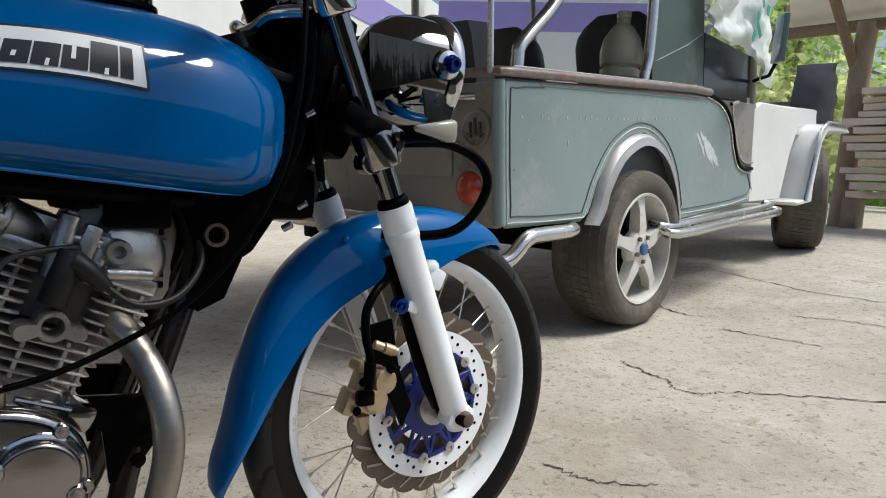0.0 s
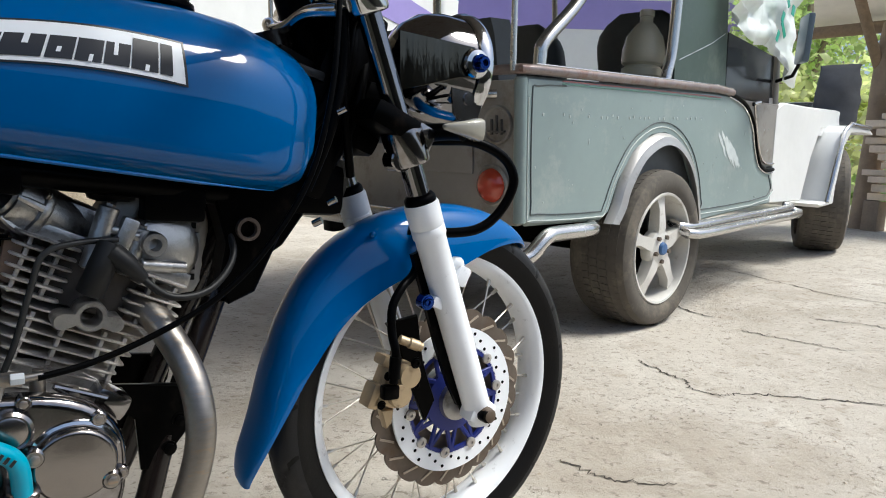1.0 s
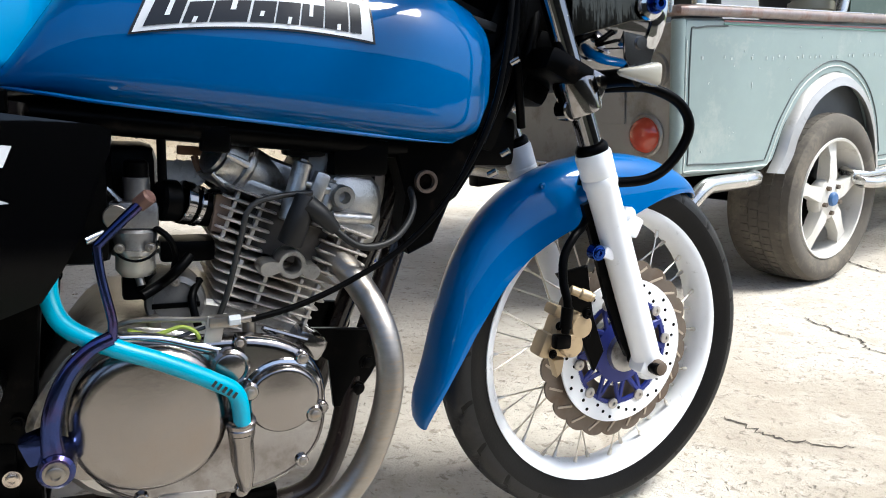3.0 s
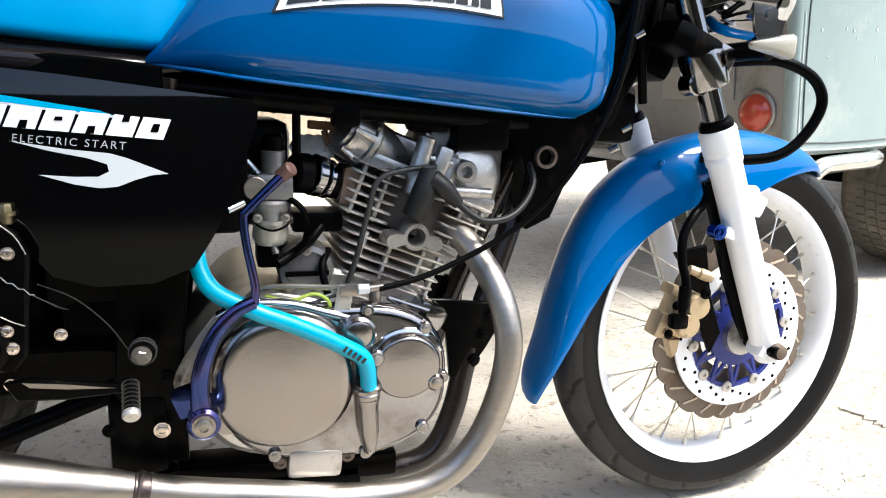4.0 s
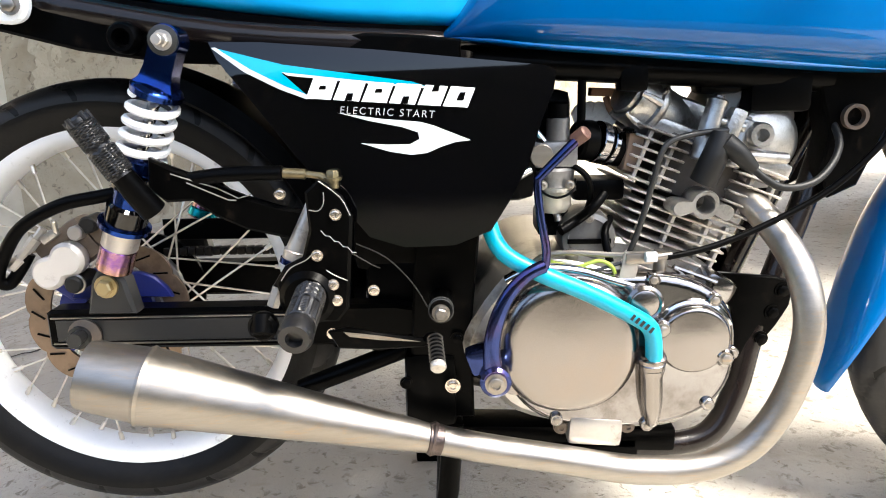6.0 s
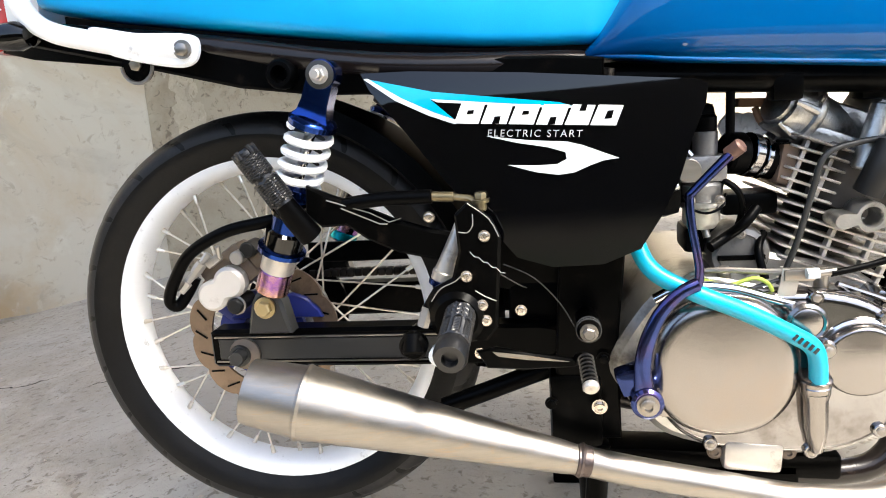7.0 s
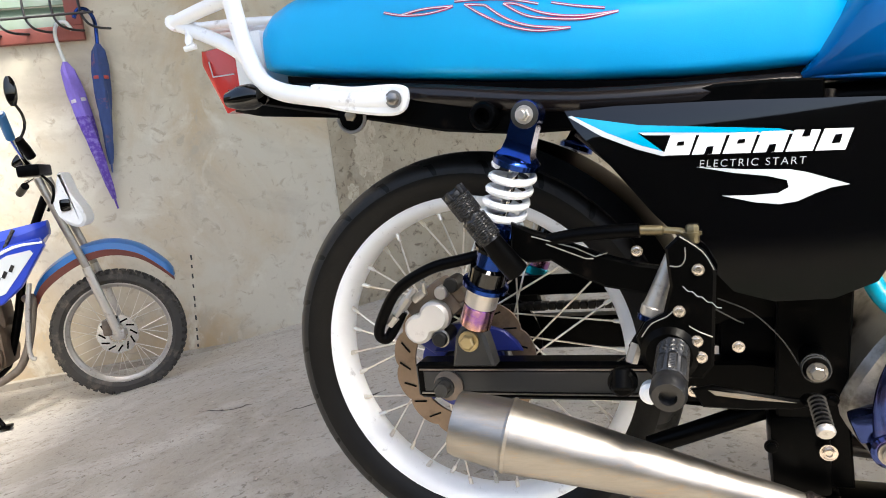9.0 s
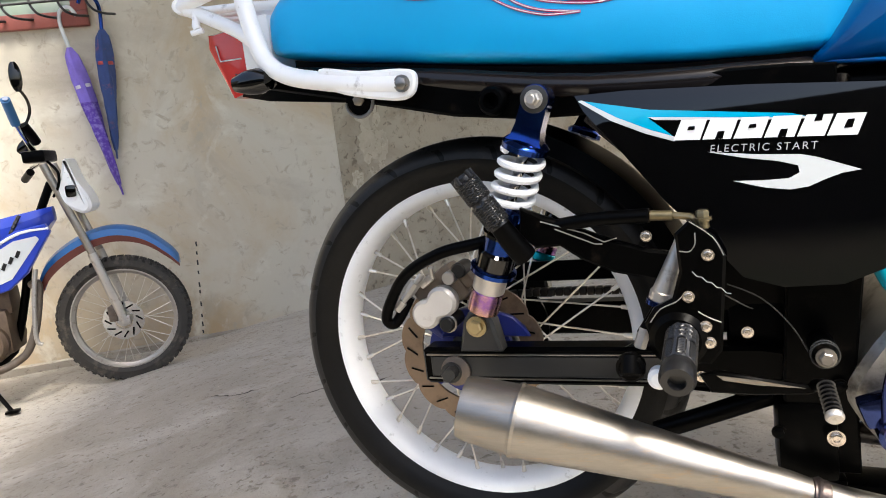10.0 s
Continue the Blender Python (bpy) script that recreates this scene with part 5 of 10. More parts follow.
# Barrel behind the fins, in a darker colour than theirs.
g = G()
g.lathe([(0.043, -0.02), (0.043, 0.10), (0.041, 0.105)], cyl_pt(0, 0, 0), CA, 32)
g.box(cyl_pt(-0.005, 0.115, 0.0), (0.10, 0.15, 0.075), 0.008, rot=(0, TILT_C, 0))
barrel = part("cylinder", g, mat("dark_cylinder", (0.10, 0.09, 0.08), 0.6, 0.5, var=0.3, scale=20, bump=0.3), engine, "cast finned cylinder")
STEP = 0.0117
for i in range(8):
    a = -0.012 + STEP * i
    part("cooling_fin", fin(a, -0.056 - 0.30 * max(a, 0), 0.052 + 0.32 * max(a, 0), 0.092), FIN, barrel)
for i in range(6):
    a = 0.0815 + STEP * i
    # the head's fins part round the plug well
    part("cooling_fin", fin(a, -0.086 - 0.10 * (a - 0.078), -0.026, 0.096), FIN, barrel)
    part("cooling_fin", fin(a, 0.034, 0.100 - 0.10 * (a - 0.078), 0.096), FIN, barrel)
for u, a, h in ((-0.045, 0.028, 0.075), (-0.012, 0.028, 0.075), (0.030, 0.028, 0.075), (0.052, 0.03, 0.07), (-0.075, 0.108, 0.06), (-0.045, 0.108, 0.06), (0.055, 0.108, 0.06), (0.082, 0.108, 0.055)):
    part("fin_rib", G().box(cyl_pt(u, a, -0.082), (0.0045, 0.012, h), 0.001, rot=(0, TILT_C, 0)), FIN, barrel)
# engine mount ear with a hole at the head's side
def ear_edge(a):
    """Outer edge of the ear: a ring with a rounded lobe on each side."""
    best = 0.0165
    for a0, d in ((radians(-172), 0.028), (radians(-22), 0.026)):
        q = abs((a - a0 + math.pi) % (2 * math.pi) - math.pi)
        if q < 1.2:
            if d * math.sin(q) < 0.0088:
                best = max(best, d * math.cos(q) + math.sqrt(0.0088 ** 2 - (d * math.sin(q)) ** 2))
            best = max(best, min(0.0062 / max(math.sin(q), 0.01), d))
    return best


g = G()
rows = []
for j in range(72):
    a = 2 * math.pi * j / 72
    e = ear_edge(a)
    rows.append([(0.707 + r * math.cos(a), y, 0.459 + r * math.sin(a)) for r, y in ((e, -0.09), (e, -0.122), (e - 0.0016, -0.125), (0.0112, -0.125), (0.0097, -0.122), (0.0097, -0.09))])
g.loft(rows, closed=True)
part("mount_ear", g, CAST, barrel, "bare aluminium mounting ear")
# cylinder head and rocker box
g = G()
g.box(cyl_pt(-0.048, 0.148, 0.0), (0.085, 0.15, 0.016), 0.005, rot=(0, TILT_C, 0))
g.box(cyl_pt(0.045, 0.146, 0.0), (0.10, 0.17, 0.020), 0.006, rot=(0, TILT_C, 0))
g.box(cyl_pt(-0.038, 0.166, 0.004), (0.060, 0.12, 0.044), 0.014, rot=(0, TILT_C, 0))
head = part("cylinder_head", g, CAST, engine, "silver cylinder head with rocker covers")
g = G()
RD = Vector((-0.80, -0.35, 0.48)).normalized()
RC = Vector((0.665, -0.044, 0.559))
g.lathe([(0.032, -0.05), (0.032, 0.006), (0.036, 0.007), (0.037, 0.009), (0.037, 0.014), (0.036, 0.016), (0.0315, 0.017), (0.0305, 0.020), (0.0305, 0.037), (0.0290, 0.040), (0.0255, 0.041), (0.0245, 0.0395), (0.0235, 0.0395), (0.022, 0.044), (0.014, 0.047), (0.001, 0.0475)], RC, RD, 36)
rk = part("rocker_cover", g, CAST, head, "domed silver rocker cover", sharp=35)
b = CX.cross(RD).normalized()
c2 = RD.cross(b)
for k in range(6):
    d = b * math.cos(k * math.pi / 3 + 0.3) + c2 * math.sin(k * math.pi / 3 + 0.3)
    part("cover_rib", G().tube([RC + RD * 0.016 + d * 0.0335, RC + RD * 0.030 + d * 0.0315, RC + RD * 0.041 + d * 0.027], [0.0048, 0.0042, 0.003], 8), CAST, rk)
    if k % 2:
        part("cover_bolt", G().bolt(RC + RD * 0.0155 + (b * math.cos(k * math.pi / 3 + 0.75) + c2 * math.sin(k * math.pi / 3 + 0.75)) * 0.0345, RD, 0.0042, hole=False), STEEL, rk)
part("stud_tower", G().cyl(cyl_pt(-0.012, 0.125, -0.086), cyl_pt(-0.018, 0.196, -0.082), 0.0115, seg=16, bev=0.002), CAST, head)
part("stud_nut", G().bolt(cyl_pt(-0.018, 0.195, -0.082), CA, 0.006, hole=False), STEEL, head)
part("stud_tower", G().cyl(cyl_pt(-0.018, 0.172, -0.086), cyl_pt(0.022, 0.176, -0.086), 0.006, seg=12, bev=0.001), CAST, head)
part("stud_tower", G().cyl(cyl_pt(0.026, 0.130, -0.082), cyl_pt(0.022, 0.186, -0.078), 0.0105, seg=16, bev=0.002), CAST, head)
part("stud_nut", G().bolt(cyl_pt(0.022, 0.185, -0.078), CA, 0.006, hole=False), STEEL, head)
part("head_cover", G().prism([(p.x, p.z) for p in (cyl_pt(-0.02, 0.155, 0), cyl_pt(0.015, 0.155, 0), cyl_pt(0.02, 0.215, 0), cyl_pt(-0.005, 0.232, 0))], -0.055, 0.05, 0.005), mat("pale_grey_casting", (0.40, 0.40, 0.39), 0.55, 0.3, var=0.1, scale=20, bump=0.2), head)
g = G()
g.lathe([(0.040, -0.05), (0.042, 0.03), (0.040, 0.04), (0.030, 0.046), (0.001, 0.048)], cyl_pt(0.052, 0.168, -0.030), Vector((0.25, -1, 0.05)), 30)
part("exhaust_rocker_cover", g, CAST, head, "round silver exhaust rocker cover")
g = G()
g.loft([[(0.774 + r * math.cos(2 * math.pi * j / 24), y, 0.532 + r * math.sin(2 * math.pi * j / 24)) for r, y in ((0.0140, -0.06), (0.0140, -0.098), (0.0128, -0.101), (0.0072, -0.101), (0.0065, -0.06))] for j in range(24)], closed=True)
part("head_boss", g, CAST, head)
part("boss_arm", G().cyl((0.760, -0.092, 0.509), (0.812, -0.080, 0.503), 0.0072, seg=12, bev=0.001), CAST, head)
part("boss_arm", G().box((0.742, -0.086, 0.535), (0.018, 0.02, 0.055), 0.005, rot=(0, TILT_C, 0)), CAST, head)
# spark plug cap and lead in the fins' gap
g = G()
g.tube([cyl_pt(-0.006, 0.104, -0.108), cyl_pt(-0.007, 0.134, -0.113), cyl_pt(-0.008, 0.160, -0.110)], [0.0150, 0.0145, 0.0120], 14, smooth=4)
g.tube([cyl_pt(-0.004, 0.152, -0.116), cyl_pt(0.014, 0.146, -0.120), cyl_pt(0.036, 0.136, -0.12)], [0.012, 0.011, 0.007], 12, smooth=4)
g.tube([cyl_pt(0.030, 0.138, -0.12), cyl_pt(0.070, 0.128, -0.125), cyl_pt(0.110, 0.150, -0.115), cyl_pt(0.128, 0.195, -0.09), cyl_pt(0.11, 0.235, -0.05)], 0.0042, 10, smooth=6)
part("spark_plug_cap", g, BOOT, engine, "black spark plug cap and lead")
g = G()
g.tube([cyl_pt(0.0, 0.166, -0.098), cyl_pt(-0.035, 0.150, -0.108), cyl_pt(-0.062, 0.128, -0.113), cyl_pt(-0.060, 0.09, -0.113), cyl_pt(-0.052, 0.03, -0.110), cyl_pt(-0.050, -0.03, -0.105)], 0.0034, 10, smooth=6)
part("oil_pipe", g, GREY_BAR, engine)

# carburettor, inlet and clamp
g = G()
g.cyl((0.545, -0.085, 0.470), (0.545, -0.085, 0.500), 0.021, 0.024, seg=20, bev=0.003)
g.box((0.545, -0.08, 0.515), (0.050, 0.045, 0.030), 0.006)
g.cyl((0.549, -0.085, 0.525), (0.549, -0.085, 0.556), 0.0135, seg=16, bev=0.002)
g.box((0.520, -0.09, 0.520), (0.022, 0.02, 0.02), 0.004)
carb = part("carburettor", g, CARB_GREY, bike, "dull grey carburettor")
g = G()
g.lathe([(0.017, 0), (0.020, 0.002), (0.0205, 0.018), (0.015, 0.026), (0.001, 0.028)], (0.545, -0.085, 0.474), (0, 0, -1), 20)
part("float_bowl", g, mat("pale_bowl_metal", (0.52, 0.49, 0.42), 0.4, 0.5, var=0.15, scale=30, dirt=(0.2, 0.16, 0.11), dirt_amt=0.25, dirt_scale=40), carb, "pale metal float bowl")
part("bowl_clip", G().tube([(0.523, -0.098, 0.487), (0.530, -0.108, 0.474), (0.546, -0.110, 0.468), (0.562, -0.108, 0.474), (0.568, -0.098, 0.487)], 0.0014, 6, smooth=4), FRAME_BLACK, carb)
part("bowl_flange", G().lathe([(0.018, 0), (0.0255, 0.001), (0.0255, 0.006), (0.018, 0.007)], (0.545, -0.085, 0.472), (0, 0, 1), 20), CAST, carb)
part("drain_screw", G().cyl((0.548, -0.092, 0.447), (0.550, -0.094, 0.438), 0.0045, seg=10), STEEL, carb)
part("carb_screw", G().bolt((0.530, -0.108, 0.482), (0, -1, 0), 0.004), STEEL, carb)
part("carb_screw", G().bolt((0.560, -0.108, 0.482), (0, -1, 0), 0.004), STEEL, carb)
part("throttle_drum", G().cyl((0.528, -0.105, 0.515), (0.528, -0.112, 0.515), 0.013, seg=16, bev=0.001), STEEL, carb)
part("idle_screw", G().cyl((0.516, -0.110, 0.500), (0.498, -0.118, 0.492), 0.005, seg=10, bev=0.001), CHROME, carb)
for k, (q0, q1) in enumerate((((0.520, -0.10, 0.545), (0.532, -0.10, 0.53)), ((0.515, -0.095, 0.535), (0.520, -0.10, 0.515)))):
    part("carb_spring", G().cyl(q0, q1, 0.0035, seg=8), CHROME, carb)
part("fuel_line", G().tube([(0.56, -0.095, 0.505), (0.578, -0.105, 0.492), (0.585, -0.10, 0.470), (0.58, -0.09, 0.440)], 0.0035, 8, smooth=5), PLASTIC, carb)
part("intake_flange", G().prism([(0.630, 0.540), (0.650, 0.532), (0.640, 0.488), (0.622, 0.494)], -0.085, -0.06, 0.003), mat("tan_heat_spacer", (0.16, 0.11, 0.08), 0.6, 0.2, var=0.25, scale=30), carb)
part("flange_bolt", G().bolt((0.628, -0.088, 0.5365), (0, 0, 1), 0.0065, hole=False), FRAME_BLACK, carb)
g = G()
g.cyl((0.549, -0.085, 0.552), (0.549, -0.085, 0.573), 0.0125, seg=16, bev=0.003)
g.cyl((0.570, -0.085, 0.530), (0.590, -0.078, 0.528), 0.023, seg=18, bev=0.003)
g.cyl((0.602, -0.07, 0.522), (0.632, -0.06, 0.515), 0.021, seg=18, bev=0.003)
g.tube([(0.548, -0.075, 0.60), (0.572, -0.075, 0.608), (0.60, -0.07, 0.606), (0.64, -0.05, 0.612)], 0.006, 10, smooth=4)
g.cyl((0.575, -0.085, 0.54), (0.575, -0.085, 0.60), 0.005, seg=10)
part("intake_rubber", g, PLASTIC, carb)
g = G()
g.cyl((0.592, -0.075, 0.527), (0.602, -0.071, 0.524), 0.0245, seg=20, bev=0.001)
g.cyl((0.607, -0.069, 0.522), (0.613, -0.067, 0.520), 0.0235, seg=20, bev=0.001)
part("hose_clamp", g, CASING, carb)
DULL = mat("dull_grey_casting", (0.17, 0.165, 0.16), 0.4, 0.7, var=0.2, scale=20, dirt=(0.05, 0.04, 0.035), dirt_amt=0.3, dirt_scale=20, bump=0.2)
g = G()
g.lathe([(0.030, -0.06), (0.0325, -0.052), (0.0325, -0.006), (0.030, 0), (0.024, 0.002), (0.0225, 0.0), (0.001, 0.0015)], (0.584, -0.100, 0.418), (0, -1, 0), 30)
sm = part("starter_motor", g, DULL, engine, "dull grey starter motor")
part("motor_screw", G().bolt((0.584, -0.102, 0.442), (0, -1, 0), 0.004), STEEL, sm)
part("motor_strap", G().box((0.584, -0.104, 0.416), (0.050, 0.004, 0.006), 0.001), FRAME_BLACK, sm)
g = G()
g.box((0.600, -0.05, 0.47), (0.06, 0.05, 0.025), 0.006)
g.box((0.555, -0.04, 0.43), (0.05, 0.06, 0.03), 0.006)
g.tube([(0.60, -0.10, 0.47), (0.585, -0.11, 0.455), (0.57, -0.10, 0.44), (0.55, -0.11, 0.43)], 0.006, 10, smooth=4)
g.tube([(0.61, -0.09, 0.44), (0.60, -0.11, 0.425), (0.605, -0.12, 0.395)], 0.0045, 10, smooth=4)
part("engine_clutter", g, PLASTIC, bike, "black hoses and connectors")
g = G()
g.tube([(0.505, -0.13, 0.385), (0.525, -0.14, 0.408), (0.555, -0.145, 0.413), (0.60, -0.15, 0.411), (0.64, -0.155, 0.412)], 0.0032, 8, smooth=5)
g.box((0.628, -0.152, 0.408), (0.03, 0.014, 0.012), 0.002)
g.box((0.620, -0.145, 0.392), (0.016, 0.008, 0.03), 0.002, rot=(0, 10, 0))
g.box((0.602, -0.147, 0.385), (0.03, 0.008, 0.012), 0.002, rot=(0, 12, 0))
g.cyl((0.642, -0.163, 0.411), (0.66, -0.163, 0.413), 0.0042, seg=10)
for x, z in ((0.658, 0.392), (0.520, 0.372), (0.56, 0.395), (0.69, 0.37)):
    part("case_bolt", G().lathe([(0.0075, -0.018), (0.0075, 0.012), (0.0055, 0.013), (0.0055, 0.018), (0.001, 0.018)], (x, -0.13, z), (0, 0, 1), 12), STEEL, engine)
part("clutch_arm", g, STEEL, engine, "clutch cable arm and fittings")
WIRE_Y = mat("yellow_green_wire", (0.30, 0.38, 0.05), 0.5, var=0.2)
part("wire", G().tube([(0.535, -0.14, 0.402), (0.560, -0.15, 0.398), (0.585, -0.152, 0.405), (0.600, -0.152, 0.398), (0.605, -0.15, 0.385)], 0.0022, 8, smooth=5), WIRE_Y, engine, "yellow-green wire")
part("wire", G().tube([(0.520, -0.13, 0.395), (0.545, -0.148, 0.388), (0.575, -0.15, 0.392), (0.61, -0.15, 0.402)], 0.002, 8, smooth=5), BLACK_INK, engine)
part("cable_nut", G().cyl((0.632, -0.1635, 0.411), (0.644, -0.1635, 0.4115), 0.0062, seg=6, bev=0.0006), PALE_DECAL, engine)
part("ear_plate", G().box((0.618, -0.155, 0.398), (0.018, 0.003, 0.032), 0.001, rot=(0, 10, 0)), SILVER, engine)
# kick starter in tempered blue steel
g = G()
g.tube([(0.557, -0.195, 0.545), (0.543, -0.197, 0.532), (0.516, -0.198, 0.505), (0.5125, -0.198, 0.498), (0.515, -0.198, 0.470), (0.5225, -0.196, 0.428), (0.521, -0.194, 0.410)], [0.0055, 0.005, 0.0044, 0.0042, 0.0042, 0.0044, 0.005], 12, smooth=4)
g.tube([(0.521, -0.196, 0.412), (0.503, -0.200, 0.404), (0.484, -0.202, 0.384), (0.471, -0.203, 0.355), (0.466, -0.203, 0.325), (0.468, -0.203, 0.298)], [0.0072, 0.007, 0.0075, 0.0085, 0.009, 0.011], 14, smooth=5, flat=0.7)
g.cyl((0.4695, -0.215, 0.292), (0.4695, -0.165, 0.292), 0.0165, seg=22, bev=0.003)
kick = part("kick_starter", g, KICK_BLUE, bike, "heat-blued kick starter lever")
part("kick_boss", G().box((0.456, -0.192, 0.312), (0.030, 0.024, 0.028), 0.005, rot=(0, -20, 0)), KICK_BLUE, kick)
part("kick_seal", G().lathe([(0.012, 0), (0.0215, 0.001), (0.0225, 0.006), (0.014, 0.008)], (0.494, -0.160, 0.279), (0, -1, 0), 20), POLISHED, kick)
part("kick_bolt", G().bolt((0.4695, -0.215, 0.292), (0, -1, 0), 0.0085), STEEL, kick)
part("kick_tip", G().cyl((0.548, -0.192, 0.537), (0.560, -0.20, 0.548), 0.0075, seg=14, bev=0.002), mat("worn_copper", (0.13, 0.07, 0.055), 0.5, 0.4, var=0.3, scale=60), kick)
# bash plate foot under the engine
g = G()
g.box((0.586, -0.150, 0.206), (0.062, 0.022, 0.034), 0.007, rot=(0, 4, 0))
foot = part("engine_foot", g, SILVER, engine, "pale aluminium engine foot")
for x in (0.548, 0.624):
    part("foot_bolt", G().bolt((x, -0.150, 0.209), (0, -1, 0), 0.0065), RUST_STEEL, foot)
g = G()
g.box((0.55, -0.10, 0.180), (0.28, 0.05, 0.03), 0.006, rot=(0, 2, 0))
g.box((0.585, -0.11, 0.165), (0.12, 0.03, 0.03), 0.004)
part("lower_rail", g, FRAME_BLACK, bike)

# exhaust --------------------------------------------------------------
g = G()
g.tube([(0.745, -0.045, 0.470), (0.770, -0.080, 0.456), (0.792, -0.118, 0.424), (0.806, -0.148, 0.388), (0.812, -0.165, 0.345), (0.8085, -0.17, 0.303), (0.796, -0.17, 0.255), (0.775, -0.17, 0.213), (0.745, -0.17, 0.183), (0.700, -0.17, 0.166), (0.63, -0.17, 0.1645), (0.54, -0.172, 0.181), (0.46, -0.175, 0.197), (0.40, -0.178, 0.212)], 0.0165, 22, smooth=6)
pipe = part("exhaust_pipe", g, STEEL, bike, "discoloured steel exhaust pipe")
g = G()
g.loft(ring([(0.0175, -0.004), (0.0195, 0.0), (0.0175, 0.004), (0.0160, 0.0)], 24), closed=True, m=Matrix.Translation((0.402, -0.178, 0.2115)) @ Vector((-0.97, 0, 0.22)).to_track_quat("Y", "Z").to_matrix().to_4x4())
g.cyl((0.412, -0.178, 0.2097), (0.396, -0.18, 0.2132), 0.0172, seg=20, bev=0.001)
part("exhaust_joint", g, mat("weld_brown", (0.10, 0.08, 0.075), 0.4, 0.9, var=0.4, scale=60, bump=0.3, bscale=200), pipe, "browned weld joint")
MA = Vector((0.398, -0.179, 0.2125))
MD = (Vector((0.040, -0.205, 0.3065)) - MA).normalized()
ML = (Vector((0.040, -0.205, 0.3065)) - MA).length
g = G()
g.lathe([(0.016, 0.0), (0.0185, 0.02), (0.026, 0.12), (0.0345, 0.22), (0.0415, ML - 0.068), (0.042, ML - 0.062), (0.0405, ML - 0.058), (0.0375, ML - 0.008), (0.0355, ML), (0.033, ML - 0.002), (0.032, ML - 0.06), (0.001, ML - 0.07)], MA, MD, 44)
muffler = part("muffler", g, STEEL, bike, "brushed steel megaphone muffler")
g = G()
g.lathe([(0.0418, ML - 0.0665), (0.0432, ML - 0.063), (0.0415, ML - 0.0595)], MA, MD, 44, cap=False)
part("weld_seam", g, STEEL, muffler)

# centre stand and lower frame ----------------------------------------
g = G()
g.tube([(0.425, -0.12, 0.20), (0.418, -0.13, 0.12), (0.40, -0.15, 0.02)], 0.013, 12)
g.tube([(0.425, 0.12, 0.20), (0.418, 0.13, 0.12), (0.40, 0.15, 0.02)], 0.013, 12)
g.cyl((0.425, -0.12, 0.20), (0.425, 0.12, 0.20), 0.012, seg=12)
g.cyl((0.412, -0.13, 0.10), (0.412, 0.13, 0.10), 0.010, seg=12)
for s in (-1, 1):
    g.box((0.40, s * 0.152, 0.012), (0.07, 0.03, 0.022), 0.005)
part("centre_stand", g, FRAME_BLACK, bike, "black steel centre stand on the concrete")
for y0, y1 in ((-0.135, -0.115), (0.115, 0.135)):
    part("frame_plate", G().prism([(0.388, 0.46), (0.46, 0.46), (0.448, 0.33), (0.45, 0.215), (0.39, 0.215), (0.378, 0.30)], y0, y1, 0.003), FRAME_BLACK, bike)
part("frame_strut", G().tube([(0.37, -0.09, 0.285), (0.30, -0.09, 0.258), (0.24, -0.09, 0.235)], 0.012, 10), FRAME_BLACK, bike)
part("stand_pivot", G().box((0.40, -0.10, 0.25), (0.06, 0.08, 0.09), 0.01), FRAME_BLACK, bike)
COPPER_BOLT = mat("pale_bolt_steel", (0.66, 0.58, 0.50), 0.25, 0.9, var=0.2)
studs("frame_bolt", [(0.425, -0.150, 0.262)], 0.0065, COPPER_BOLT, bike)
g = G()
g.lathe([(0.010, 0), (0.0125, 0.004), (0.0125, 0.05), (0.010, 0.056)], (0.414, -0.14, 0.364), (0, -1, 0), 18)
part("pivot_boss", g, FRAME_BLACK, bike)
for k in range(2):
    part("pivot_ring", G().lathe([(0.0105, 0), (0.0135, 0.001), (0.0135, 0.003), (0.0105, 0.004)], (0.414, -0.180 - 0.007 * k, 0.364), (0, -1, 0), 20), GREY_BAR, bike)
part("pivot_nut", G().bolt((0.414, -0.195, 0.364), (0, -1, 0), 0.0070, 0.010, hole=False), STEEL, bike, "bright pivot nut")
studs("frame_bolt", [(0.372, -0.14, 0.262), (0.431, -0.14, 0.315), (0.47, -0.12, 0.46)], 0.0055, FRAME_BLACK, bike, hole=False)
g = G()
g.prism([(0.300, 0.354), (0.320, 0.358), (0.350, 0.352), (0.395, 0.345), (0.410, 0.349), (0.412, 0.341), (0.396, 0.336), (0.350, 0.334), (0.310, 0.336)], -0.214, -0.222, 0.002)
g.tube([(0.402, -0.218, 0.344), (0.406, -0.232, 0.350), (0.408, -0.242, 0.352)], 0.006, 10)
pedal = part("brake_pedal", g, FRAME_BLACK, bike, "black brake pedal")
part("pedal_edge", G().prism([(0.316, 0.3545), (0.350, 0.3505), (0.393, 0.343), (0.352, 0.3455), (0.322, 0.3495)], -0.2225, -0.2235, 0), STEEL, pedal, "bright worn lever face")
P0, P1 = Vector((0.408, -0.238, 0.354)), Vector((0.411, -0.268, 0.337))
part("pedal_peg", G().cyl(P0, P1, 0.0066, seg=18, bev=0.001), PLASTIC, pedal)
for i in range(7):
    part("pedal_rib", G().lathe([(0.0066, 0), (0.0080, 0.001), (0.0066, 0.002)], P0.lerp(P1, (i + 0.4) / 7.4), P1 - P0, 18), KNURL, pedal)
part("pedal_end", G().lathe([(0.0076, 0), (0.0080, 0.002), (0.0080, 0.004), (0.0065, 0.006), (0.001, 0.0064)], P1, P1 - P0, 20), SILVER, pedal, "bright pedal end")

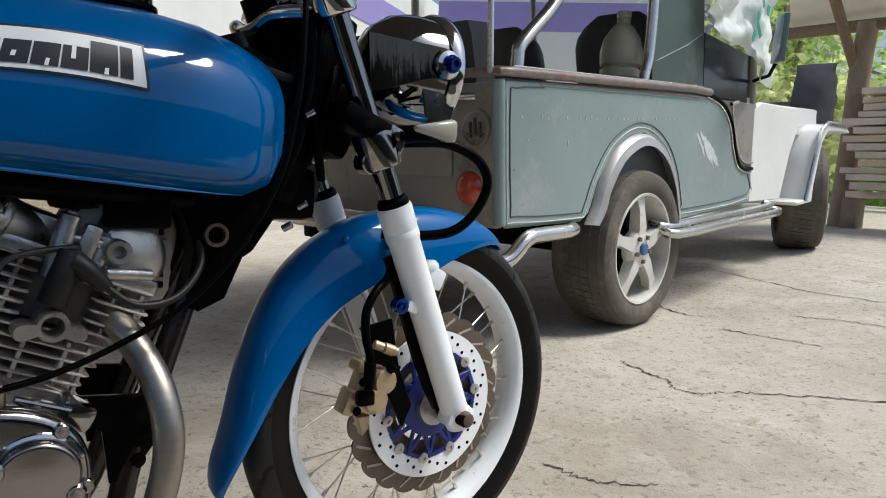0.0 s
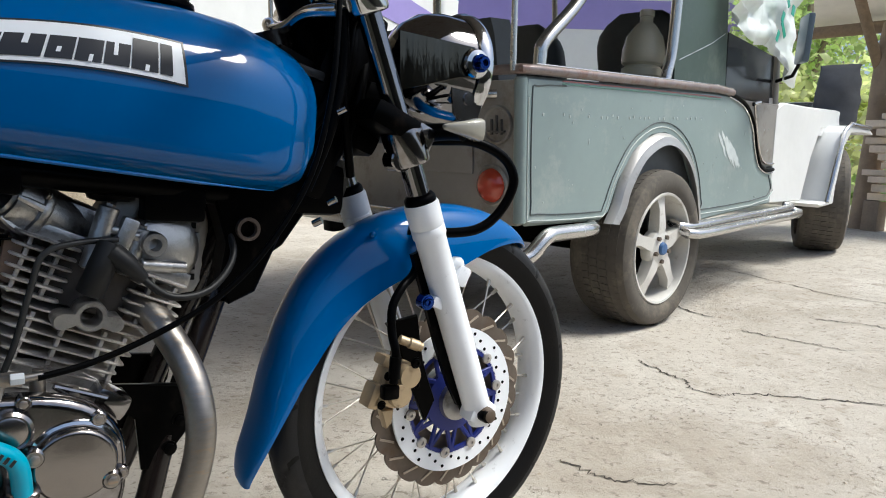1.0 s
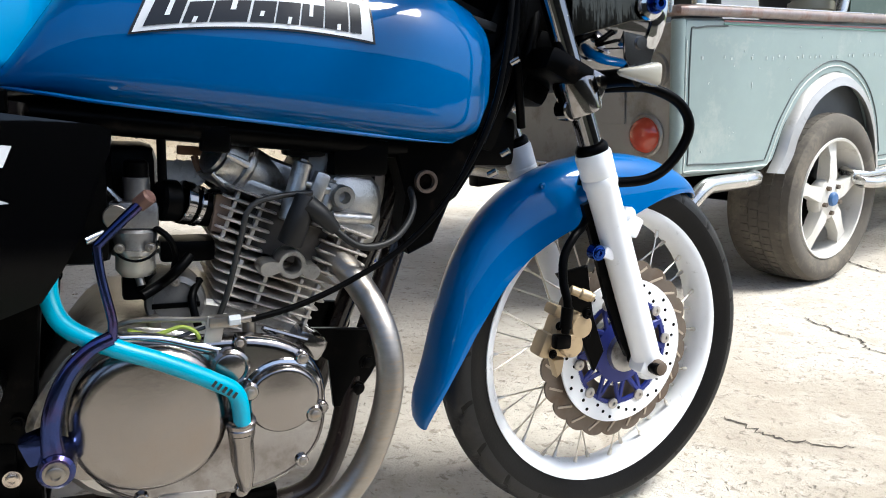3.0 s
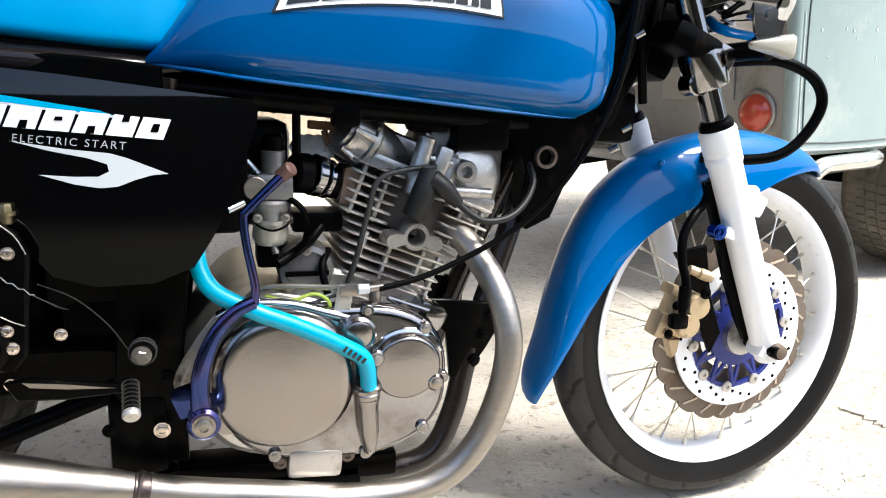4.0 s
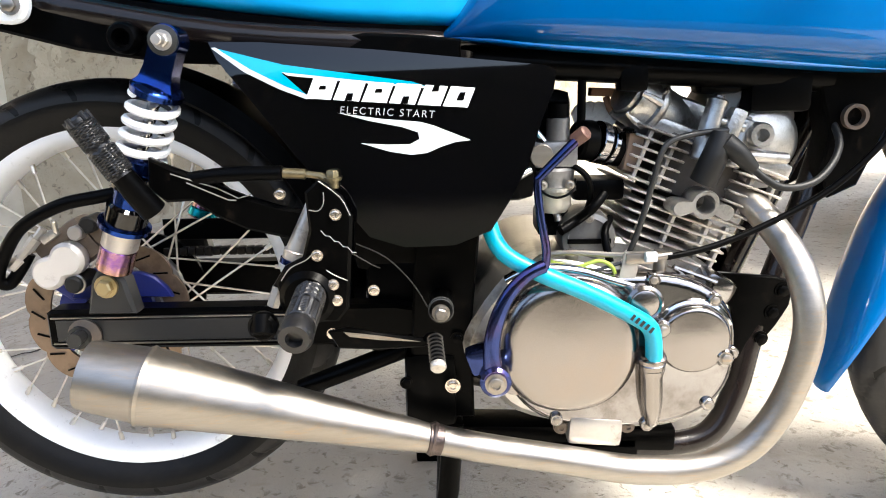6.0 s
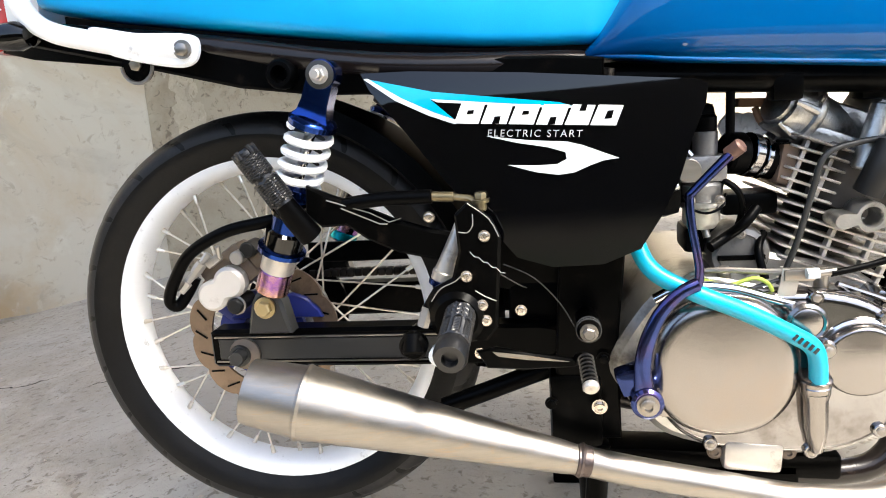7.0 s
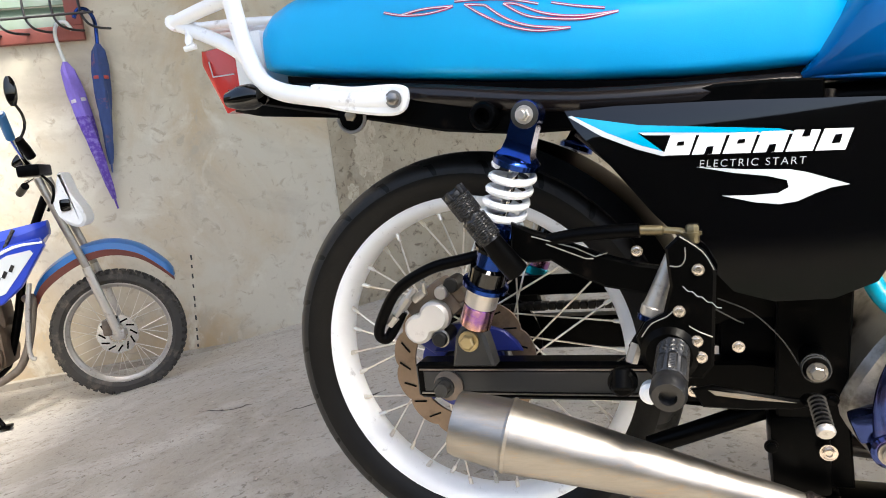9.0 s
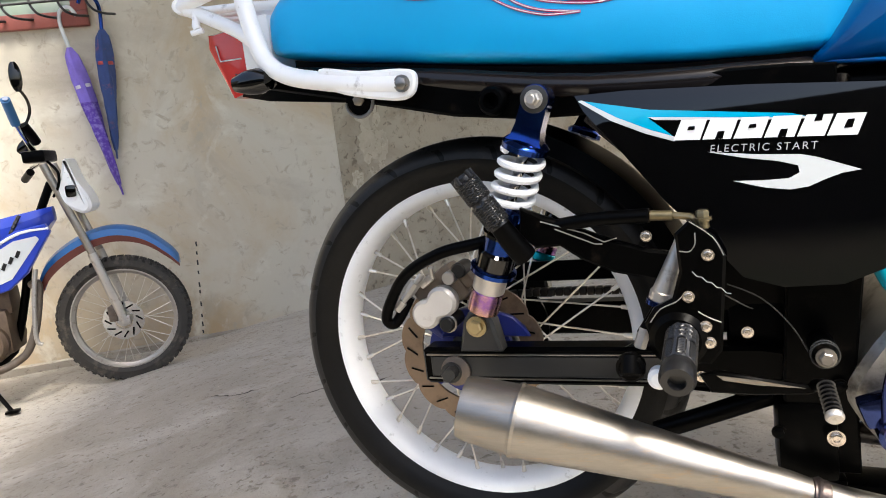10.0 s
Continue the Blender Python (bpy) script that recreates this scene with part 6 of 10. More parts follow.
g = G()
g.box((0.745, 0, 0.617), (0.36, 0.13, 0.030), 0.006, rot=(0, 5.5, 0))
part("ignition_coil", g, PLASTIC, bike)
for x, y, z, sz in ((0.735, -0.055, 0.592, (0.05, 0.04, 0.03)), (0.80, -0.06, 0.578, (0.07, 0.045, 0.045)), (0.655, -0.05, 0.602, (0.04, 0.03, 0.025))):
    part("under_tank_clip", G().box((x, y, z), sz, 0.008), PLASTIC, bike)
# printed plastic pouch tied behind the cylinder head
g = G()
rows = []
for i in range(15):
    f = i / 14
    z = 0.455 + 0.125 * f
    w = float(np.interp(f, [0, 0.15, 0.7, 0.9, 1], [0.030, 0.040, 0.042, 0.03, 0.022]))
    rows.append([(0.828 + 0.01 * f + w * math.cos(a) * (1 + 0.18 * noise.noise((math.cos(a) * 3, math.sin(a) * 3, f * 5))), 0.045 + 0.030 * math.sin(a) * (1 + 0.25 * noise.noise((math.cos(a) * 3, f * 7, 2))), z) for a in [2 * math.pi * k / 24 for k in range(24)]])
pouch = part("printed_pouch", G().loft(rows), mat("crumpled_white_film", (0.55, 0.53, 0.50), 0.35, var=0.15, scale=20, bump=0.4, bscale=60), bike, "crumpled white printed plastic pouch", sharp=70)
for k in range(3):
    for j in range(6):
        part("print_bar", G().box((0.812 + 0.017 * k, 0.0125 + 0.0015 * k, 0.476 + 0.0135 * j), (0.006, 0.002, 0.008), 0), BLACK_INK, pouch)
# taped wiring and a brown strap behind the carburettor, a connector by the head
random.seed(41)
rows = []
for i in range(9):
    f = i / 8
    rows.append([(0.598 + 0.03 * (f - 0.5) + 0.013 * math.cos(a) * (1 + 0.5 * noise.noise((math.cos(a) * 3, math.sin(a) * 3, f * 6))), -0.045 + 0.010 * math.sin(a), 0.556 + 0.010 * math.sin(a * 2) * noise.noise((f * 5, a, 1)) + 0.013 * math.sin(a)) for a in [2 * math.pi * k / 14 for k in range(14)]])
part("wiring_tape", G().loft(rows), mat("dirty_white_tape", (0.55, 0.50, 0.43), 0.6, var=0.25, scale=60, bump=0.5, bscale=120), bike, "crumpled dirty white wiring tape", sharp=25)
TAN = mat("tan_strap", (0.26, 0.14, 0.075), 0.7, var=0.25, scale=40, bump=0.2)
part("wiring_strap", G().box((0.624, -0.03, 0.580), (0.060, 0.02, 0.010), 0.002, rot=(0, 3, 0)), TAN, bike, "tan strap")
part("wiring_strap", G().tube([(0.612, -0.04, 0.575), (0.618, -0.046, 0.558), (0.632, -0.045, 0.548)], 0.0042, 8, smooth=4), TAN, bike)
conn = part("wire_connector", G().box((0.828, -0.02, 0.532), (0.030, 0.014, 0.013), 0.002), PALE_DECAL, bike, "pale wire connector with a green tab")
part("connector_tab", G().box((0.806, -0.021, 0.536), (0.013, 0.012, 0.010), 0.001), mat("green_tab", (0.02, 0.42, 0.20), 0.5), conn)
part("blue_tube", G().cyl((0.862, 0.06, 0.42), (0.852, 0.055, 0.51), 0.006, seg=10), mat("blue_plastic_tube", (0.01, 0.08, 0.45), 0.4), bike)

# side panel with its stripes -----------------------------------------
def panel_y(x, z):
    """The side panel's outer face, slightly domed, turned in at its top."""
    dz = max(0.0, (z - 0.598) / 0.045)
    return -0.207 + 0.016 * ((x - 0.38) / 0.17) ** 2 * (0.6 if x > 0.38 else 0.45) + 0.010 * dz ** 2


PANEL = [(0.196, 0.639), (0.247, 0.6375), (0.36, 0.628), (0.46, 0.617), (0.518, 0.611), (0.529, 0.606), (0.527, 0.588), (0.516, 0.560), (0.502, 0.515), (0.484, 0.48), (0.466, 0.452), (0.43, 0.438), (0.38, 0.437), (0.345, 0.448), (0.318, 0.482), (0.277, 0.528), (0.240, 0.578), (0.205, 0.622)]


def shell(outline, surf, depth, grid=0.014):
    """A sheet that follows surf, with a rim turned inwards."""
    bm = bmesh.new()
    bm.faces.new([bm.verts.new((x, 0, z)) for x, z in outline])
    xs, zs = [p[0] for p in outline], [p[1] for p in outline]
    for axis, lo, hi in ((0, min(xs), max(xs)), (2, min(zs), max(zs))):
        n = int((hi - lo) / grid)
        for i in range(1, n + 1):
            co, no = [0, 0, 0], [0, 0, 0]
            co[axis], no[axis] = lo + (hi - lo) * i / (n + 1), 1
            bmesh.ops.bisect_plane(bm, geom=bm.verts[:] + bm.edges[:] + bm.faces[:], plane_co=co, plane_no=no)
    rim = [e for e in bm.edges if e.is_boundary]
    for v in bm.verts:
        v.co.y = surf(v.co.x, v.co.z)
    ext = bmesh.ops.extrude_edge_only(bm, edges=rim)
    cx, cz = sum(xs) / len(xs), sum(zs) / len(zs)
    for v in [q for q in ext["geom"] if isinstance(q, bmesh.types.BMVert)]:
        v.co.y += depth
        v.co.x += (cx - v.co.x) * 0.03
        v.co.z += (cz - v.co.z) * 0.03
    bm.verts.index_update()
    g = G()
    g.add([v.co.copy() for v in bm.verts], [[v.index for v in f.verts] for f in bm.faces])
    bm.free()
    return g


side = part("side_panel", shell(PANEL, panel_y, 0.07), BLACK, bike, "glossy black side panel with cyan and white stripes", sharp=50)
part("side_panel", shell(PANEL, lambda x, z: -panel_y(x, z), -0.07), BLACK, bike, "glossy black side panel", sharp=50)
part("panel_stripe", decal(G(), [(0.205, 0.6325), (0.270, 0.6160), (0.392, 0.5980), (0.405, 0.5935), (0.385, 0.5945), (0.268, 0.6085), (0.290, 0.5885), (0.270, 0.5960), (0.238, 0.6120)], panel_y, 0.0016), CYAN_DECAL, side, "cyan stripe")
g = G()
decal(g, [(0.204, 0.6335), (0.238, 0.6125), (0.270, 0.5965), (0.294, 0.5870), (0.291, 0.5835), (0.265, 0.5935), (0.232, 0.6100), (0.200, 0.6330)], panel_y, 0.0024)
decal(g, [(0.268, 0.6092), (0.385, 0.5950), (0.406, 0.5938), (0.404, 0.5918), (0.384, 0.5932), (0.274, 0.6058)], panel_y, 0.0024)
# the swoosh below the lettering
decal(g, [(0.319, 0.5705), (0.362, 0.5640), (0.398, 0.5605), (0.412, 0.5565), (0.447, 0.5420), (0.432, 0.5405), (0.419, 0.5365), (0.404, 0.5305), (0.389, 0.5290), (0.368, 0.5325), (0.340, 0.5412), (0.366, 0.5395), (0.388, 0.5395), (0.397, 0.5440), (0.396, 0.5505), (0.380, 0.5560), (0.350, 0.5620)], panel_y, 0.0016)
part("panel_stripe", g, PALE_DECAL, side, "pale grey stripes")
# six slanted block shapes in place of the model's name
x = 0.290
for i, w in enumerate((0.026, 0.027, 0.026, 0.027, 0.024, 0.026)):
    z = 0.5845 - (x - 0.29) * 0.075
    part("panel_block", decal(G(), [(x, z), (x + w * 0.92, z - w * 0.07), (x + w * 0.92 + 0.0075, z + 0.0165), (x + 0.0085, z + 0.0185)], panel_y, 0.003), WHITE_INK, side)
    q = 0.42 if i % 2 else 0.36
    lo, hi = ((0.008, 0.0115), (-0.001, 0.006), (0.008, 0.0115), (-0.001, 0.006), (0.012, 0.0185), (0.005, 0.0125))[i]
    part("panel_slot", decal(G(), [(x + w * q + lo * 0.45, z + lo), (x + w * (q + 0.26) + lo * 0.45, z + lo), (x + w * (q + 0.22) + hi * 0.45, z + hi), (x + w * q + hi * 0.45, z + hi)], panel_y, 0.0038), BLACK, side)
    x += w
tx = bpy.data.curves.new("panel_text", "FONT")
tx.body, tx.size, tx.space_character = "ELECTRIC START", 0.0098, 1.28
tmp = new("panel_text", tx)
bpy.context.view_layer.update()
tme = bpy.data.meshes.new_from_object(tmp.evaluated_get(bpy.context.evaluated_depsgraph_get()))
bpy.data.objects.remove(tmp)
tw = max(v.co.x for v in tme.vertices)
g = G()
tv = []
for v in tme.vertices:
    px = 0.3215 + v.co.x * 0.0905 / tw + v.co.y * 0.15
    pz = 0.5700 - (px - 0.3215) * 0.066 + v.co.y
    tv.append((px, panel_y(px, pz) - 0.0034, pz))
g.add(tv, [list(p.vertices) for p in tme.polygons])
part("panel_text", g, mat("dim_grey_ink", (0.34, 0.35, 0.37), 0.4, var=0.1), side)
# seat -----------------------------------------------------------------
SX = [-0.208, -0.202, -0.19, -0.165, -0.10, 0.0, 0.10, 0.20, 0.30, 0.38, 0.43, 0.460, 0.475]
SB = [0.752, 0.742, 0.738, 0.733, 0.720, 0.703, 0.687, 0.672, 0.661, 0.655, 0.654, 0.662, 0.690]
ST = [0.790, 0.815, 0.828, 0.838, 0.842, 0.838, 0.815, 0.782, 0.768, 0.772, 0.775, 0.772, 0.760]
SW = [0.106, 0.114, 0.118, 0.121, 0.124, 0.126, 0.128, 0.128, 0.122, 0.115, 0.108, 0.095, 0.075]


def seat_sec(x):
    return [float(np.interp(x, SX, q)) for q in (SB, ST, SW)]


def seat_y(x, z):
    b, t, w = seat_sec(x)
    mid = b + 0.35 * (t - b)
    u, p = ((z - mid) / (t - mid), 3.2) if z > mid else ((mid - z) / (mid - b), 8.0)
    u = min(abs(u), 0.999)
    return -w * (1 - u ** p) ** (1 / p)


rings = []
for x in [float(v) for v in np.interp(np.linspace(0, 1, 60), np.linspace(0, 1, len(SX)), SX)]:
    b, t, w = seat_sec(x)
    mid = b + 0.35 * (t - b)
    r = []
    for j in range(44):
        a = 2 * math.pi * j / 44
        c, s = math.cos(a), math.sin(a)
        p, hh = (3.2, t - mid) if s > 0 else (8.0, mid - b)
        wr = 1 + 0.006 * noise.noise((x * 22, a * 3, 1.0)) + 0.010 * math.exp(-((x + 0.165) / 0.006) ** 2) * math.sin(a * 6)
        r.append((x, math.copysign(abs(c) ** (2 / p), c) * w * wr, mid + math.copysign(abs(s) ** (2 / p), s) * hh))
    rings.append(r)
seat = part("seat", G().loft(rings), CYAN_SEAT, bike, "bright cyan vinyl seat with red flame stitching", sharp=60)
FLAME = [[(0.081, 0.775), (0.101, 0.760), (0.127, 0.744), (0.157, 0.733), (0.179, 0.730), (0.199, 0.729)], [(0.105, 0.770), (0.128, 0.751), (0.150, 0.740), (0.172, 0.734), (0.199, 0.729)], [(0.081, 0.775), (0.092, 0.773), (0.105, 0.770)],
         [(0.126, 0.768), (0.150, 0.751), (0.179, 0.742), (0.215, 0.736), (0.250, 0.738)], [(0.143, 0.764), (0.172, 0.749), (0.208, 0.740), (0.250, 0.738)], [(0.126, 0.768), (0.135, 0.767), (0.143, 0.764)],
         [(-0.02, 0.784), (0.002, 0.777), (0.032, 0.773), (0.057, 0.774), (0.067, 0.776)], [(0.002, 0.777), (0.030, 0.779), (0.067, 0.776)], [(0.179, 0.760), (0.208, 0.751), (0.236, 0.744)], [(0.069, 0.781), (0.105, 0.777), (0.135, 0.771), (0.165, 0.761)]]
for k, pts in enumerate(FLAME):
    c = spline([(x, 0, z) for x, z in pts], 7)
    for off, w, mt in ((0.0, 0.0015, RED_LINE), (0.0008, 0.0008, WHITE_INK)):
        g = G()
        ring_pts = []
        for p in c:
            zt = min(p.z, seat_sec(p.x)[1] - 0.001)
            ring_pts.append(Vector((p.x, seat_y(p.x, zt) - 0.0006 - off, zt)))
        g.tube(ring_pts, w, 6)
        part("stitching", g, mt, seat)
part("seat_base", G().loft([[(x, s * w, z) for s, z in ((-1, seat_sec(x)[0] - 0.001), (1, seat_sec(x)[0] - 0.001), (1, seat_sec(x)[0] - 0.014), (-1, seat_sec(x)[0] - 0.014))] for x, w in ((-0.19, 0.085), (-0.1, 0.10), (0.1, 0.112), (0.3, 0.112), (0.44, 0.09))]), PLASTIC, bike)

# tail: frame rails, fender, rack, lamp --------------------------------
g = G()
g.prism([(-0.26, 0.728), (-0.10, 0.708), (0.05, 0.682), (0.22, 0.655), (0.40, 0.645), (0.44, 0.640), (0.44, 0.618), (0.21, 0.618), (0.13, 0.622), (0.04, 0.636), (-0.10, 0.673), (-0.24, 0.708)], -0.128, -0.118, 0.003)
g.prism([(-0.26, 0.728), (-0.10, 0.708), (0.05, 0.682), (0.22, 0.655), (0.40, 0.645), (0.44, 0.640), (0.44, 0.618), (0.21, 0.618), (0.13, 0.622), (0.04, 0.636), (-0.10, 0.673), (-0.24, 0.708)], 0.118, 0.128, 0.003)
part("tail_rail", g, FRAME_BLACK, bike, "black tail frame rails")
g = G()
for r0, r1 in ((0.0165, 0.0075),):
    g.loft([[(0.0935 + r * math.cos(2 * math.pi * j / 24), y, 0.6475 + r * math.sin(2 * math.pi * j / 24)) for r, y in ((r0, -0.12), (r0, -0.142), (r0 - 0.003, -0.146), (r1 + 0.002, -0.146), (r1, -0.14), (r1, -0.12))] for j in range(24)], closed=True)
part("rail_boss", g, PLASTIC, bike)
for s in (-1, 1):
    hk = part("luggage_hook", G().lathe([(0.010, 0), (0.0195, 0.001), (0.0195, 0.004), (0.010, 0.005)], (-0.078, s * 0.128, 0.6685), (0, s, 0), 20), FRAME_BLACK, bike, "round tab with a steel bolt")
    part("hook_rim", G().tube([(-0.078 + 0.0185 * math.cos(t), s * 0.133, 0.6685 + 0.0185 * math.sin(t)) for t in [math.pi + math.pi * k / 12 for k in range(13)]], 0.0022, 6), STEEL, hk)
    part("hook_bolt", G().bolt((-0.078, s * 0.131, 0.6705), (0, s, 0), 0.0075, hole=False), STEEL, hk)
g = G()
g.loft([[(x, -w, z), (x, w, z), (x, w, z - h), (x, -w, z - h)] for x, w, z, h in ((-0.30, 0.06, 0.724, 0.02), (-0.24, 0.085, 0.720, 0.03), (-0.1, 0.1, 0.70, 0.03), (0.1, 0.1, 0.665, 0.025), (0.3, 0.1, 0.65, 0.03))])
part("tail_tray", g, PLASTIC, bike)
# hugger and inner black parts between wheel and engine
g = G()
prof = []
for p in np.linspace(-10, 72, 22):
    c, s = math.cos(radians(p)), math.sin(radians(p))
    prof.append([(REAR.x + (R + 0.012) * c, y, REAR.z + (R + 0.012) * s) for R, y in ((0.268, -0.068), (0.290, -0.064), (0.297, 0.0), (0.290, 0.064), (0.268, 0.068), (0.264, 0.062), (0.283, 0.056), (0.289, 0), (0.283, -0.056), (0.264, -0.062))])
g.loft(prof)
part("inner_mudguard", g, PLASTIC, bike)
g = G()
g.box((0.375, 0.0, 0.50), (0.13, 0.20, 0.24), 0.02)
g.box((0.37, 0.0, 0.34), (0.09, 0.20, 0.12), 0.015)
part("battery_box", g, PLASTIC, bike, "black battery box behind the side panel")

# rack in white tube ---------------------------------------------------
g = G()
for s in (-1, 1):
    y = s * 0.150
    g.tube([(-0.006, y, 0.680), (-0.055, y, 0.686), (-0.115, y, 0.698), (-0.165, y * 0.99, 0.712), (-0.193, y * 0.98, 0.733), (-0.208, y * 0.96, 0.770), (-0.219, y * 0.93, 0.815), (-0.226, y * 0.90, 0.86), (-0.220, y * 0.86, 0.895)], [0.0125, 0.012, 0.0115, 0.0115, 0.0115, 0.0115, 0.0115, 0.0115, 0.0115], 14, smooth=6)
    g.prism([(p.x, p.z) for p in spline([(-0.115, 0, 0.712), (-0.06, 0, 0.702), (0.0, 0, 0.696), (0.010, 0, 0.682), (0.0, 0, 0.6645), (-0.03, 0, 0.664), (-0.10, 0, 0.684)], 5, True)], y - s * 0.004, y + s * 0.008, 0.003)
    g.tube([(-0.205, y * 0.97, 0.757), (-0.25, y * 0.8, 0.783), (-0.31, y * 0.66, 0.812), (-0.345, y * 0.62, 0.829)], 0.0095, 12, smooth=4)
    g.tube([(-0.222, y * 0.92, 0.838), (-0.29, y * 0.75, 0.838), (-0.355, y * 0.62, 0.834)], 0.0095, 12, smooth=4)
g.tube([(-0.352, -0.10, 0.834), (-0.366, -0.07, 0.835), (-0.37, 0.0, 0.836), (-0.366, 0.07, 0.835), (-0.352, 0.10, 0.834)], 0.010, 12, smooth=5)
g.tube([(-0.22, -0.129, 0.895), (-0.215, -0.08, 0.915), (-0.214, 0, 0.92), (-0.215, 0.08, 0.915), (-0.22, 0.129, 0.895)], 0.0115, 14, smooth=5)
rack = part("rear_rack", g, WHITE, bike, "white painted tube rack and grab rail")
for y in (-0.055, -0.02, 0.02, 0.055):
    part("rack_bar", G().tube([(-0.362, y, 0.833), (-0.28, y, 0.826), (-0.215, y, 0.818)], 0.006, 10, smooth=3), WHITE, rack)
g = G()
g.tube([(-0.325, -0.10, 0.818), (-0.326, -0.104, 0.803), (-0.322, -0.106, 0.796)], 0.0055, 10)
g.tube([(-0.331, -0.109, 0.793), (-0.315, -0.104, 0.795)], 0.004, 8)
part("rack_hook", g, WHITE, rack)
part("rack_bolt", G().bolt((-0.006, -0.160, 0.680), (0, -1, 0), 0.0075, hole=False), STEEL, rack)
# tail lamp
g = G()
g.loft([[(-0.276, y, 0.712), (-0.290, y, 0.797), (-0.348 + e, y, 0.797 - e * 0.2), (-0.350 + e, y, 0.777), (-0.318 + e * 0.5, y, 0.704)] for y, e in ((-0.062, 0.014), (-0.058, 0.004), (-0.04, -0.002), (0, -0.004), (0.04, -0.002), (0.058, 0.004), (0.062, 0.014))])
tail = part("tail_lamp", g, RED_LENS, bike, "red wedge-shaped tail lamp lens")
g = G()
g.tube([(-0.330, -0.0635, 0.779), (-0.326, -0.0640, 0.757), (-0.290, -0.0640, 0.756)], 0.0010, 6)
part("lens_seam", g, PALE_DECAL, tail)
g = G()
g.box((-0.262, 0, 0.765), (0.05, 0.13, 0.09), 0.01)
g.box((-0.235, -0.03, 0.793), (0.035, 0.05, 0.015), 0.004)
part("lamp_housing", g, WHITE, tail)
for s in (-1, 1):
    g = G()
    g.tube([(-0.175, s * 0.10, 0.706), (-0.205, s * 0.125, 0.709), (-0.222, s * 0.14, 0.711)], 0.009, 10, smooth=3)
    g.lathe([(0.001, -0.028), (0.010, -0.025), (0.0155, -0.006), (0.0165, 0.012), (0.012, 0.026), (0.001, 0.030)], (-0.217, s * 0.150, 0.7110), (1, 0, -0.02), 18)
    part("rear_turn_signal", g, BLACK, bike, "black rear turn signal")

# swingarm, axle -------------------------------------------------------
for s in (-1, 1):
    g = G()
    g.prism([(-0.036, 0.350), (0.36, 0.350), (0.385, 0.345), (0.385, 0.315), (0.36, 0.302), (-0.036, 0.302), (-0.042, 0.306), (-0.042, 0.346)], s * 0.090, s * 0.122, 0.004)
    arm = part("swingarm", g, FRAME_BLACK, bike, "box-section swingarm with grey inlay")
    g = G()
    g.prism([(-0.030, 0.339), (0.26, 0.339), (0.26, 0.313), (-0.030, 0.313)], s * 0.1215, s * 0.1245, 0.001)
    part("arm_inlay", g, GREY_BAR, arm)
    g = G()
    g.box((0.115, s * 0.123, 0.3415), (0.30, 0.004, 0.0016), 0)
    g.box((0.115, s * 0.123, 0.3105), (0.30, 0.004, 0.0016), 0)
    part("arm_edge", g, STEEL, arm)
g = G()
g.cyl((0.003, -0.15, 0.3235), (0.003, 0.15, 0.3235), 0.008, seg=14)
part("axle_washer", G().lathe([(0.012, 0), (0.0195, 0.001), (0.0195, 0.004), (0.012, 0.006)], (0.004, -0.1245, 0.3215), (0, -1, 0), 22), RUST_STEEL, bike)
g.bolt((0.0, -0.130, 0.321), (0, -1, 0), 0.0098, 0.018, hole=False)
part("rear_axle", g, GREY_BAR, bike, "steel axle nut and washer")
# brake disc and its blue hub plate
part("brake_disc", wave_disc(0.101, 0.070, -0.066, 0.004, 12, 0.006, M_REAR), BROWN_DISC, rear_wheel, "browned wave-edged brake disc")
for i in range(20):
    a = 2 * math.pi * i / 20
    c = Vector((0.085 * math.cos(a), -0.0688, 0.085 * math.sin(a)))
    part("disc_slot", G().box(c, (0.018, 0.0012, 0.0022), 0.0, m=M_REAR @ Matrix.Translation(c) @ Matrix.Rotation(-a + 0.6, 4, "Y") @ Matrix.Translation(-c)), FRAME_BLACK, rear_wheel)
g = G()
g.loft(ring([(0.028, -0.074), (0.058, -0.070), (0.058, -0.062), (0.028, -0.060)], 40), closed=True, m=M_REAR)
for i in range(5):
    a = 2 * math.pi * i / 5
    g.tube([(0.04 * math.cos(a), -0.07, 0.04 * math.sin(a)), (0.066 * math.cos(a), -0.069, 0.066 * math.sin(a))], 0.009, 8, flat=0.5, m=M_REAR)
part("disc_carrier", g, ROYAL, rear_wheel, "blue disc carrier")
g = G()
g.prism([(-0.03, 0.352), (0.02, 0.352), (0.06, 0.352), (0.092, 0.352), (0.086, 0.364), (0.072, 0.378), (0.055, 0.384), (0.02, 0.380), (-0.02, 0.372)], -0.083, -0.074, 0.002)
part("caliper_plate", g, ROYAL, bike, "blue caliper plate")
# rear caliper: two piston housings in one pale face, a browned body behind
CAL = [(-0.0275, 0.3955, 0.0190), (-0.0045, 0.4110, 0.0200)]
cal_ax = (Vector((CAL[1][0], CAL[1][1])) - Vector((CAL[0][0], CAL[0][1]))).normalized()
face = []
for k, (cx, cz, r) in enumerate(CAL):
    a0 = math.atan2(cal_ax.y, cal_ax.x) + (math.pi if k == 0 else 0)
    face += [(cx + r * math.cos(a0 + a), cz + r * math.sin(a0 + a)) for a in np.linspace(-2.25, 2.25, 22)]
rc = part("rear_caliper", G().prism(face, -0.131, -0.112, 0.004), PALE_SILVER, bike, "pale silver two-piston rear caliper")
g = G()
g.box((-0.010, -0.098, 0.420), (0.066, 0.034, 0.050), 0.008, rot=(0, -34, 0))
g.box((0.016, -0.094, 0.436), (0.030, 0.034, 0.034), 0.007, rot=(0, -34, 0))
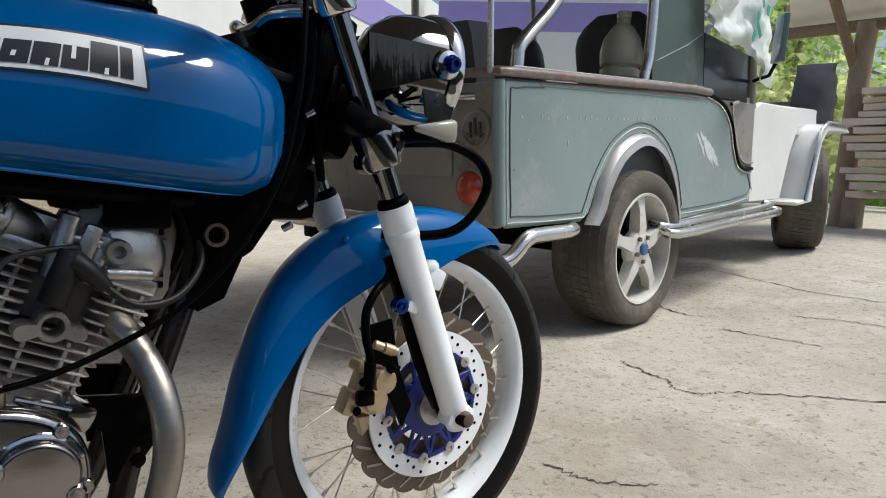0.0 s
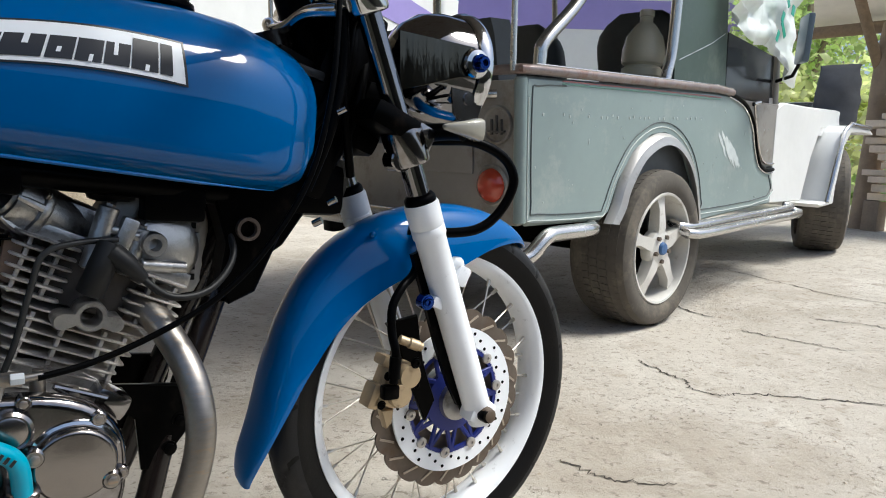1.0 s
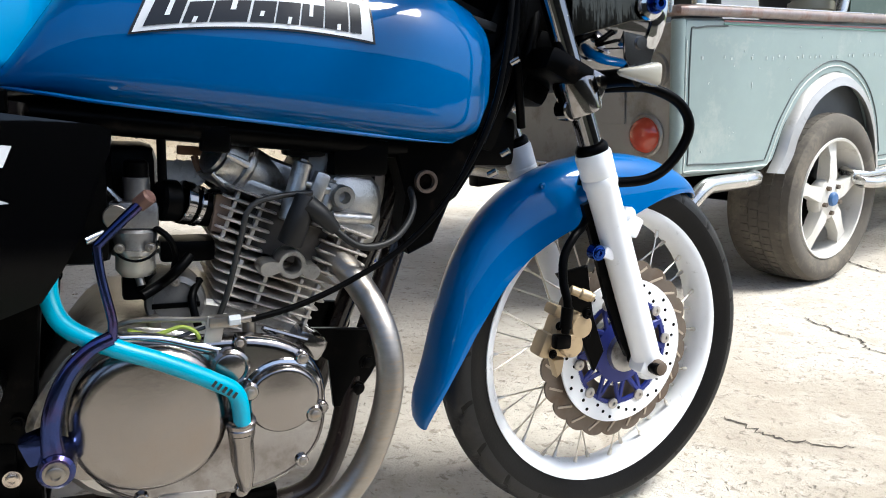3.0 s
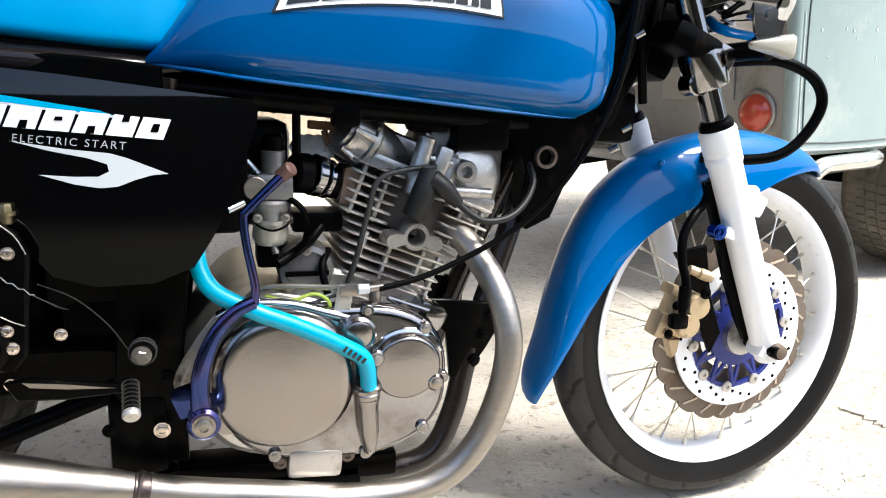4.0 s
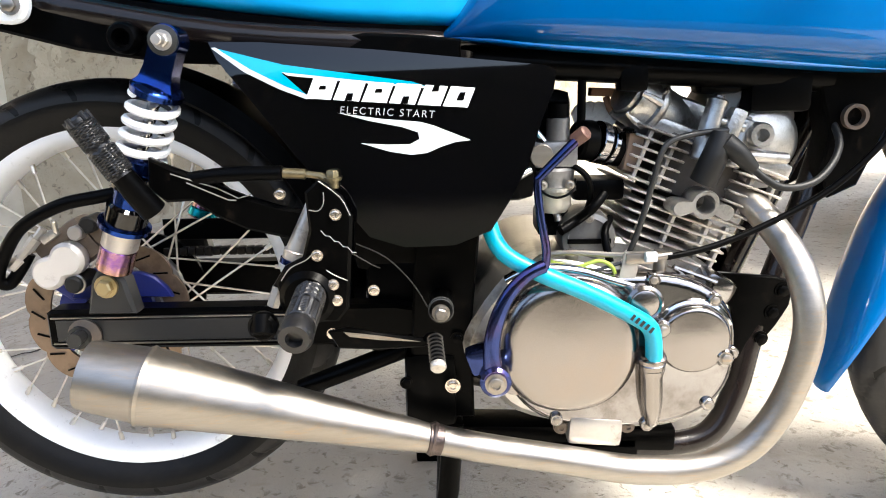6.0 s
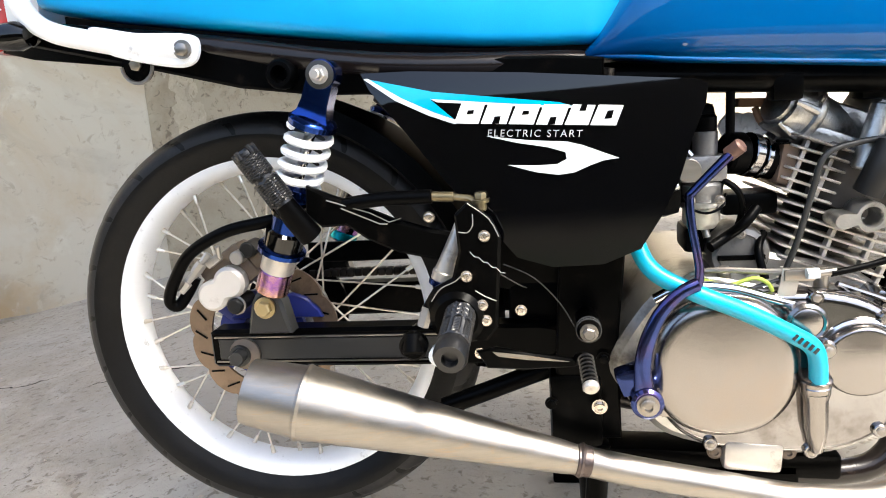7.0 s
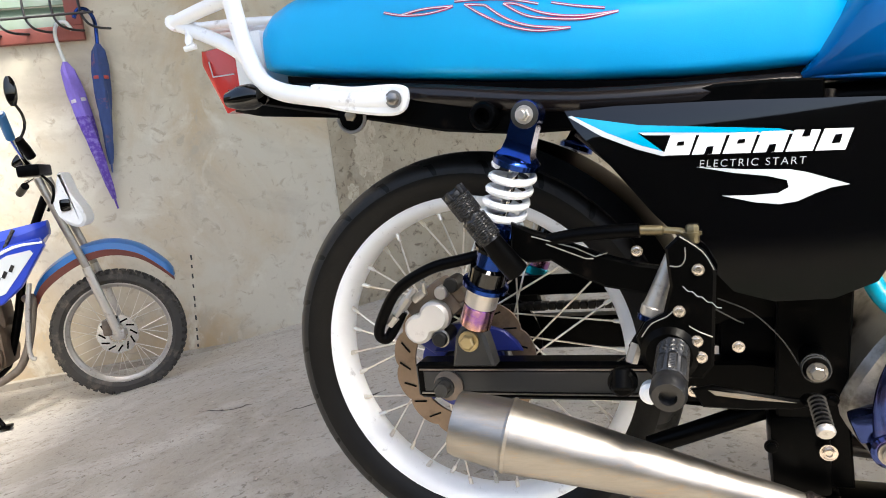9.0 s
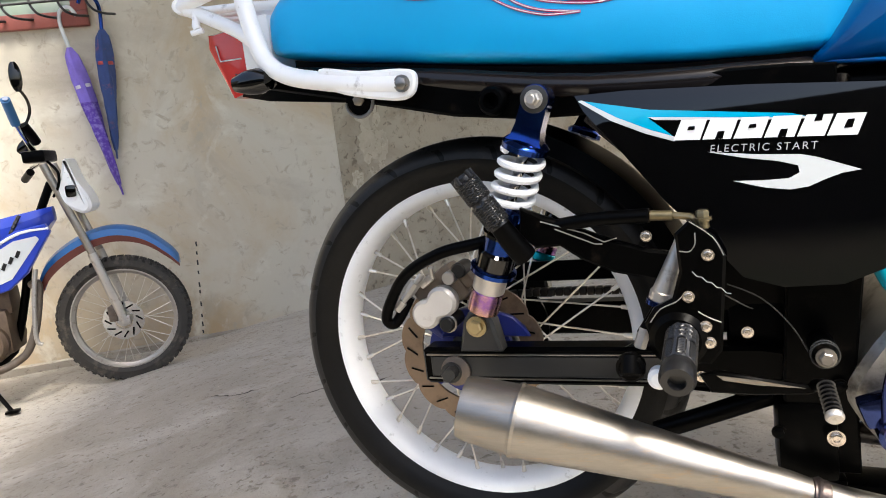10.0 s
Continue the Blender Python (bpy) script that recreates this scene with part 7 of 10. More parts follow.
part("caliper_body", g, RUST_STEEL, rc, "browned caliper body")
part("caliper_lug", G().cyl((0.008, -0.128, 0.441), (0.008, -0.095, 0.441), 0.0085, seg=14, bev=0.0015), SILVER, rc)
part("caliper_lug", G().cyl((0.020, -0.122, 0.449), (0.020, -0.09, 0.449), 0.0100, seg=14, bev=0.002), BOOT, rc)
part("caliper_lug", G().box((-0.024, -0.118, 0.437), (0.020, 0.014, 0.010), 0.003, rot=(0, -34, 0)), SILVER, rc)
part("bleed_nipple", G().cyl((-0.016, -0.120, 0.440), (-0.014, -0.126, 0.456), 0.0034, seg=8, bev=0.0006), SILVER, rc)
part("slide_pin", G().cyl((0.001, -0.134, 0.383), (0.001, -0.09, 0.383), 0.0098, seg=16, bev=0.002), BOOT, rc)
part("pin_ring", G().lathe([(0.0095, 0), (0.0118, 0.001), (0.0118, 0.003), (0.0095, 0.004)], (0.001, -0.124, 0.383), (0, -1, 0), 18), STEEL, rc)
g = G()
g.tube([(0.11, -0.15, 0.497), (0.062, -0.15, 0.487), (0.010, -0.15, 0.477), (-0.038, -0.146, 0.453), (-0.066, -0.14, 0.420), (-0.079, -0.136, 0.394), (-0.072, -0.13, 0.385), (-0.060, -0.125, 0.400), (-0.050, -0.12, 0.418)], 0.0072, 12, smooth=6)
part("rear_brake_hose", g, PLASTIC, bike, "thick black rubber brake hose")
for a, b, r in (((-0.066, -0.128, 0.402), (-0.056, -0.126, 0.414), 0.0072), ((-0.058, -0.126, 0.412), (-0.045, -0.123, 0.427), 0.0054), ((-0.048, -0.123, 0.424), (-0.038, -0.121, 0.436), 0.0070), ((-0.040, -0.122, 0.434), (-0.030, -0.118, 0.446), 0.0046)):
    part("hose_fitting", G().cyl(a, b, r, seg=8, bev=0.001), SILVER, rc)

# shocks ---------------------------------------------------------------
def helix(a, b, r, turns, wire, n=22):
    a, b = Vector(a), Vector(b)
    d = (b - a).normalized()
    x = d.orthogonal().normalized()
    y = d.cross(x)
    k = int(turns * n)
    return [a.lerp(b, i / k) + (x * math.cos(2 * math.pi * i / n) + y * math.sin(2 * math.pi * i / n)) * r for i in range(k + 1)]


TEAL = mat("teal_anodised", (0.0, 0.30, 0.36), 0.25, 0.7, var=0.15)
for s in (-1, 1):
    top, low = Vector((0.156, s * 0.182, 0.641)), Vector((0.046, s * 0.140, 0.383))
    ax = (low - top).normalized()
    L0 = (low - top).length

    def on(f):
        return top.lerp(low, f)
    g = G()
    g.lathe([(0.010, -0.014), (0.0155, -0.013), (0.0155, 0.013), (0.010, 0.014)], top, (0, 1, 0), 24)
    sx = Vector((-ax.z, 0, ax.x)).normalized()
    g.loft([[top + ax * d + sx * w + Vector((0, -s * e, 0)), top + ax * d - sx * w + Vector((0, -s * e, 0)), top + ax * d - sx * w + Vector((0, s * e, 0)), top + ax * d + sx * w + Vector((0, s * e, 0))] for d, w, e in ((0.0, 0.0140, 0.012), (0.03, 0.0145, 0.012), (0.042, 0.0165, 0.013), (0.048, 0.020, 0.016))])
    g.lathe([(0.016, 0.044), (0.023, 0.046), (0.0262, 0.050), (0.0257, 0.056), (0.016, 0.058)], top, ax, 28)
    shock = part("shock_absorber", g, ANO_BLUE, bike, "blue anodised shock absorber with white spring")
    g = G()
    g.lathe([(0.007, 0), (0.0145, 0.001), (0.0145, 0.004), (0.0105, 0.005)], top + Vector((0, s * 0.013, 0)), (0, s, 0), 22)
    part("shock_bush", g, GREY_BAR, shock)
    g = G()
    g.bolt(top + Vector((0, s * 0.016, 0)), (0, s, 0), 0.0072, 0.008, hole=False)
    g.cyl(top + Vector((0, s * 0.022, 0)), top + Vector((0, s * 0.034, 0)), 0.0052, seg=14, bev=0.001)
    part("shock_nut", g, SILVER, shock)
    g = G()
    g.tube(helix(on(0.205), on(0.44), 0.0222, 4.6, 0.0045), 0.0044, 8)
    part("spring", g, WHITE, shock, "white coil spring")
    g = G()
    g.cyl(on(0.2), on(0.46), 0.006, seg=12)
    part("damper_rod", g, CHROME, shock)
    g = G()
    g.lathe([(0.014, 0), (0.0238, 0.002), (0.0245, 0.012), (0.0190, 0.016), (0.0190, 0.024)], on(0.43), ax, 24)
    part("spring_seat", g, ANO_BLUE, shock)
    g = G()
    g.lathe([(0.017, 0), (0.0245, 0.002), (0.0245, 0.006), (0.018, 0.009), (0.018, 0.015), (0.023, 0.017), (0.023, 0.021), (0.016, 0.024)], on(0.49), ax, 24)
    g.lathe([(0.019, 0), (0.0225, 0.003), (0.0225, 0.022), (0.018, 0.025)], on(0.63), ax, 22)
    part("adjuster", g, BLACK, shock)
    g = G()
    g.cyl(on(0.56), on(0.66), 0.0185, seg=20)
    g.lathe([(0.020, 0), (0.0275, 0.002), (0.0275, 0.007), (0.019, 0.009)], on(0.705), ax, 24)
    part("shock_body", g, ANO_BLUE, shock)
    g = G()
    g.cyl(on(0.735), on(0.815), 0.0195, seg=22, bev=0.001)
    sv = part("shock_sleeve", g, SILVER, shock, "silver and heat-tinted sleeve")
    part("tint_band", G().cyl(on(0.815), on(0.915), 0.0193, seg=28, bev=0.001), TI_RAINBOW, sv, "gold and violet heat-tinted band")
    g = G()
    o = Vector((0.046, s * 0.140, 0.383))
    g.prism([(0.020, 0.352), (0.074, 0.352), (0.070, 0.372), (0.066, 0.390), (0.059, 0.401), (0.047, 0.406), (0.035, 0.401), (0.028, 0.390), (0.024, 0.372)], s * 0.118, s * 0.146, 0.004)
    part("shock_mount", g, GREY_BAR, shock)
    if s > 0:
        for f in (0.52, 0.86):
            part("adjuster_knob", G().cyl(on(f), on(f + 0.05), 0.0215, seg=18, bev=0.002), TEAL, shock, "teal anodised adjuster")
    g = G()
    g.bolt((0.046, s * 0.146, 0.385), (0, s, 0), 0.0095, 0.012, hole=False)
    part("mount_bolt", g, mat("brass_bolt", (0.50, 0.40, 0.22), 0.35, 0.9, var=0.2), shock)

# rear-set foot peg plate, master cylinder, passenger peg --------------
g = G()
g.prism([(0.286, 0.497), (0.300, 0.509), (0.322, 0.492), (0.331, 0.472), (0.3265, 0.420), (0.323, 0.380), (0.312, 0.366), (0.292, 0.366), (0.275, 0.376), (0.256, 0.392), (0.252, 0.408), (0.262, 0.424), (0.280, 0.433), (0.288, 0.46)], -0.214, -0.226, 0.003)
plate = part("footpeg_plate", g, FRAME_BLACK, bike, "black machined foot peg plate")
# Silver hairlines drawn as glints on the plate's edges, plus a printed squiggle.
g = G()
for pts in ([(0.2895, 0.480), (0.2985, 0.479), (0.304, 0.486), (0.3045, 0.497)], [(0.291, 0.437), (0.283, 0.430), (0.268, 0.423), (0.258, 0.410)], [(0.303, 0.420), (0.312, 0.414), (0.3235, 0.409)], [(0.300, 0.508), (0.320, 0.492), (0.329, 0.474)]):
    g.tube([(x, -0.2262, z) for x, z in pts], 0.0006, 6, smooth=3)
g.tube([(0.300 + 0.0042 * i, -0.2266, 0.4585 - 0.0028 * i + 0.0012 * (-1) ** i) for i in range(9)], 0.0005, 5)
part("plate_glint_and_print", g, SILVER, plate)
studs("plate_bolt", [(0.315, -0.226, 0.475), (0.295, -0.226, 0.435), (0.309, -0.226, 0.405), (0.312, -0.226, 0.389), (0.257, -0.20, 0.492), (0.346, -0.2, 0.391), (0.301, -0.20, 0.345), (0.234, -0.225, 0.360)], 0.0044, COPPER_BOLT, plate)
g = G()
g.lathe([(0.011, 0), (0.0138, 0.006), (0.0145, 0.03), (0.0135, 0.034), (0.0145, 0.036), (0.0145, 0.068), (0.0158, 0.070), (0.0165, 0.086), (0.014, 0.092), (0.008, 0.092), (0.007, 0.084)], (0.287, -0.222, 0.398), Vector((-0.01, -1, -0.2)), 22)
peg = part("rider_peg", g, KNURL, bike, "black knurled foot peg")


def knurled(a, b, r, f0, f1, pitch=150, lobes=8):
    """A sleeve with crossed knurling round the line from a to b."""
    a, b = Vector(a), Vector(b)
    d = (b - a).normalized()
    u = d.orthogonal().normalized()
    w = d.cross(u)
    rows = []
    for i in range(33):
        f = f0 + (f1 - f0) * i / 32
        row = []
        for j in range(64):
            t = 2 * math.pi * j / 64
            q = r + (0.0009 if 1 < i < 31 else -0.001) * max(math.sin(lobes * t + pitch * f), math.sin(lobes * t - pitch * f))
            row.append(a.lerp(b, f) + (u * math.cos(t) + w * math.sin(t)) * q)
        rows.append(row)
    return G().loft(rows)


PEG0 = Vector((0.287, -0.222, 0.398))
PEG1 = PEG0 + Vector((-0.01, -1, -0.2)).normalized() * 0.07
part("peg_sleeve", knurled(PEG0, PEG1, 0.0150, 0.10, 0.50), KNURL, peg, sharp=30)
part("peg_sleeve", knurled(PEG0, PEG1, 0.0150, 0.53, 0.98), KNURL, peg, sharp=30)
g = G()
g.lathe([(0.020, 0), (0.026, 0.004), (0.028, 0.012), (0.022, 0.018)], (0.283, -0.214, 0.392), (0, -1, 0), 26)
part("peg_base", g, FRAME_BLACK, peg)
g = G()
g.tube([(0.290, -0.20, 0.486), (0.280, -0.20, 0.458), (0.270, -0.20, 0.434)], [0.006, 0.0095, 0.0115], 14)
g.cyl((0.270, -0.20, 0.436), (0.266, -0.20, 0.424), 0.0125, seg=16, bev=0.002)
mc = part("master_cylinder", g, SILVER, bike, "silver rear brake master cylinder")
part("cylinder_ring", G().cyl((0.266, -0.20, 0.425), (0.2645, -0.20, 0.4205), 0.0135, seg=16), ANO_BLUE, mc)
part("push_rod", G().tube([(0.265, -0.20, 0.421), (0.252, -0.204, 0.401), (0.246, -0.206, 0.392)], 0.0055, 10), PLASTIC, mc)
part("rod_clevis", G().cyl((0.250, -0.206, 0.398), (0.243, -0.208, 0.378), 0.0068, seg=6, bev=0.001), SILVER, mc)
g = G()
g.cyl((0.234, -0.212, 0.372), (0.234, -0.222, 0.352), 0.0115, seg=16, bev=0.002)
g.lathe([(0.013, 0), (0.015, 0.003), (0.015, 0.012), (0.012, 0.015)], (0.234, -0.208, 0.360), (0, -1, 0), 18)
part("pushrod_joint", g, PLASTIC, bike)
g = G()
g.lathe([(0.010, 0), (0.011, 0.002), (0.011, 0.014), (0.007, 0.018)], (0.262, -0.215, 0.352), (0, -1, 0), 16)
part("plain_bush", g, WHITE, bike)
g = G()
g.tube([(0.16, -0.19, 0.506), (0.205, -0.20, 0.5125), (0.262, -0.205, 0.5135)], 0.0075, 12, smooth=4)
part("brake_line", g, PLASTIC, bike, "black brake line")
g = G()
g.cyl((0.262, -0.205, 0.5135), (0.285, -0.205, 0.512), 0.0052, seg=12, bev=0.001)
g.tube([(0.285, -0.205, 0.512), (0.300, -0.207, 0.510), (0.309, -0.21, 0.505)], 0.0035, 8)
g.cyl((0.311, -0.21, 0.498), (0.3115, -0.21, 0.509), 0.0065, seg=14, bev=0.001)
g.bolt((0.3115, -0.21, 0.506), (0, 0, 1), 0.0065, 0.010, hole=False)
part("line_fitting", g, mat("brass_fitting", (0.17, 0.14, 0.08), 0.4, 0.8, var=0.3, scale=40), bike)
# passenger peg folded upwards on its arm
g = G()
g.prism([(0.128, 0.530), (0.150, 0.520), (0.168, 0.513), (0.219, 0.4905), (0.258, 0.478), (0.30, 0.47), (0.30, 0.44), (0.262, 0.446), (0.222, 0.455), (0.19, 0.470), (0.168, 0.486), (0.142, 0.485), (0.125, 0.50)], -0.185, -0.198, 0.003)
pa = part("passenger_peg_arm", g, FRAME_BLACK, bike, "black passenger peg arm")
g = G()
g.tube([(0.150, -0.1995, 0.514), (0.195, -0.1995, 0.499), (0.215, -0.1995, 0.4885), (0.228, -0.1995, 0.492)], 0.0007, 6)
g.tube([(0.165, -0.1995, 0.505), (0.205, -0.1995, 0.487), (0.213, -0.1995, 0.4865)], 0.0007, 6)
part("arm_line", g, SILVER, pa)
g = G()
g.tube([(0.132, -0.205, 0.478), (0.120, -0.215, 0.500), (0.111, -0.222, 0.519)], [0.013, 0.0125, 0.011], 16)
pp = part("passenger_peg", g, PLASTIC, bike, "black knurled passenger peg folded up")
PA, PB = Vector((0.113, -0.2215, 0.515)), Vector((0.078, -0.228, 0.572))
PD = (PB - PA).normalized()
PU = PD.orthogonal().normalized()
PV = PD.cross(PU)
for f0, f1 in ((0.04, 0.47), (0.51, 0.88)):
    part("peg_sleeve", knurled(PA, PB, 0.0130, f0, f1), KNURL, pp, sharp=30)
g = G()
g.cyl(PA.lerp(PB, 0.86), PA.lerp(PB, 1.0), 0.0118, seg=18, bev=0.003)
for k in range(5):
    a = 2 * math.pi * k / 5
    c = PA.lerp(PB, 0.94) + (PU * math.cos(a) + PV * math.sin(a)) * 0.0115
    g.cyl(c - PD * 0.004, c + PD * 0.005, 0.0026, seg=8)
g.cyl(PA.lerp(PB, 0.0), PA.lerp(PB, 0.9), 0.0112, seg=16)
part("peg_cap", g, KNURL, pp)
g = G()
g.bolt((0.128, -0.213, 0.485), (0, -1, 0), 0.006)
part("peg_bolt", g, STEEL, pp)
# chain, its guard, black inner fender slab
CHAIN = mat("oily_chain", (0.03, 0.026, 0.022), 0.4, 0.8, var=0.4, scale=60)
chain = part("chain", G().box((0.22, 0.075, 0.372), (0.39, 0.008, 0.006), 0.001), CHAIN, bike, "oily drive chain")
part("chain_run", G().box((0.22, 0.075, 0.268), (0.39, 0.008, 0.006), 0.001), CHAIN, chain)
for i in range(34):
    for z in (0.372, 0.268):
        part("chain_link", G().box((0.03 + 0.0115 * i, 0.075, z), (0.0105, 0.016, 0.011), 0.002), CHAIN, chain)
g = G()
g.lathe([(0.02, -0.003), (0.078, -0.003), (0.078, 0.003), (0.02, 0.003)], (0, 0.075, 0.321), (0, 1, 0), 44)
part("sprocket", g, FRAME_BLACK, rear_wheel)
g = G()
g.prism([(0.02, 0.415), (0.30, 0.415), (0.32, 0.385), (0.02, 0.385)], 0.085, 0.095, 0.003)
part("chain_guard", g, PLASTIC, bike)
for pts in ([(0.33, -0.20, 0.44), (0.36, -0.20, 0.425), (0.385, -0.19, 0.395), (0.40, -0.18, 0.365)], [(0.325, -0.205, 0.432), (0.345, -0.20, 0.418), (0.352, -0.19, 0.412)], [(0.22, -0.15, 0.36), (0.26, -0.16, 0.385), (0.285, -0.17, 0.39)]):
    part("switch_wire", G().tube(pts, 0.0007, 6, smooth=4), GREY_BAR, bike)

# ---------------------------------------------------------------- house window and what hangs there
WM = Matrix(((WD.x, WN.x, 0, WA.x), (WD.y, WN.y, 0, WA.y), (0, 0, 1, 0), (0, 0, 0, 1)))   # (s, out, z) to the world
RED_FRAME = mat("red_oxide_frame", (0.26, 0.07, 0.055), 0.5, var=0.2, scale=8, dirt=(0.15, 0.08, 0.06), dirt_amt=0.2, dirt_scale=12, bump=0.1)
PANE = mat("frosted_green_pane", (0.20, 0.27, 0.20), 0.2, var=0.15, scale=3, coat=0.4)
IRON = mat("black_wrought_iron", (0.012, 0.011, 0.012), 0.45, var=0.3, scale=30)
win = thing("window_1", wall_at(-1.0, 1.40, 0), "red-framed window with green louvre panes", "window", kind="structure")
g = G()
for b in ((-1.75, -0.30, 1.36, 1.43), (-1.75, -0.30, 2.30, 2.36), (-0.37, -0.30, 1.43, 2.30), (-1.75, -1.68, 1.43, 2.30), (-1.05, -1.0, 1.43, 2.30)):
    g.box(((b[0] + b[1]) / 2, 0.012, (b[2] + b[3]) / 2), (b[1] - b[0], 0.05, b[3] - b[2]), 0.006, WM)
part("window_frame", g, RED_FRAME, win)
for s0, s1 in ((-1.68, -1.05), (-1.0, -0.37)):
    for k in range(8):
        g = G()
        g.box(((s0 + s1) / 2, -0.03, 1.485 + 0.108 * k), (s1 - s0, 0.006, 0.112), 0.001, WM, rot=(18, 0, 0))
        part("pane", g, PANE, win)
grille = thing("window_grille", wall_at(-1.0, 1.38, 0.1), "bulging black wrought-iron window grille", "grille")
for i in range(13):
    s = -1.70 + i * 0.122
    g = G()
    g.tube([(s - 0.06, 0.03, 2.34), (s - 0.06, 0.05, 1.75), (s - 0.05, 0.12, 1.50), (s - 0.02, 0.16, 1.415), (s + 0.02, 0.13, 1.392), (s + 0.06, 0.03, 1.402)], 0.006, 8, smooth=5, m=WM)
    part("bar", g, IRON, grille)
for z, o in ((1.43, 0.155), (1.9, 0.06)):
    part("cross_bar", G().tube([(-1.78, o, z), (-0.22, o, z + 0.03)], 0.006, 8, m=WM), IRON, grille)


def umbrella(label, top, tip, cols, hook_dx):
    """A folded umbrella hung by its crook; top and tip as (s, z)."""
    t0, t1 = Vector((top[0], 0.06, top[1])), Vector((tip[0], 0.035, tip[1]))
    d = t1 - t0
    u = thing("umbrella", wall_at(tip[0], tip[1], 0.035), label, "umbrella", "umbrellas on the grille")
    g = G()
    g.tube([t0 + d * 0.14, t0, t0 + Vector((0.02 * hook_dx, 0.02, 0.055)), t0 + Vector((0.06 * hook_dx, 0.03, 0.06)), t0 + Vector((0.085 * hook_dx, 0.03, 0.02))], 0.009, 10, smooth=6, m=WM)
    part("handle", g, cols[2], u)
    g = G()
    n = 18
    rings = []
    k = 16
    for i in range(n + 1):
        f = 0.14 + 0.80 * i / n
        r = float(np.interp(i / n, [0, 0.06, 0.25, 0.6, 0.9, 1.0], [0.012, 0.030, 0.036, 0.030, 0.016, 0.008]))
        c = t0 + d * f
        rings.append([c + Vector((math.cos(a), math.sin(a), 0)) * r * (1 + 0.22 * math.sin(a * 4 + i * 0.45) + 0.08 * noise.noise((a, i * 0.6, r * 90))) for a in [2 * math.pi * j / k for j in range(k)]])
    g.loft(rings[:8], m=WM)
    part("canopy", g, cols[0], u)
    part("canopy_skirt", G().loft(rings[7:], m=WM), cols[1], u)
    part("ferrule", G().cyl(t0 + d * 0.93, t1, 0.006, 0.004, 8, m=WM), cols[1], u)
    g = G()
    c = t0 + d * 0.36
    g.lathe([(0.036, -0.008), (0.0375, 0), (0.036, 0.008)], c, d, 16, m=WM)
    part("strap", g, cols[3], u)
    return u


PURPLE = mat("purple_cloth", (0.20, 0.14, 0.55), 0.7, var=0.2, scale=20, bump=0.2)
DARK_PURPLE = mat("dark_purple_print", (0.09, 0.035, 0.33), 0.7, var=0.2, scale=30, dirt=(0.30, 0.25, 0.62), dirt_amt=0.5, dirt_scale=45, bump=0.2)
NAVY = mat("navy_cloth", (0.03, 0.06, 0.19), 0.7, var=0.25, scale=25, dirt=(0.30, 0.09, 0.08), dirt_amt=0.22, dirt_scale=16, bump=0.2)
STRAP_RED = mat("red_strap", (0.42, 0.06, 0.05), 0.6)
STRAP_WHITE = mat("pale_button", (0.6, 0.58, 0.62), 0.5)
umbrella("folded purple umbrella hanging from the window grille", (-0.425, 1.375), (-0.291, 0.517), (PURPLE, DARK_PURPLE, PALE_DECAL, STRAP_WHITE), 1)
umbrella("folded navy umbrella with red trim hanging from the grille", (-0.238, 1.43), (-0.287, 0.70), (NAVY, NAVY, ANO_BLUE, STRAP_RED), -1)

# ---------------------------------------------------------------- the second motorcycle, by the wall
OUT2 = 0.55
BM = WM @ Matrix.Translation((0, OUT2, 0)) @ Matrix.Diagonal((1, -1, 1, 1))    # (s, towards the wall, z)
trail = thing("trail_motorcycle", wall_at(-0.75, -0.30, OUT2), "blue and white trail motorcycle parked beside the house wall", "motorcycle")
BLUE2 = mat("royal_plastic_blue", (0.015, 0.045, 0.42), 0.3, var=0.1, scale=6, coat=0.4)
BLUE3 = mat("mid_blue_plastic", (0.012, 0.12, 0.36), 0.35, var=0.1, scale=6, coat=0.3)
MAROON = mat("maroon_plastic", (0.13, 0.030, 0.020), 0.45, var=0.2, scale=8)
KNOB = mat("dusty_knobbly_rubber", (0.040, 0.036, 0.031), 0.8, var=0.3, scale=20, dirt=(0.16, 0.13, 0.10), dirt_amt=0.35, dirt_scale=12)


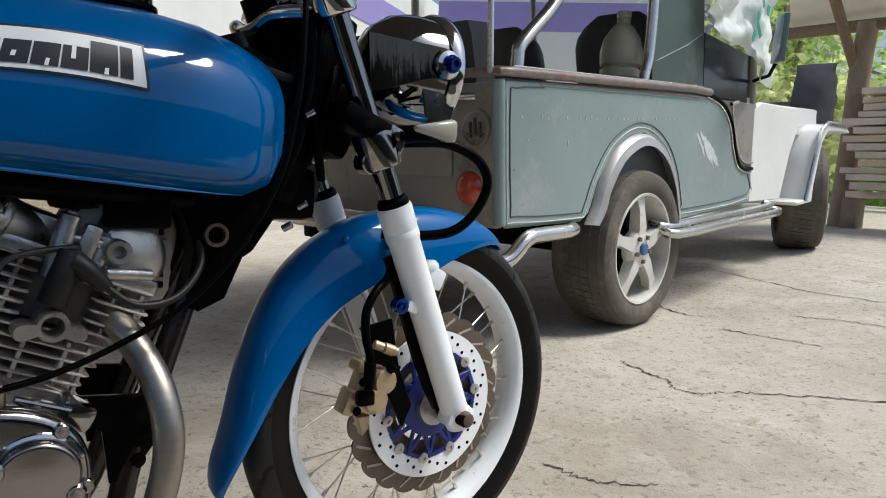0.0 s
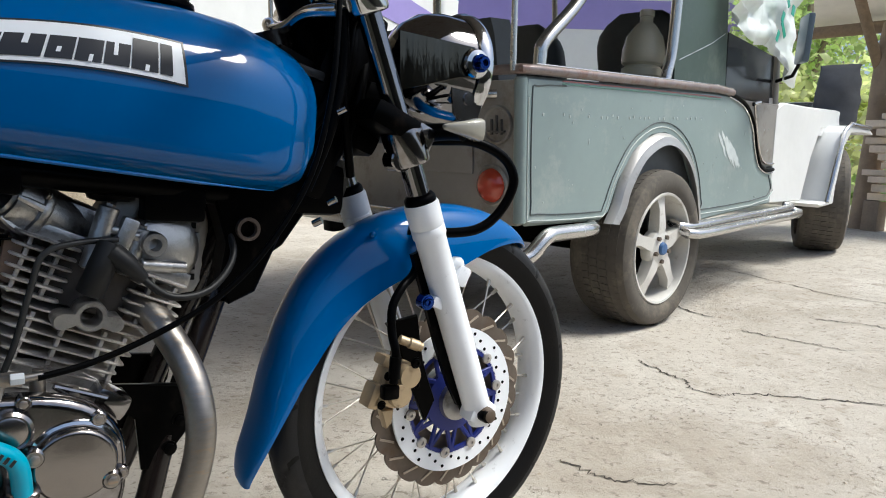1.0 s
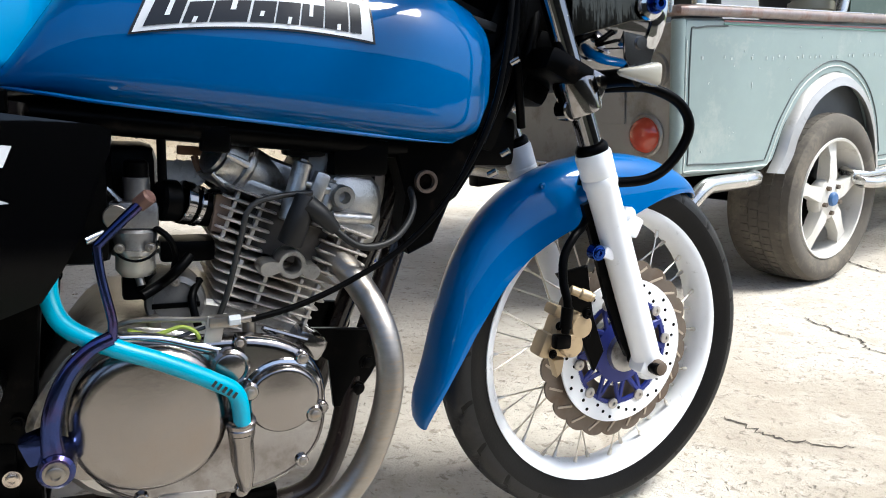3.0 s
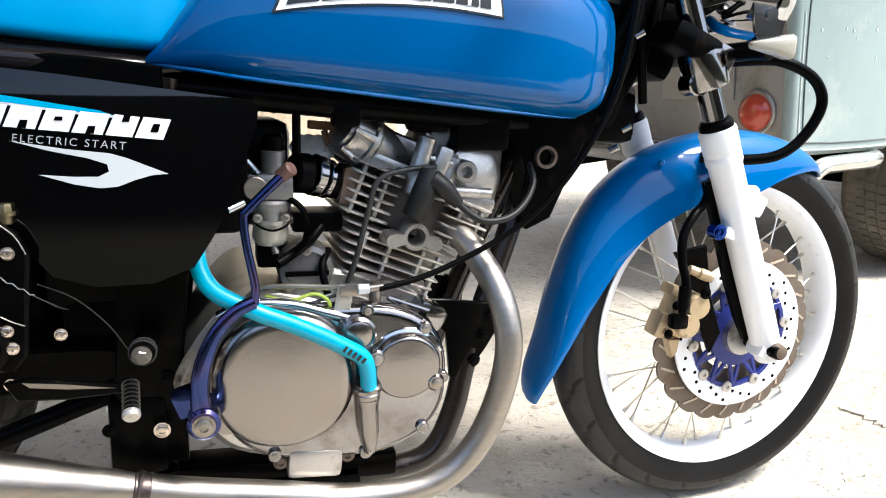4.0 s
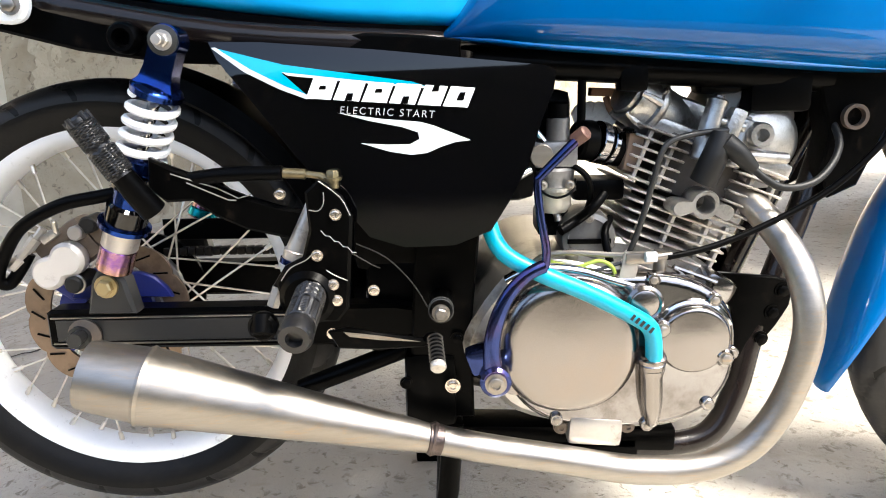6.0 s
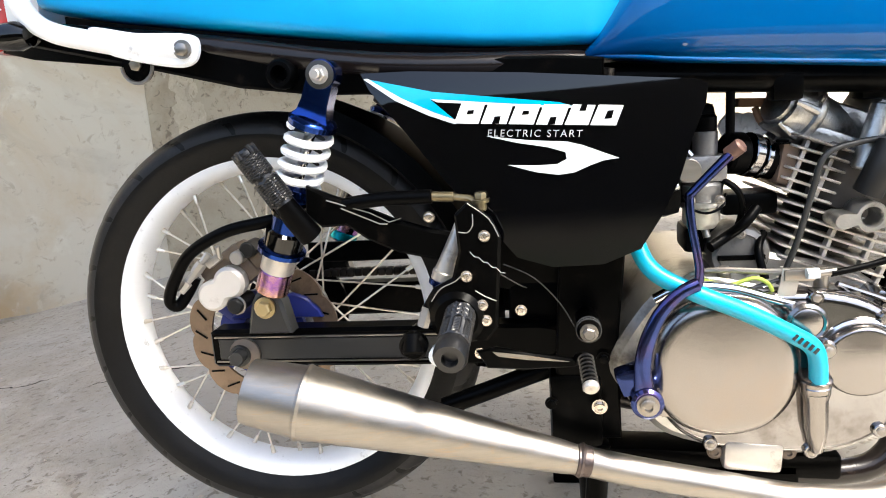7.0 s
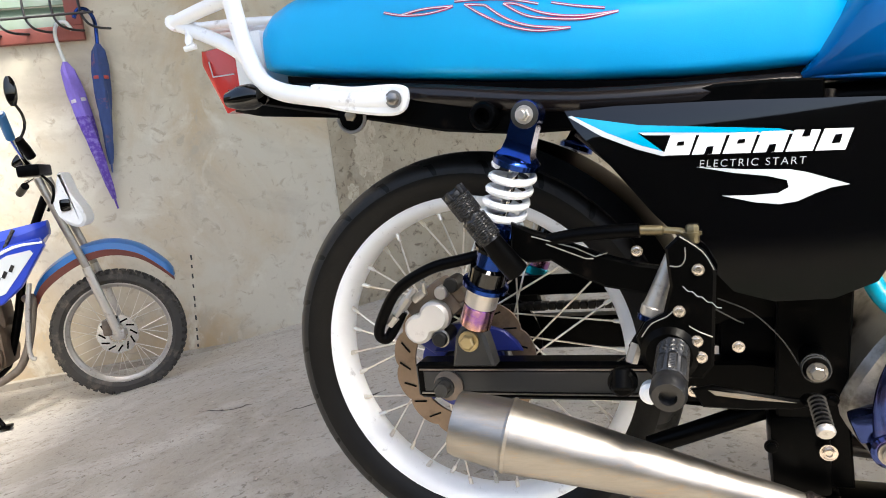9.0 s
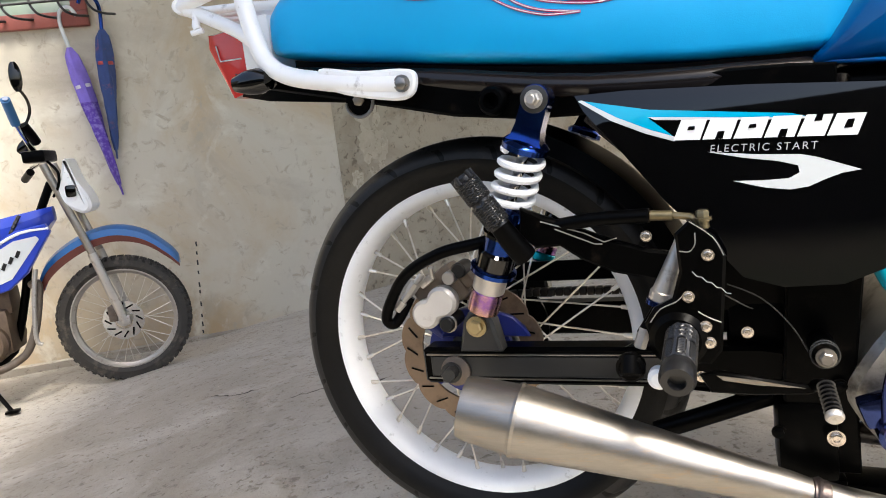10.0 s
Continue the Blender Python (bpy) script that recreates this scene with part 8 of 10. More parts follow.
def wheel2(c, R, name):
    m = BM @ Matrix.Translation(c)
    g = G().lathe([(0.012, -0.05), (0.03, -0.05), (0.028, 0), (0.03, 0.05), (0.012, 0.05)], axis=(0, 1, 0), seg=18, m=m)
    hub = part(name, g, CAST, trail)
    prof = [(R - 0.062, -0.022), (R - 0.04, -0.038), (R - 0.015, -0.036), (R - 0.006, -0.02), (R - 0.004, 0), (R - 0.006, 0.02), (R - 0.015, 0.036), (R - 0.04, 0.038), (R - 0.062, 0.022)]
    part("tyre", G().loft(ring(prof, 60), closed=True, m=m), KNOB, hub, "dusty knobbly tyre")
    g = G()
    for i in range(54):
        a = 2 * math.pi * i / 54
        for y, dr in ((-0.026, -0.004), (0.0, 0.0), (0.026, -0.004)):
            b = a + (0.05 if y == 0 else 0)
            g.box((0, 0, 0), (0.014, 0.016, 0.018), 0, m=m @ Matrix.Rotation(b, 4, "Y") @ Matrix.Translation((R - 0.004 + dr, y, 0)))
    tagged(part("tread_block", g, KNOB, hub), kind="stuff")
    rp = [(R - 0.062, -0.026), (R - 0.066, -0.02), (R - 0.076, -0.012), (R - 0.078, 0), (R - 0.076, 0.012), (R - 0.066, 0.02), (R - 0.062, 0.026), (R - 0.056, 0.026), (R - 0.056, -0.026)]
    part("rim", G().loft(ring(rp, 60), closed=True, m=m), SILVER, hub, "silver spoked rim")
    for i in range(32):
        a = 2 * math.pi * i / 32
        sd = -1 if i % 2 else 1
        b = a + (0.8 if (i // 2) % 2 else -0.8)
        part("spoke", G().cyl((0.035 * math.cos(b), sd * 0.035, 0.035 * math.sin(b)), ((R - 0.075) * math.cos(a), 0, (R - 0.075) * math.sin(a)), 0.0016, seg=5, m=m), SPOKE_STEEL, hub)
    return hub


WC2 = (-0.285, 0, -0.016)
fw2 = wheel2(WC2, 0.282, "front_wheel")
wheel2((-1.55, 0, -0.016), 0.282, "rear_wheel")
g = wave_disc(0.088, 0.04, -0.05, 0.004, 9, 0.004, BM @ Matrix.Translation(WC2))
part("brake_disc", g, CHROME, fw2, "bright slotted brake disc")
g = G()
for i in range(12):
    a = 2 * math.pi * i / 12
    c = Vector((WC2[0] + 0.065 * math.cos(a), -0.0528, WC2[2] + 0.065 * math.sin(a)))
    g.box((0, 0, 0), (0.034, 0.001, 0.007), 0, m=BM @ Matrix.Translation(c) @ Matrix.Rotation(-a + 0.7, 4, "Y"))
part("disc_slot", g, FRAME_BLACK, fw2)
for y in (-0.075, 0.075):
    g = G()
    g.cyl((-0.275, y, -0.02), (-0.355, y, 0.30), 0.019, seg=16, m=BM)
    g.box((-0.275, y, -0.015), (0.05, 0.03, 0.04), 0.008, BM)
    leg = part("fork_leg", g, SILVER, trail, "silver fork leg")
    part("stanchion", G().cyl((-0.350, y, 0.29), (-0.475, y, 0.70), 0.0165, seg=14, m=BM), STEEL, leg)
g = G()
g.box((-0.315, -0.06, 0.02), (0.05, 0.03, 0.07), 0.008, BM)
part("front_caliper", g, RUST_STEEL, trail)
# high front fender: a curved channel, blue above and maroon inside
fp = spline([(-0.60, 0, 0.20), (-0.55, 0, 0.285), (-0.47, 0, 0.345), (-0.36, 0, 0.392), (-0.25, 0, 0.402), (-0.14, 0, 0.365), (-0.05, 0, 0.285), (-0.015, 0, 0.235)], 5)
rows, rows2 = [], []
for i, p in enumerate(fp):
    f = i / (len(fp) - 1)
    hw = float(np.interp(f, [0, 0.2, 0.6, 0.9, 1], [0.05, 0.06, 0.065, 0.05, 0.02]))
    rows.append([(p.x, y * hw, p.z + dz) for y, dz in ((-1, -0.045), (-0.9, -0.012), (-0.5, 0), (0, 0.004), (0.5, 0), (0.9, -0.012), (1, -0.045), (0.86, -0.018), (0.4, -0.008), (0, -0.004), (-0.4, -0.008), (-0.86, -0.018))])
    rows2.append([(p.x, y * hw * 1.01, p.z + dz) for y, dz in ((-1, -0.040), (-0.97, -0.085 + 0.03 * f), (-0.9, -0.085 + 0.03 * f), (-0.9, -0.04))])
fd2 = part("front_fender", G().loft(rows, m=BM), BLUE3, trail, "high blue front fender")
part("fender_edge", G().loft(rows2, m=BM), MAROON, fd2, "maroon fender side")
g = G()
g.prism([(p.x, p.z) for p in spline([(x, 0, z) for x, z in ((-0.395, 0.705), (-0.382, 0.705), (-0.358, 0.62), (-0.325, 0.55), (-0.318, 0.50), (-0.345, 0.475), (-0.385, 0.49), (-0.43, 0.53), (-0.44, 0.60), (-0.418, 0.64))], 5, True)], -0.09, 0.09, 0.012, BM)
lp = part("headlamp_cowl", g, WHITE, trail, "white headlamp cowl")
part("lamp_slot", G().box((-0.385, -0.091, 0.575), (0.04, 0.006, 0.05), 0.01, BM), BLACK, lp)
BH = BM
g = G()
g.tube([(-0.49, -0.33, 0.955), (-0.50, -0.25, 0.885), (-0.505, -0.12, 0.80), (-0.50, 0, 0.73), (-0.54, 0.12, 0.74), (-0.58, 0.30, 0.72), (-0.64, 0.36, 0.70)], 0.011, 10, smooth=5, m=BH)
hb = part("handlebar", g, CHROME, trail)
part("grip", G().cyl((-0.492, -0.325, 0.95), (-0.502, -0.225, 0.865), 0.018, seg=12, m=BH), mat("blue_grip", (0.02, 0.12, 0.30), 0.5), hb, "blue rubber grip")
part("grip", G().cyl((-0.632, 0.30, 0.68), (-0.69, 0.40, 0.65), 0.018, seg=12, m=BH), PLASTIC, hb)
g = G()
g.tube([(-0.50, -0.17, 0.835), (-0.455, -0.19, 0.90), (-0.45, -0.20, 0.95), (-0.462, -0.22, 0.99)], 0.006, 8, smooth=4, m=BH)
g.ball((0, 0, 0), 1.0, 18, BH @ Matrix.Translation((-0.470, -0.22, 1.045)) @ Matrix.Diagonal((0.024, 0.012, 0.062, 1)))
part("mirror", g, BLACK, hb, "oval black mirror")
g = G()
g.tube([(-0.54, 0.12, 0.75), (-0.57, 0.15, 0.77), (-0.59, 0.18, 0.79)], 0.006, 8, m=BH)
g.ball((0, 0, 0), 1.0, 18, BH @ Matrix.Translation((-0.60, 0.2, 0.80)) @ Matrix.Rotation(0.9, 4, "Y") @ Matrix.Diagonal((0.026, 0.014, 0.05, 1)))
part("mirror", g, BLACK, hb, "oval black mirror")
g = G()
g.box((-0.50, 0, 0.735), (0.09, 0.20, 0.05), 0.012, BH)
g.tube([(-0.47, -0.05, 0.72), (-0.42, -0.09, 0.66), (-0.43, -0.09, 0.60), (-0.46, -0.07, 0.56)], 0.006, 8, smooth=4, m=BH)
g.tube([(-0.49, -0.18, 0.86), (-0.475, -0.15, 0.82), (-0.47, -0.12, 0.79)], 0.02, 10, m=BH)
part("bar_control", g, PLASTIC, trail)
g = G()
g.loft([[(x, y * w, z) for y, z in ((-1, zb + 0.25 * (zt - zb)), (-0.95, zt - 0.3 * (zt - zb)), (-0.5, zt), (0.5, zt), (0.95, zt - 0.3 * (zt - zb)), (1, zb + 0.25 * (zt - zb)), (0.8, zb), (-0.8, zb))] for x, w, zb, zt in ((-0.49, 0.03, 0.46, 0.52), (-0.53, 0.075, 0.42, 0.515), (-0.65, 0.10, 0.36, 0.50), (-0.85, 0.11, 0.34, 0.47), (-1.0, 0.08, 0.36, 0.43))], m=BM)
part("fuel_tank", g, BLUE2, trail, "blue plastic tank")
g = G()
g.prism([(-0.50, 0.455), (-0.485, 0.42), (-0.60, 0.26), (-0.68, 0.20), (-0.80, 0.175), (-0.86, 0.22), (-0.78, 0.36), (-0.62, 0.44)], -0.135, -0.10, 0.006, BM)
sh = part("shroud", g, BLUE2, trail, "blue shroud with white stripes")
part("shroud_stripe", G().prism([(-0.54, 0.41), (-0.53, 0.395), (-0.66, 0.245), (-0.78, 0.205), (-0.83, 0.24), (-0.76, 0.335), (-0.63, 0.40)], -0.1385, -0.136, 0, BM), PALE_DECAL, sh)
g = G()
for i in range(6):
    s = -0.62 - 0.03 * i
    g.box((s, -0.140, 0.345 - 0.022 * i), (0.014, 0.002, 0.03), 0, BM, rot=(0, 30, 0))
part("stripe_block", g, BLACK_INK, sh)
part("shroud_edge", G().tube([(-0.49, -0.13, 0.435), (-0.60, -0.135, 0.43), (-0.72, -0.135, 0.375), (-0.82, -0.13, 0.30)], 0.006, 8, smooth=3, m=BM), WHITE, sh)
g = G()
g.loft([[(x, -w, z), (x, w, z), (x, w * 0.9, z - 0.09), (x, -w * 0.9, z - 0.09)] for x, w, z in ((-0.85, 0.07, 0.46), (-1.1, 0.11, 0.44), (-1.5, 0.11, 0.46), (-1.75, 0.08, 0.50))], m=BM)
part("seat", g, PLASTIC, trail, "black vinyl seat")
g = G()
g.tube([(-0.60 - 0.006 * i, -0.09 - 0.004 * (i % 2), 0.50 - 0.009 * i) for i in range(24)], 0.008, 6, m=BM)
part("spring_cord", g, IRON, trail, "black coiled cord")
g = G()
g.box((-0.85, 0, 0.02), (0.26, 0.20, 0.20), 0.03, BM)
g.cyl((-0.82, -0.14, -0.02), (-0.82, 0.14, -0.02), 0.09, seg=24, bev=0.015, m=BM)
g.box((-0.76, 0, 0.15), (0.11, 0.14, 0.12), 0.02, BM)
part("engine", g, mat("brown_oily_engine", (0.12, 0.085, 0.06), 0.5, 0.5, var=0.35, scale=16, bump=0.3), trail, "brown oily engine")
g = G()
g.tube([(-0.62, -0.06, 0.20), (-0.585, -0.08, 0.20), (-0.605, -0.10, 0.08), (-0.64, -0.12, -0.03), (-0.70, -0.13, -0.10), (-0.85, -0.14, -0.13), (-1.2, -0.15, -0.05)], 0.017, 12, smooth=5, m=BM)
part("exhaust_pipe", g, RUST_STEEL, trail, "brown exhaust pipe")
g = G()
g.tube([(-0.575, -0.11, 0.27), (-0.60, -0.12, 0.15), (-0.62, -0.13, -0.02), (-0.60, -0.13, -0.05)], 0.010, 10, smooth=4, m=BM)
part("crash_bar", g, SILVER, trail, "bent silver crash bar")
g = G()
g.tube([(-0.48, 0, 0.62), (-0.60, 0, 0.38), (-0.70, 0, 0.05), (-0.80, 0, -0.12), (-1.05, 0, -0.10), (-1.1, 0, 0.35), (-1.55, 0.06, -0.016)], 0.018, 10, smooth=3, m=BM)
g.tube([(-0.55, 0, 0.45), (-1.1, 0, 0.38), (-1.75, 0, 0.45)], 0.018, 10, m=BM)
part("frame", g, FRAME_BLACK, trail)
g = G()
g.tube([(-0.90, -0.12, -0.08), (-0.80, -0.18, -0.20), (-0.74, -0.22, -0.285)], 0.009, 8, m=BM)
g.box((-0.735, -0.22, -0.290), (0.05, 0.04, 0.012), 0.003, BM)
part("side_stand", g, FRAME_BLACK, trail)

# ---------------------------------------------------------------- the jeep
JM = pose(2.2, 0.82, 0) @ pose(0, 0, 0, 0, 0, 11) @ pose(0.74, 0, 0.074, 0, -6.3, 0)
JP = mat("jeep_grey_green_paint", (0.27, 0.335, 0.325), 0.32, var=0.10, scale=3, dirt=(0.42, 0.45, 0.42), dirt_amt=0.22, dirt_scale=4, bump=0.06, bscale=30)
JBARE = mat("bare_grey_metal", (0.36, 0.34, 0.31), 0.45, 0.4, var=0.15, scale=3, dirt=(0.18, 0.15, 0.11), dirt_amt=0.35, dirt_scale=6, bump=0.1)
JSTEEL = mat("stainless_trim", (0.62, 0.61, 0.59), 0.25, 0.95, var=0.1, scale=8, rvar=0.4)
# Cowl, bonnet and front fenders share one colour, paler than the body sides.
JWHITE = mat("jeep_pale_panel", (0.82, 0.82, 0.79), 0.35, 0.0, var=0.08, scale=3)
JRUB = mat("dusty_tyre", (0.10, 0.088, 0.072), 0.85, var=0.25, scale=10, dirt=(0.20, 0.17, 0.13), dirt_amt=0.4, dirt_scale=8)
JALLOY = mat("pale_alloy", (0.66, 0.64, 0.59), 0.5, 0.15, var=0.1, scale=10, dirt=(0.35, 0.30, 0.24), dirt_amt=0.25, dirt_scale=12)
JDARK = mat("dark_upholstery", (0.075, 0.083, 0.088), 0.6, var=0.25, scale=6, bump=0.1)
JGREEN = mat("green_plastic_sheet", (0.055, 0.085, 0.065), 0.35, var=0.25, scale=5, dirt=(0.12, 0.15, 0.12), dirt_amt=0.3, dirt_scale=8)
jeep = thing("jeep", tuple(JM @ Vector((0, 0.7, 0))), "grey-green open utility jeep with alloy wheels and stainless trim", "jeep")
JW = 1.42
SIDE = [(-0.79, 0.495), (-0.36, 0.468), (-0.315, 0.49), (-0.255, 0.60), (-0.15, 0.705), (-0.03, 0.757), (0.07, 0.765), (0.17, 0.735), (0.265, 0.665), (0.335, 0.56), (0.37, 0.45), (0.385, 0.382), (1.19, 0.386), (1.19, 0.56), (1.10, 0.565), (1.02, 0.60), (0.965, 0.68), (0.92, 0.78), (0.86, 0.85), (0.77, 0.895), (0.66, 0.925), (0.5, 0.935), (-0.80, 0.965), (-0.811, 0.94), (-0.811, 0.53)]
for y0, y1 in ((0.0, 0.03), (JW - 0.03, JW)):
    part("side_panel", G().prism(SIDE, y0, y1, 0.012, JM), JP, jeep, "grey-green painted body side", sharp=45)
part("rear_panel", G().box((-0.80, JW / 2, 0.725), (0.03, JW - 0.05, 0.46), 0.008, JM), JBARE, jeep, "bare grey rear panel")
part("tub_floor", G().box((0.15, JW / 2, 0.52), (1.9, JW - 0.07, 0.03), 0.004, JM), JDARK, jeep)
for s in (-1, 1):
    yy = 0.16 if s < 0 else JW - 0.16
    part("wheel_box", G().box((0.04, yy, 0.66), (0.75, 0.28, 0.26), 0.02, JM), JDARK, jeep)
# door, its dark cut-line and handle
part("door", G().prism([(0.99, 0.60), (1.05, 0.575), (1.205, 0.575), (1.235, 0.885), (0.80, 0.905), (0.87, 0.865), (0.93, 0.79), (0.965, 0.70)], 0.004, 0.026, 0.005, JM), JBARE, jeep, "grey metal door")
g = G()
g.tube([(0.64, -0.003, 0.93), (0.77, -0.003, 0.90), (0.86, -0.003, 0.855), (0.925, -0.003, 0.78), (0.967, -0.003, 0.68), (1.02, -0.003, 0.60), (1.10, -0.003, 0.565), (1.20, -0.003, 0.56)], 0.009, 8, smooth=4, m=JM)
part("door_seal", g, FRAME_BLACK, jeep)
part("door_moulding", G().tube([(0.925, -0.001, 0.892), (0.94, -0.001, 0.84), (0.965, -0.001, 0.77), (1.0, -0.001, 0.69), (1.045, -0.001, 0.625), (1.11, -0.001, 0.596), (1.205, -0.001, 0.59)], 0.0055, 8, smooth=4, m=JM), JSTEEL, jeep, "bright edge moulding of the door")
part("seal_edge", G().tube([(0.63, -0.004, 0.918), (0.76, -0.004, 0.886), (0.846, -0.004, 0.843), (0.911, -0.004, 0.77), (0.952, -0.004, 0.672), (1.008, -0.004, 0.589), (1.10, -0.004, 0.551), (1.19, -0.004, 0.546)], 0.0035, 8, smooth=4, m=JM), JSTEEL, jeep)
part("door_handle", G().tube([(0.86, -0.02, 0.885), (0.92, -0.025, 0.893)], 0.010, 10, m=JM), JSTEEL, jeep)
# top rail and pinstripes
g = G()
g.tube([(-0.83, 0.6, 0.985), (-0.83, 0.05, 0.985), (-0.82, 0.005, 0.985), (-0.77, -0.004, 0.984), (0.0, -0.004, 0.962), (0.5, -0.004, 0.948), (0.66, -0.004, 0.935)], 0.016, 10, m=JM)
part("top_rail", g, mat("dull_rusty_rail", (0.27, 0.225, 0.21), 0.42, 0.5, var=0.3, scale=12, dirt=(0.20, 0.10, 0.07), dirt_amt=0.4, dirt_scale=20, bump=0.1), jeep, "dull, rust-flecked top rail")
part("rail_edge", G().tube([(-0.77, -0.008, 1.000), (0.0, -0.008, 0.978), (0.5, -0.008, 0.964), (0.66, -0.008, 0.951)], 0.004, 8, m=JM), JSTEEL, jeep, "bright upper edge of the rail")
for dz, c in ((0.921, mat("faded_red_line", (0.42, 0.17, 0.17), 0.5)), (0.912, mat("green_line", (0.16, 0.33, 0.26), 0.5))):
    g = G()
    g.tube([(-0.62, -0.0015, dz + 0.032), (0.0, -0.0015, dz + 0.012), (0.55, -0.0015, dz - 0.008)], 0.0022, 6, m=JM)
    part("pinstripe", g, c, jeep)
g = G()
g.tube([(-0.795, -0.001, 0.90), (-0.795, -0.001, 0.55), (-0.76, -0.001, 0.512), (-0.40, -0.001, 0.486), (-0.345, -0.001, 0.50), (-0.285, -0.001, 0.605), (-0.175, -0.001, 0.725), (-0.04, -0.001, 0.785), (0.075, -0.001, 0.793), (0.185, -0.001, 0.760), (0.29, -0.001, 0.685), (0.362, -0.001, 0.575), (0.405, -0.001, 0.44), (0.44, -0.001, 0.412), (1.165, -0.001, 0.412), (1.165, -0.001, 0.54)], 0.0022, 6, smooth=3, m=JM)
part("pinstripe", g, mat("pale_pinstripe", (0.60, 0.64, 0.60), 0.5), jeep)
g = G()
g.tube([(-0.60, -0.001, 0.938), (-0.75, -0.001, 0.935), (-0.777, -0.001, 0.90), (-0.777, -0.001, 0.57), (-0.745, -0.001, 0.531), (-0.41, -0.001, 0.505), (-0.362, -0.001, 0.516), (-0.300, -0.001, 0.62), (-0.186, -0.001, 0.741), (-0.045, -0.001, 0.803), (0.078, -0.001, 0.811), (0.196, -0.001, 0.777), (0.306, -0.001, 0.698), (0.38, -0.001, 0.585), (0.422, -0.001, 0.455), (0.455, -0.001, 0.431), (1.145, -0.001, 0.431), (1.147, -0.001, 0.535)], 0.0026, 6, smooth=3, m=JM)
part("pinstripe", g, mat("dark_pinstripe", (0.07, 0.085, 0.085), 0.5), jeep)
part("corner_strip", G().cyl((-0.809, 0.0195, 0.505), (-0.809, 0.0195, 0.962), 0.021, seg=28, bev=0.004, m=JM), JP, jeep, "rounded painted body corner")
# wheel-arch flares
ARCH = [(-0.34, 0.455), (-0.29, 0.52), (-0.25, 0.60), (-0.15, 0.705), (-0.03, 0.757), (0.07, 0.765), (0.17, 0.735), (0.265, 0.665), (0.335, 0.56), (0.37, 0.45), (0.385, 0.385)]
g = G()
ap = spline([(x, 0, z) for x, z in ARCH], 4)
rows = []
for p in ap:
    d = Vector((p.x - 0.04, 0, p.z - 0.40)).normalized()
    rows.append([p + d * 0.006 + Vector((0, 0.004, 0)), p + d * 0.004 + Vector((0, -0.008, 0)), p - d * 0.010 + Vector((0, -0.026, 0)), p - d * 0.042 + Vector((0, -0.034, 0)), p - d * 0.040 + Vector((0, -0.024, 0)), p - d * 0.012 + Vector((0, 0.004, 0))])
g.loft(rows, m=JM)
part("arch_flare", g, mat("satin_flare_metal", (0.50, 0.49, 0.47), 0.42, 0.6, var=0.15, scale=5, dirt=(0.25, 0.22, 0.18), dirt_amt=0.25, dirt_scale=8), jeep, "bright metal wheel-arch flare")
part("arch_liner", G().loft([[p + Vector((0, y, 0)) for y in (0.03, 0.30)] for p in ap], cap=False, wrap=False, m=JM), JDARK, jeep)


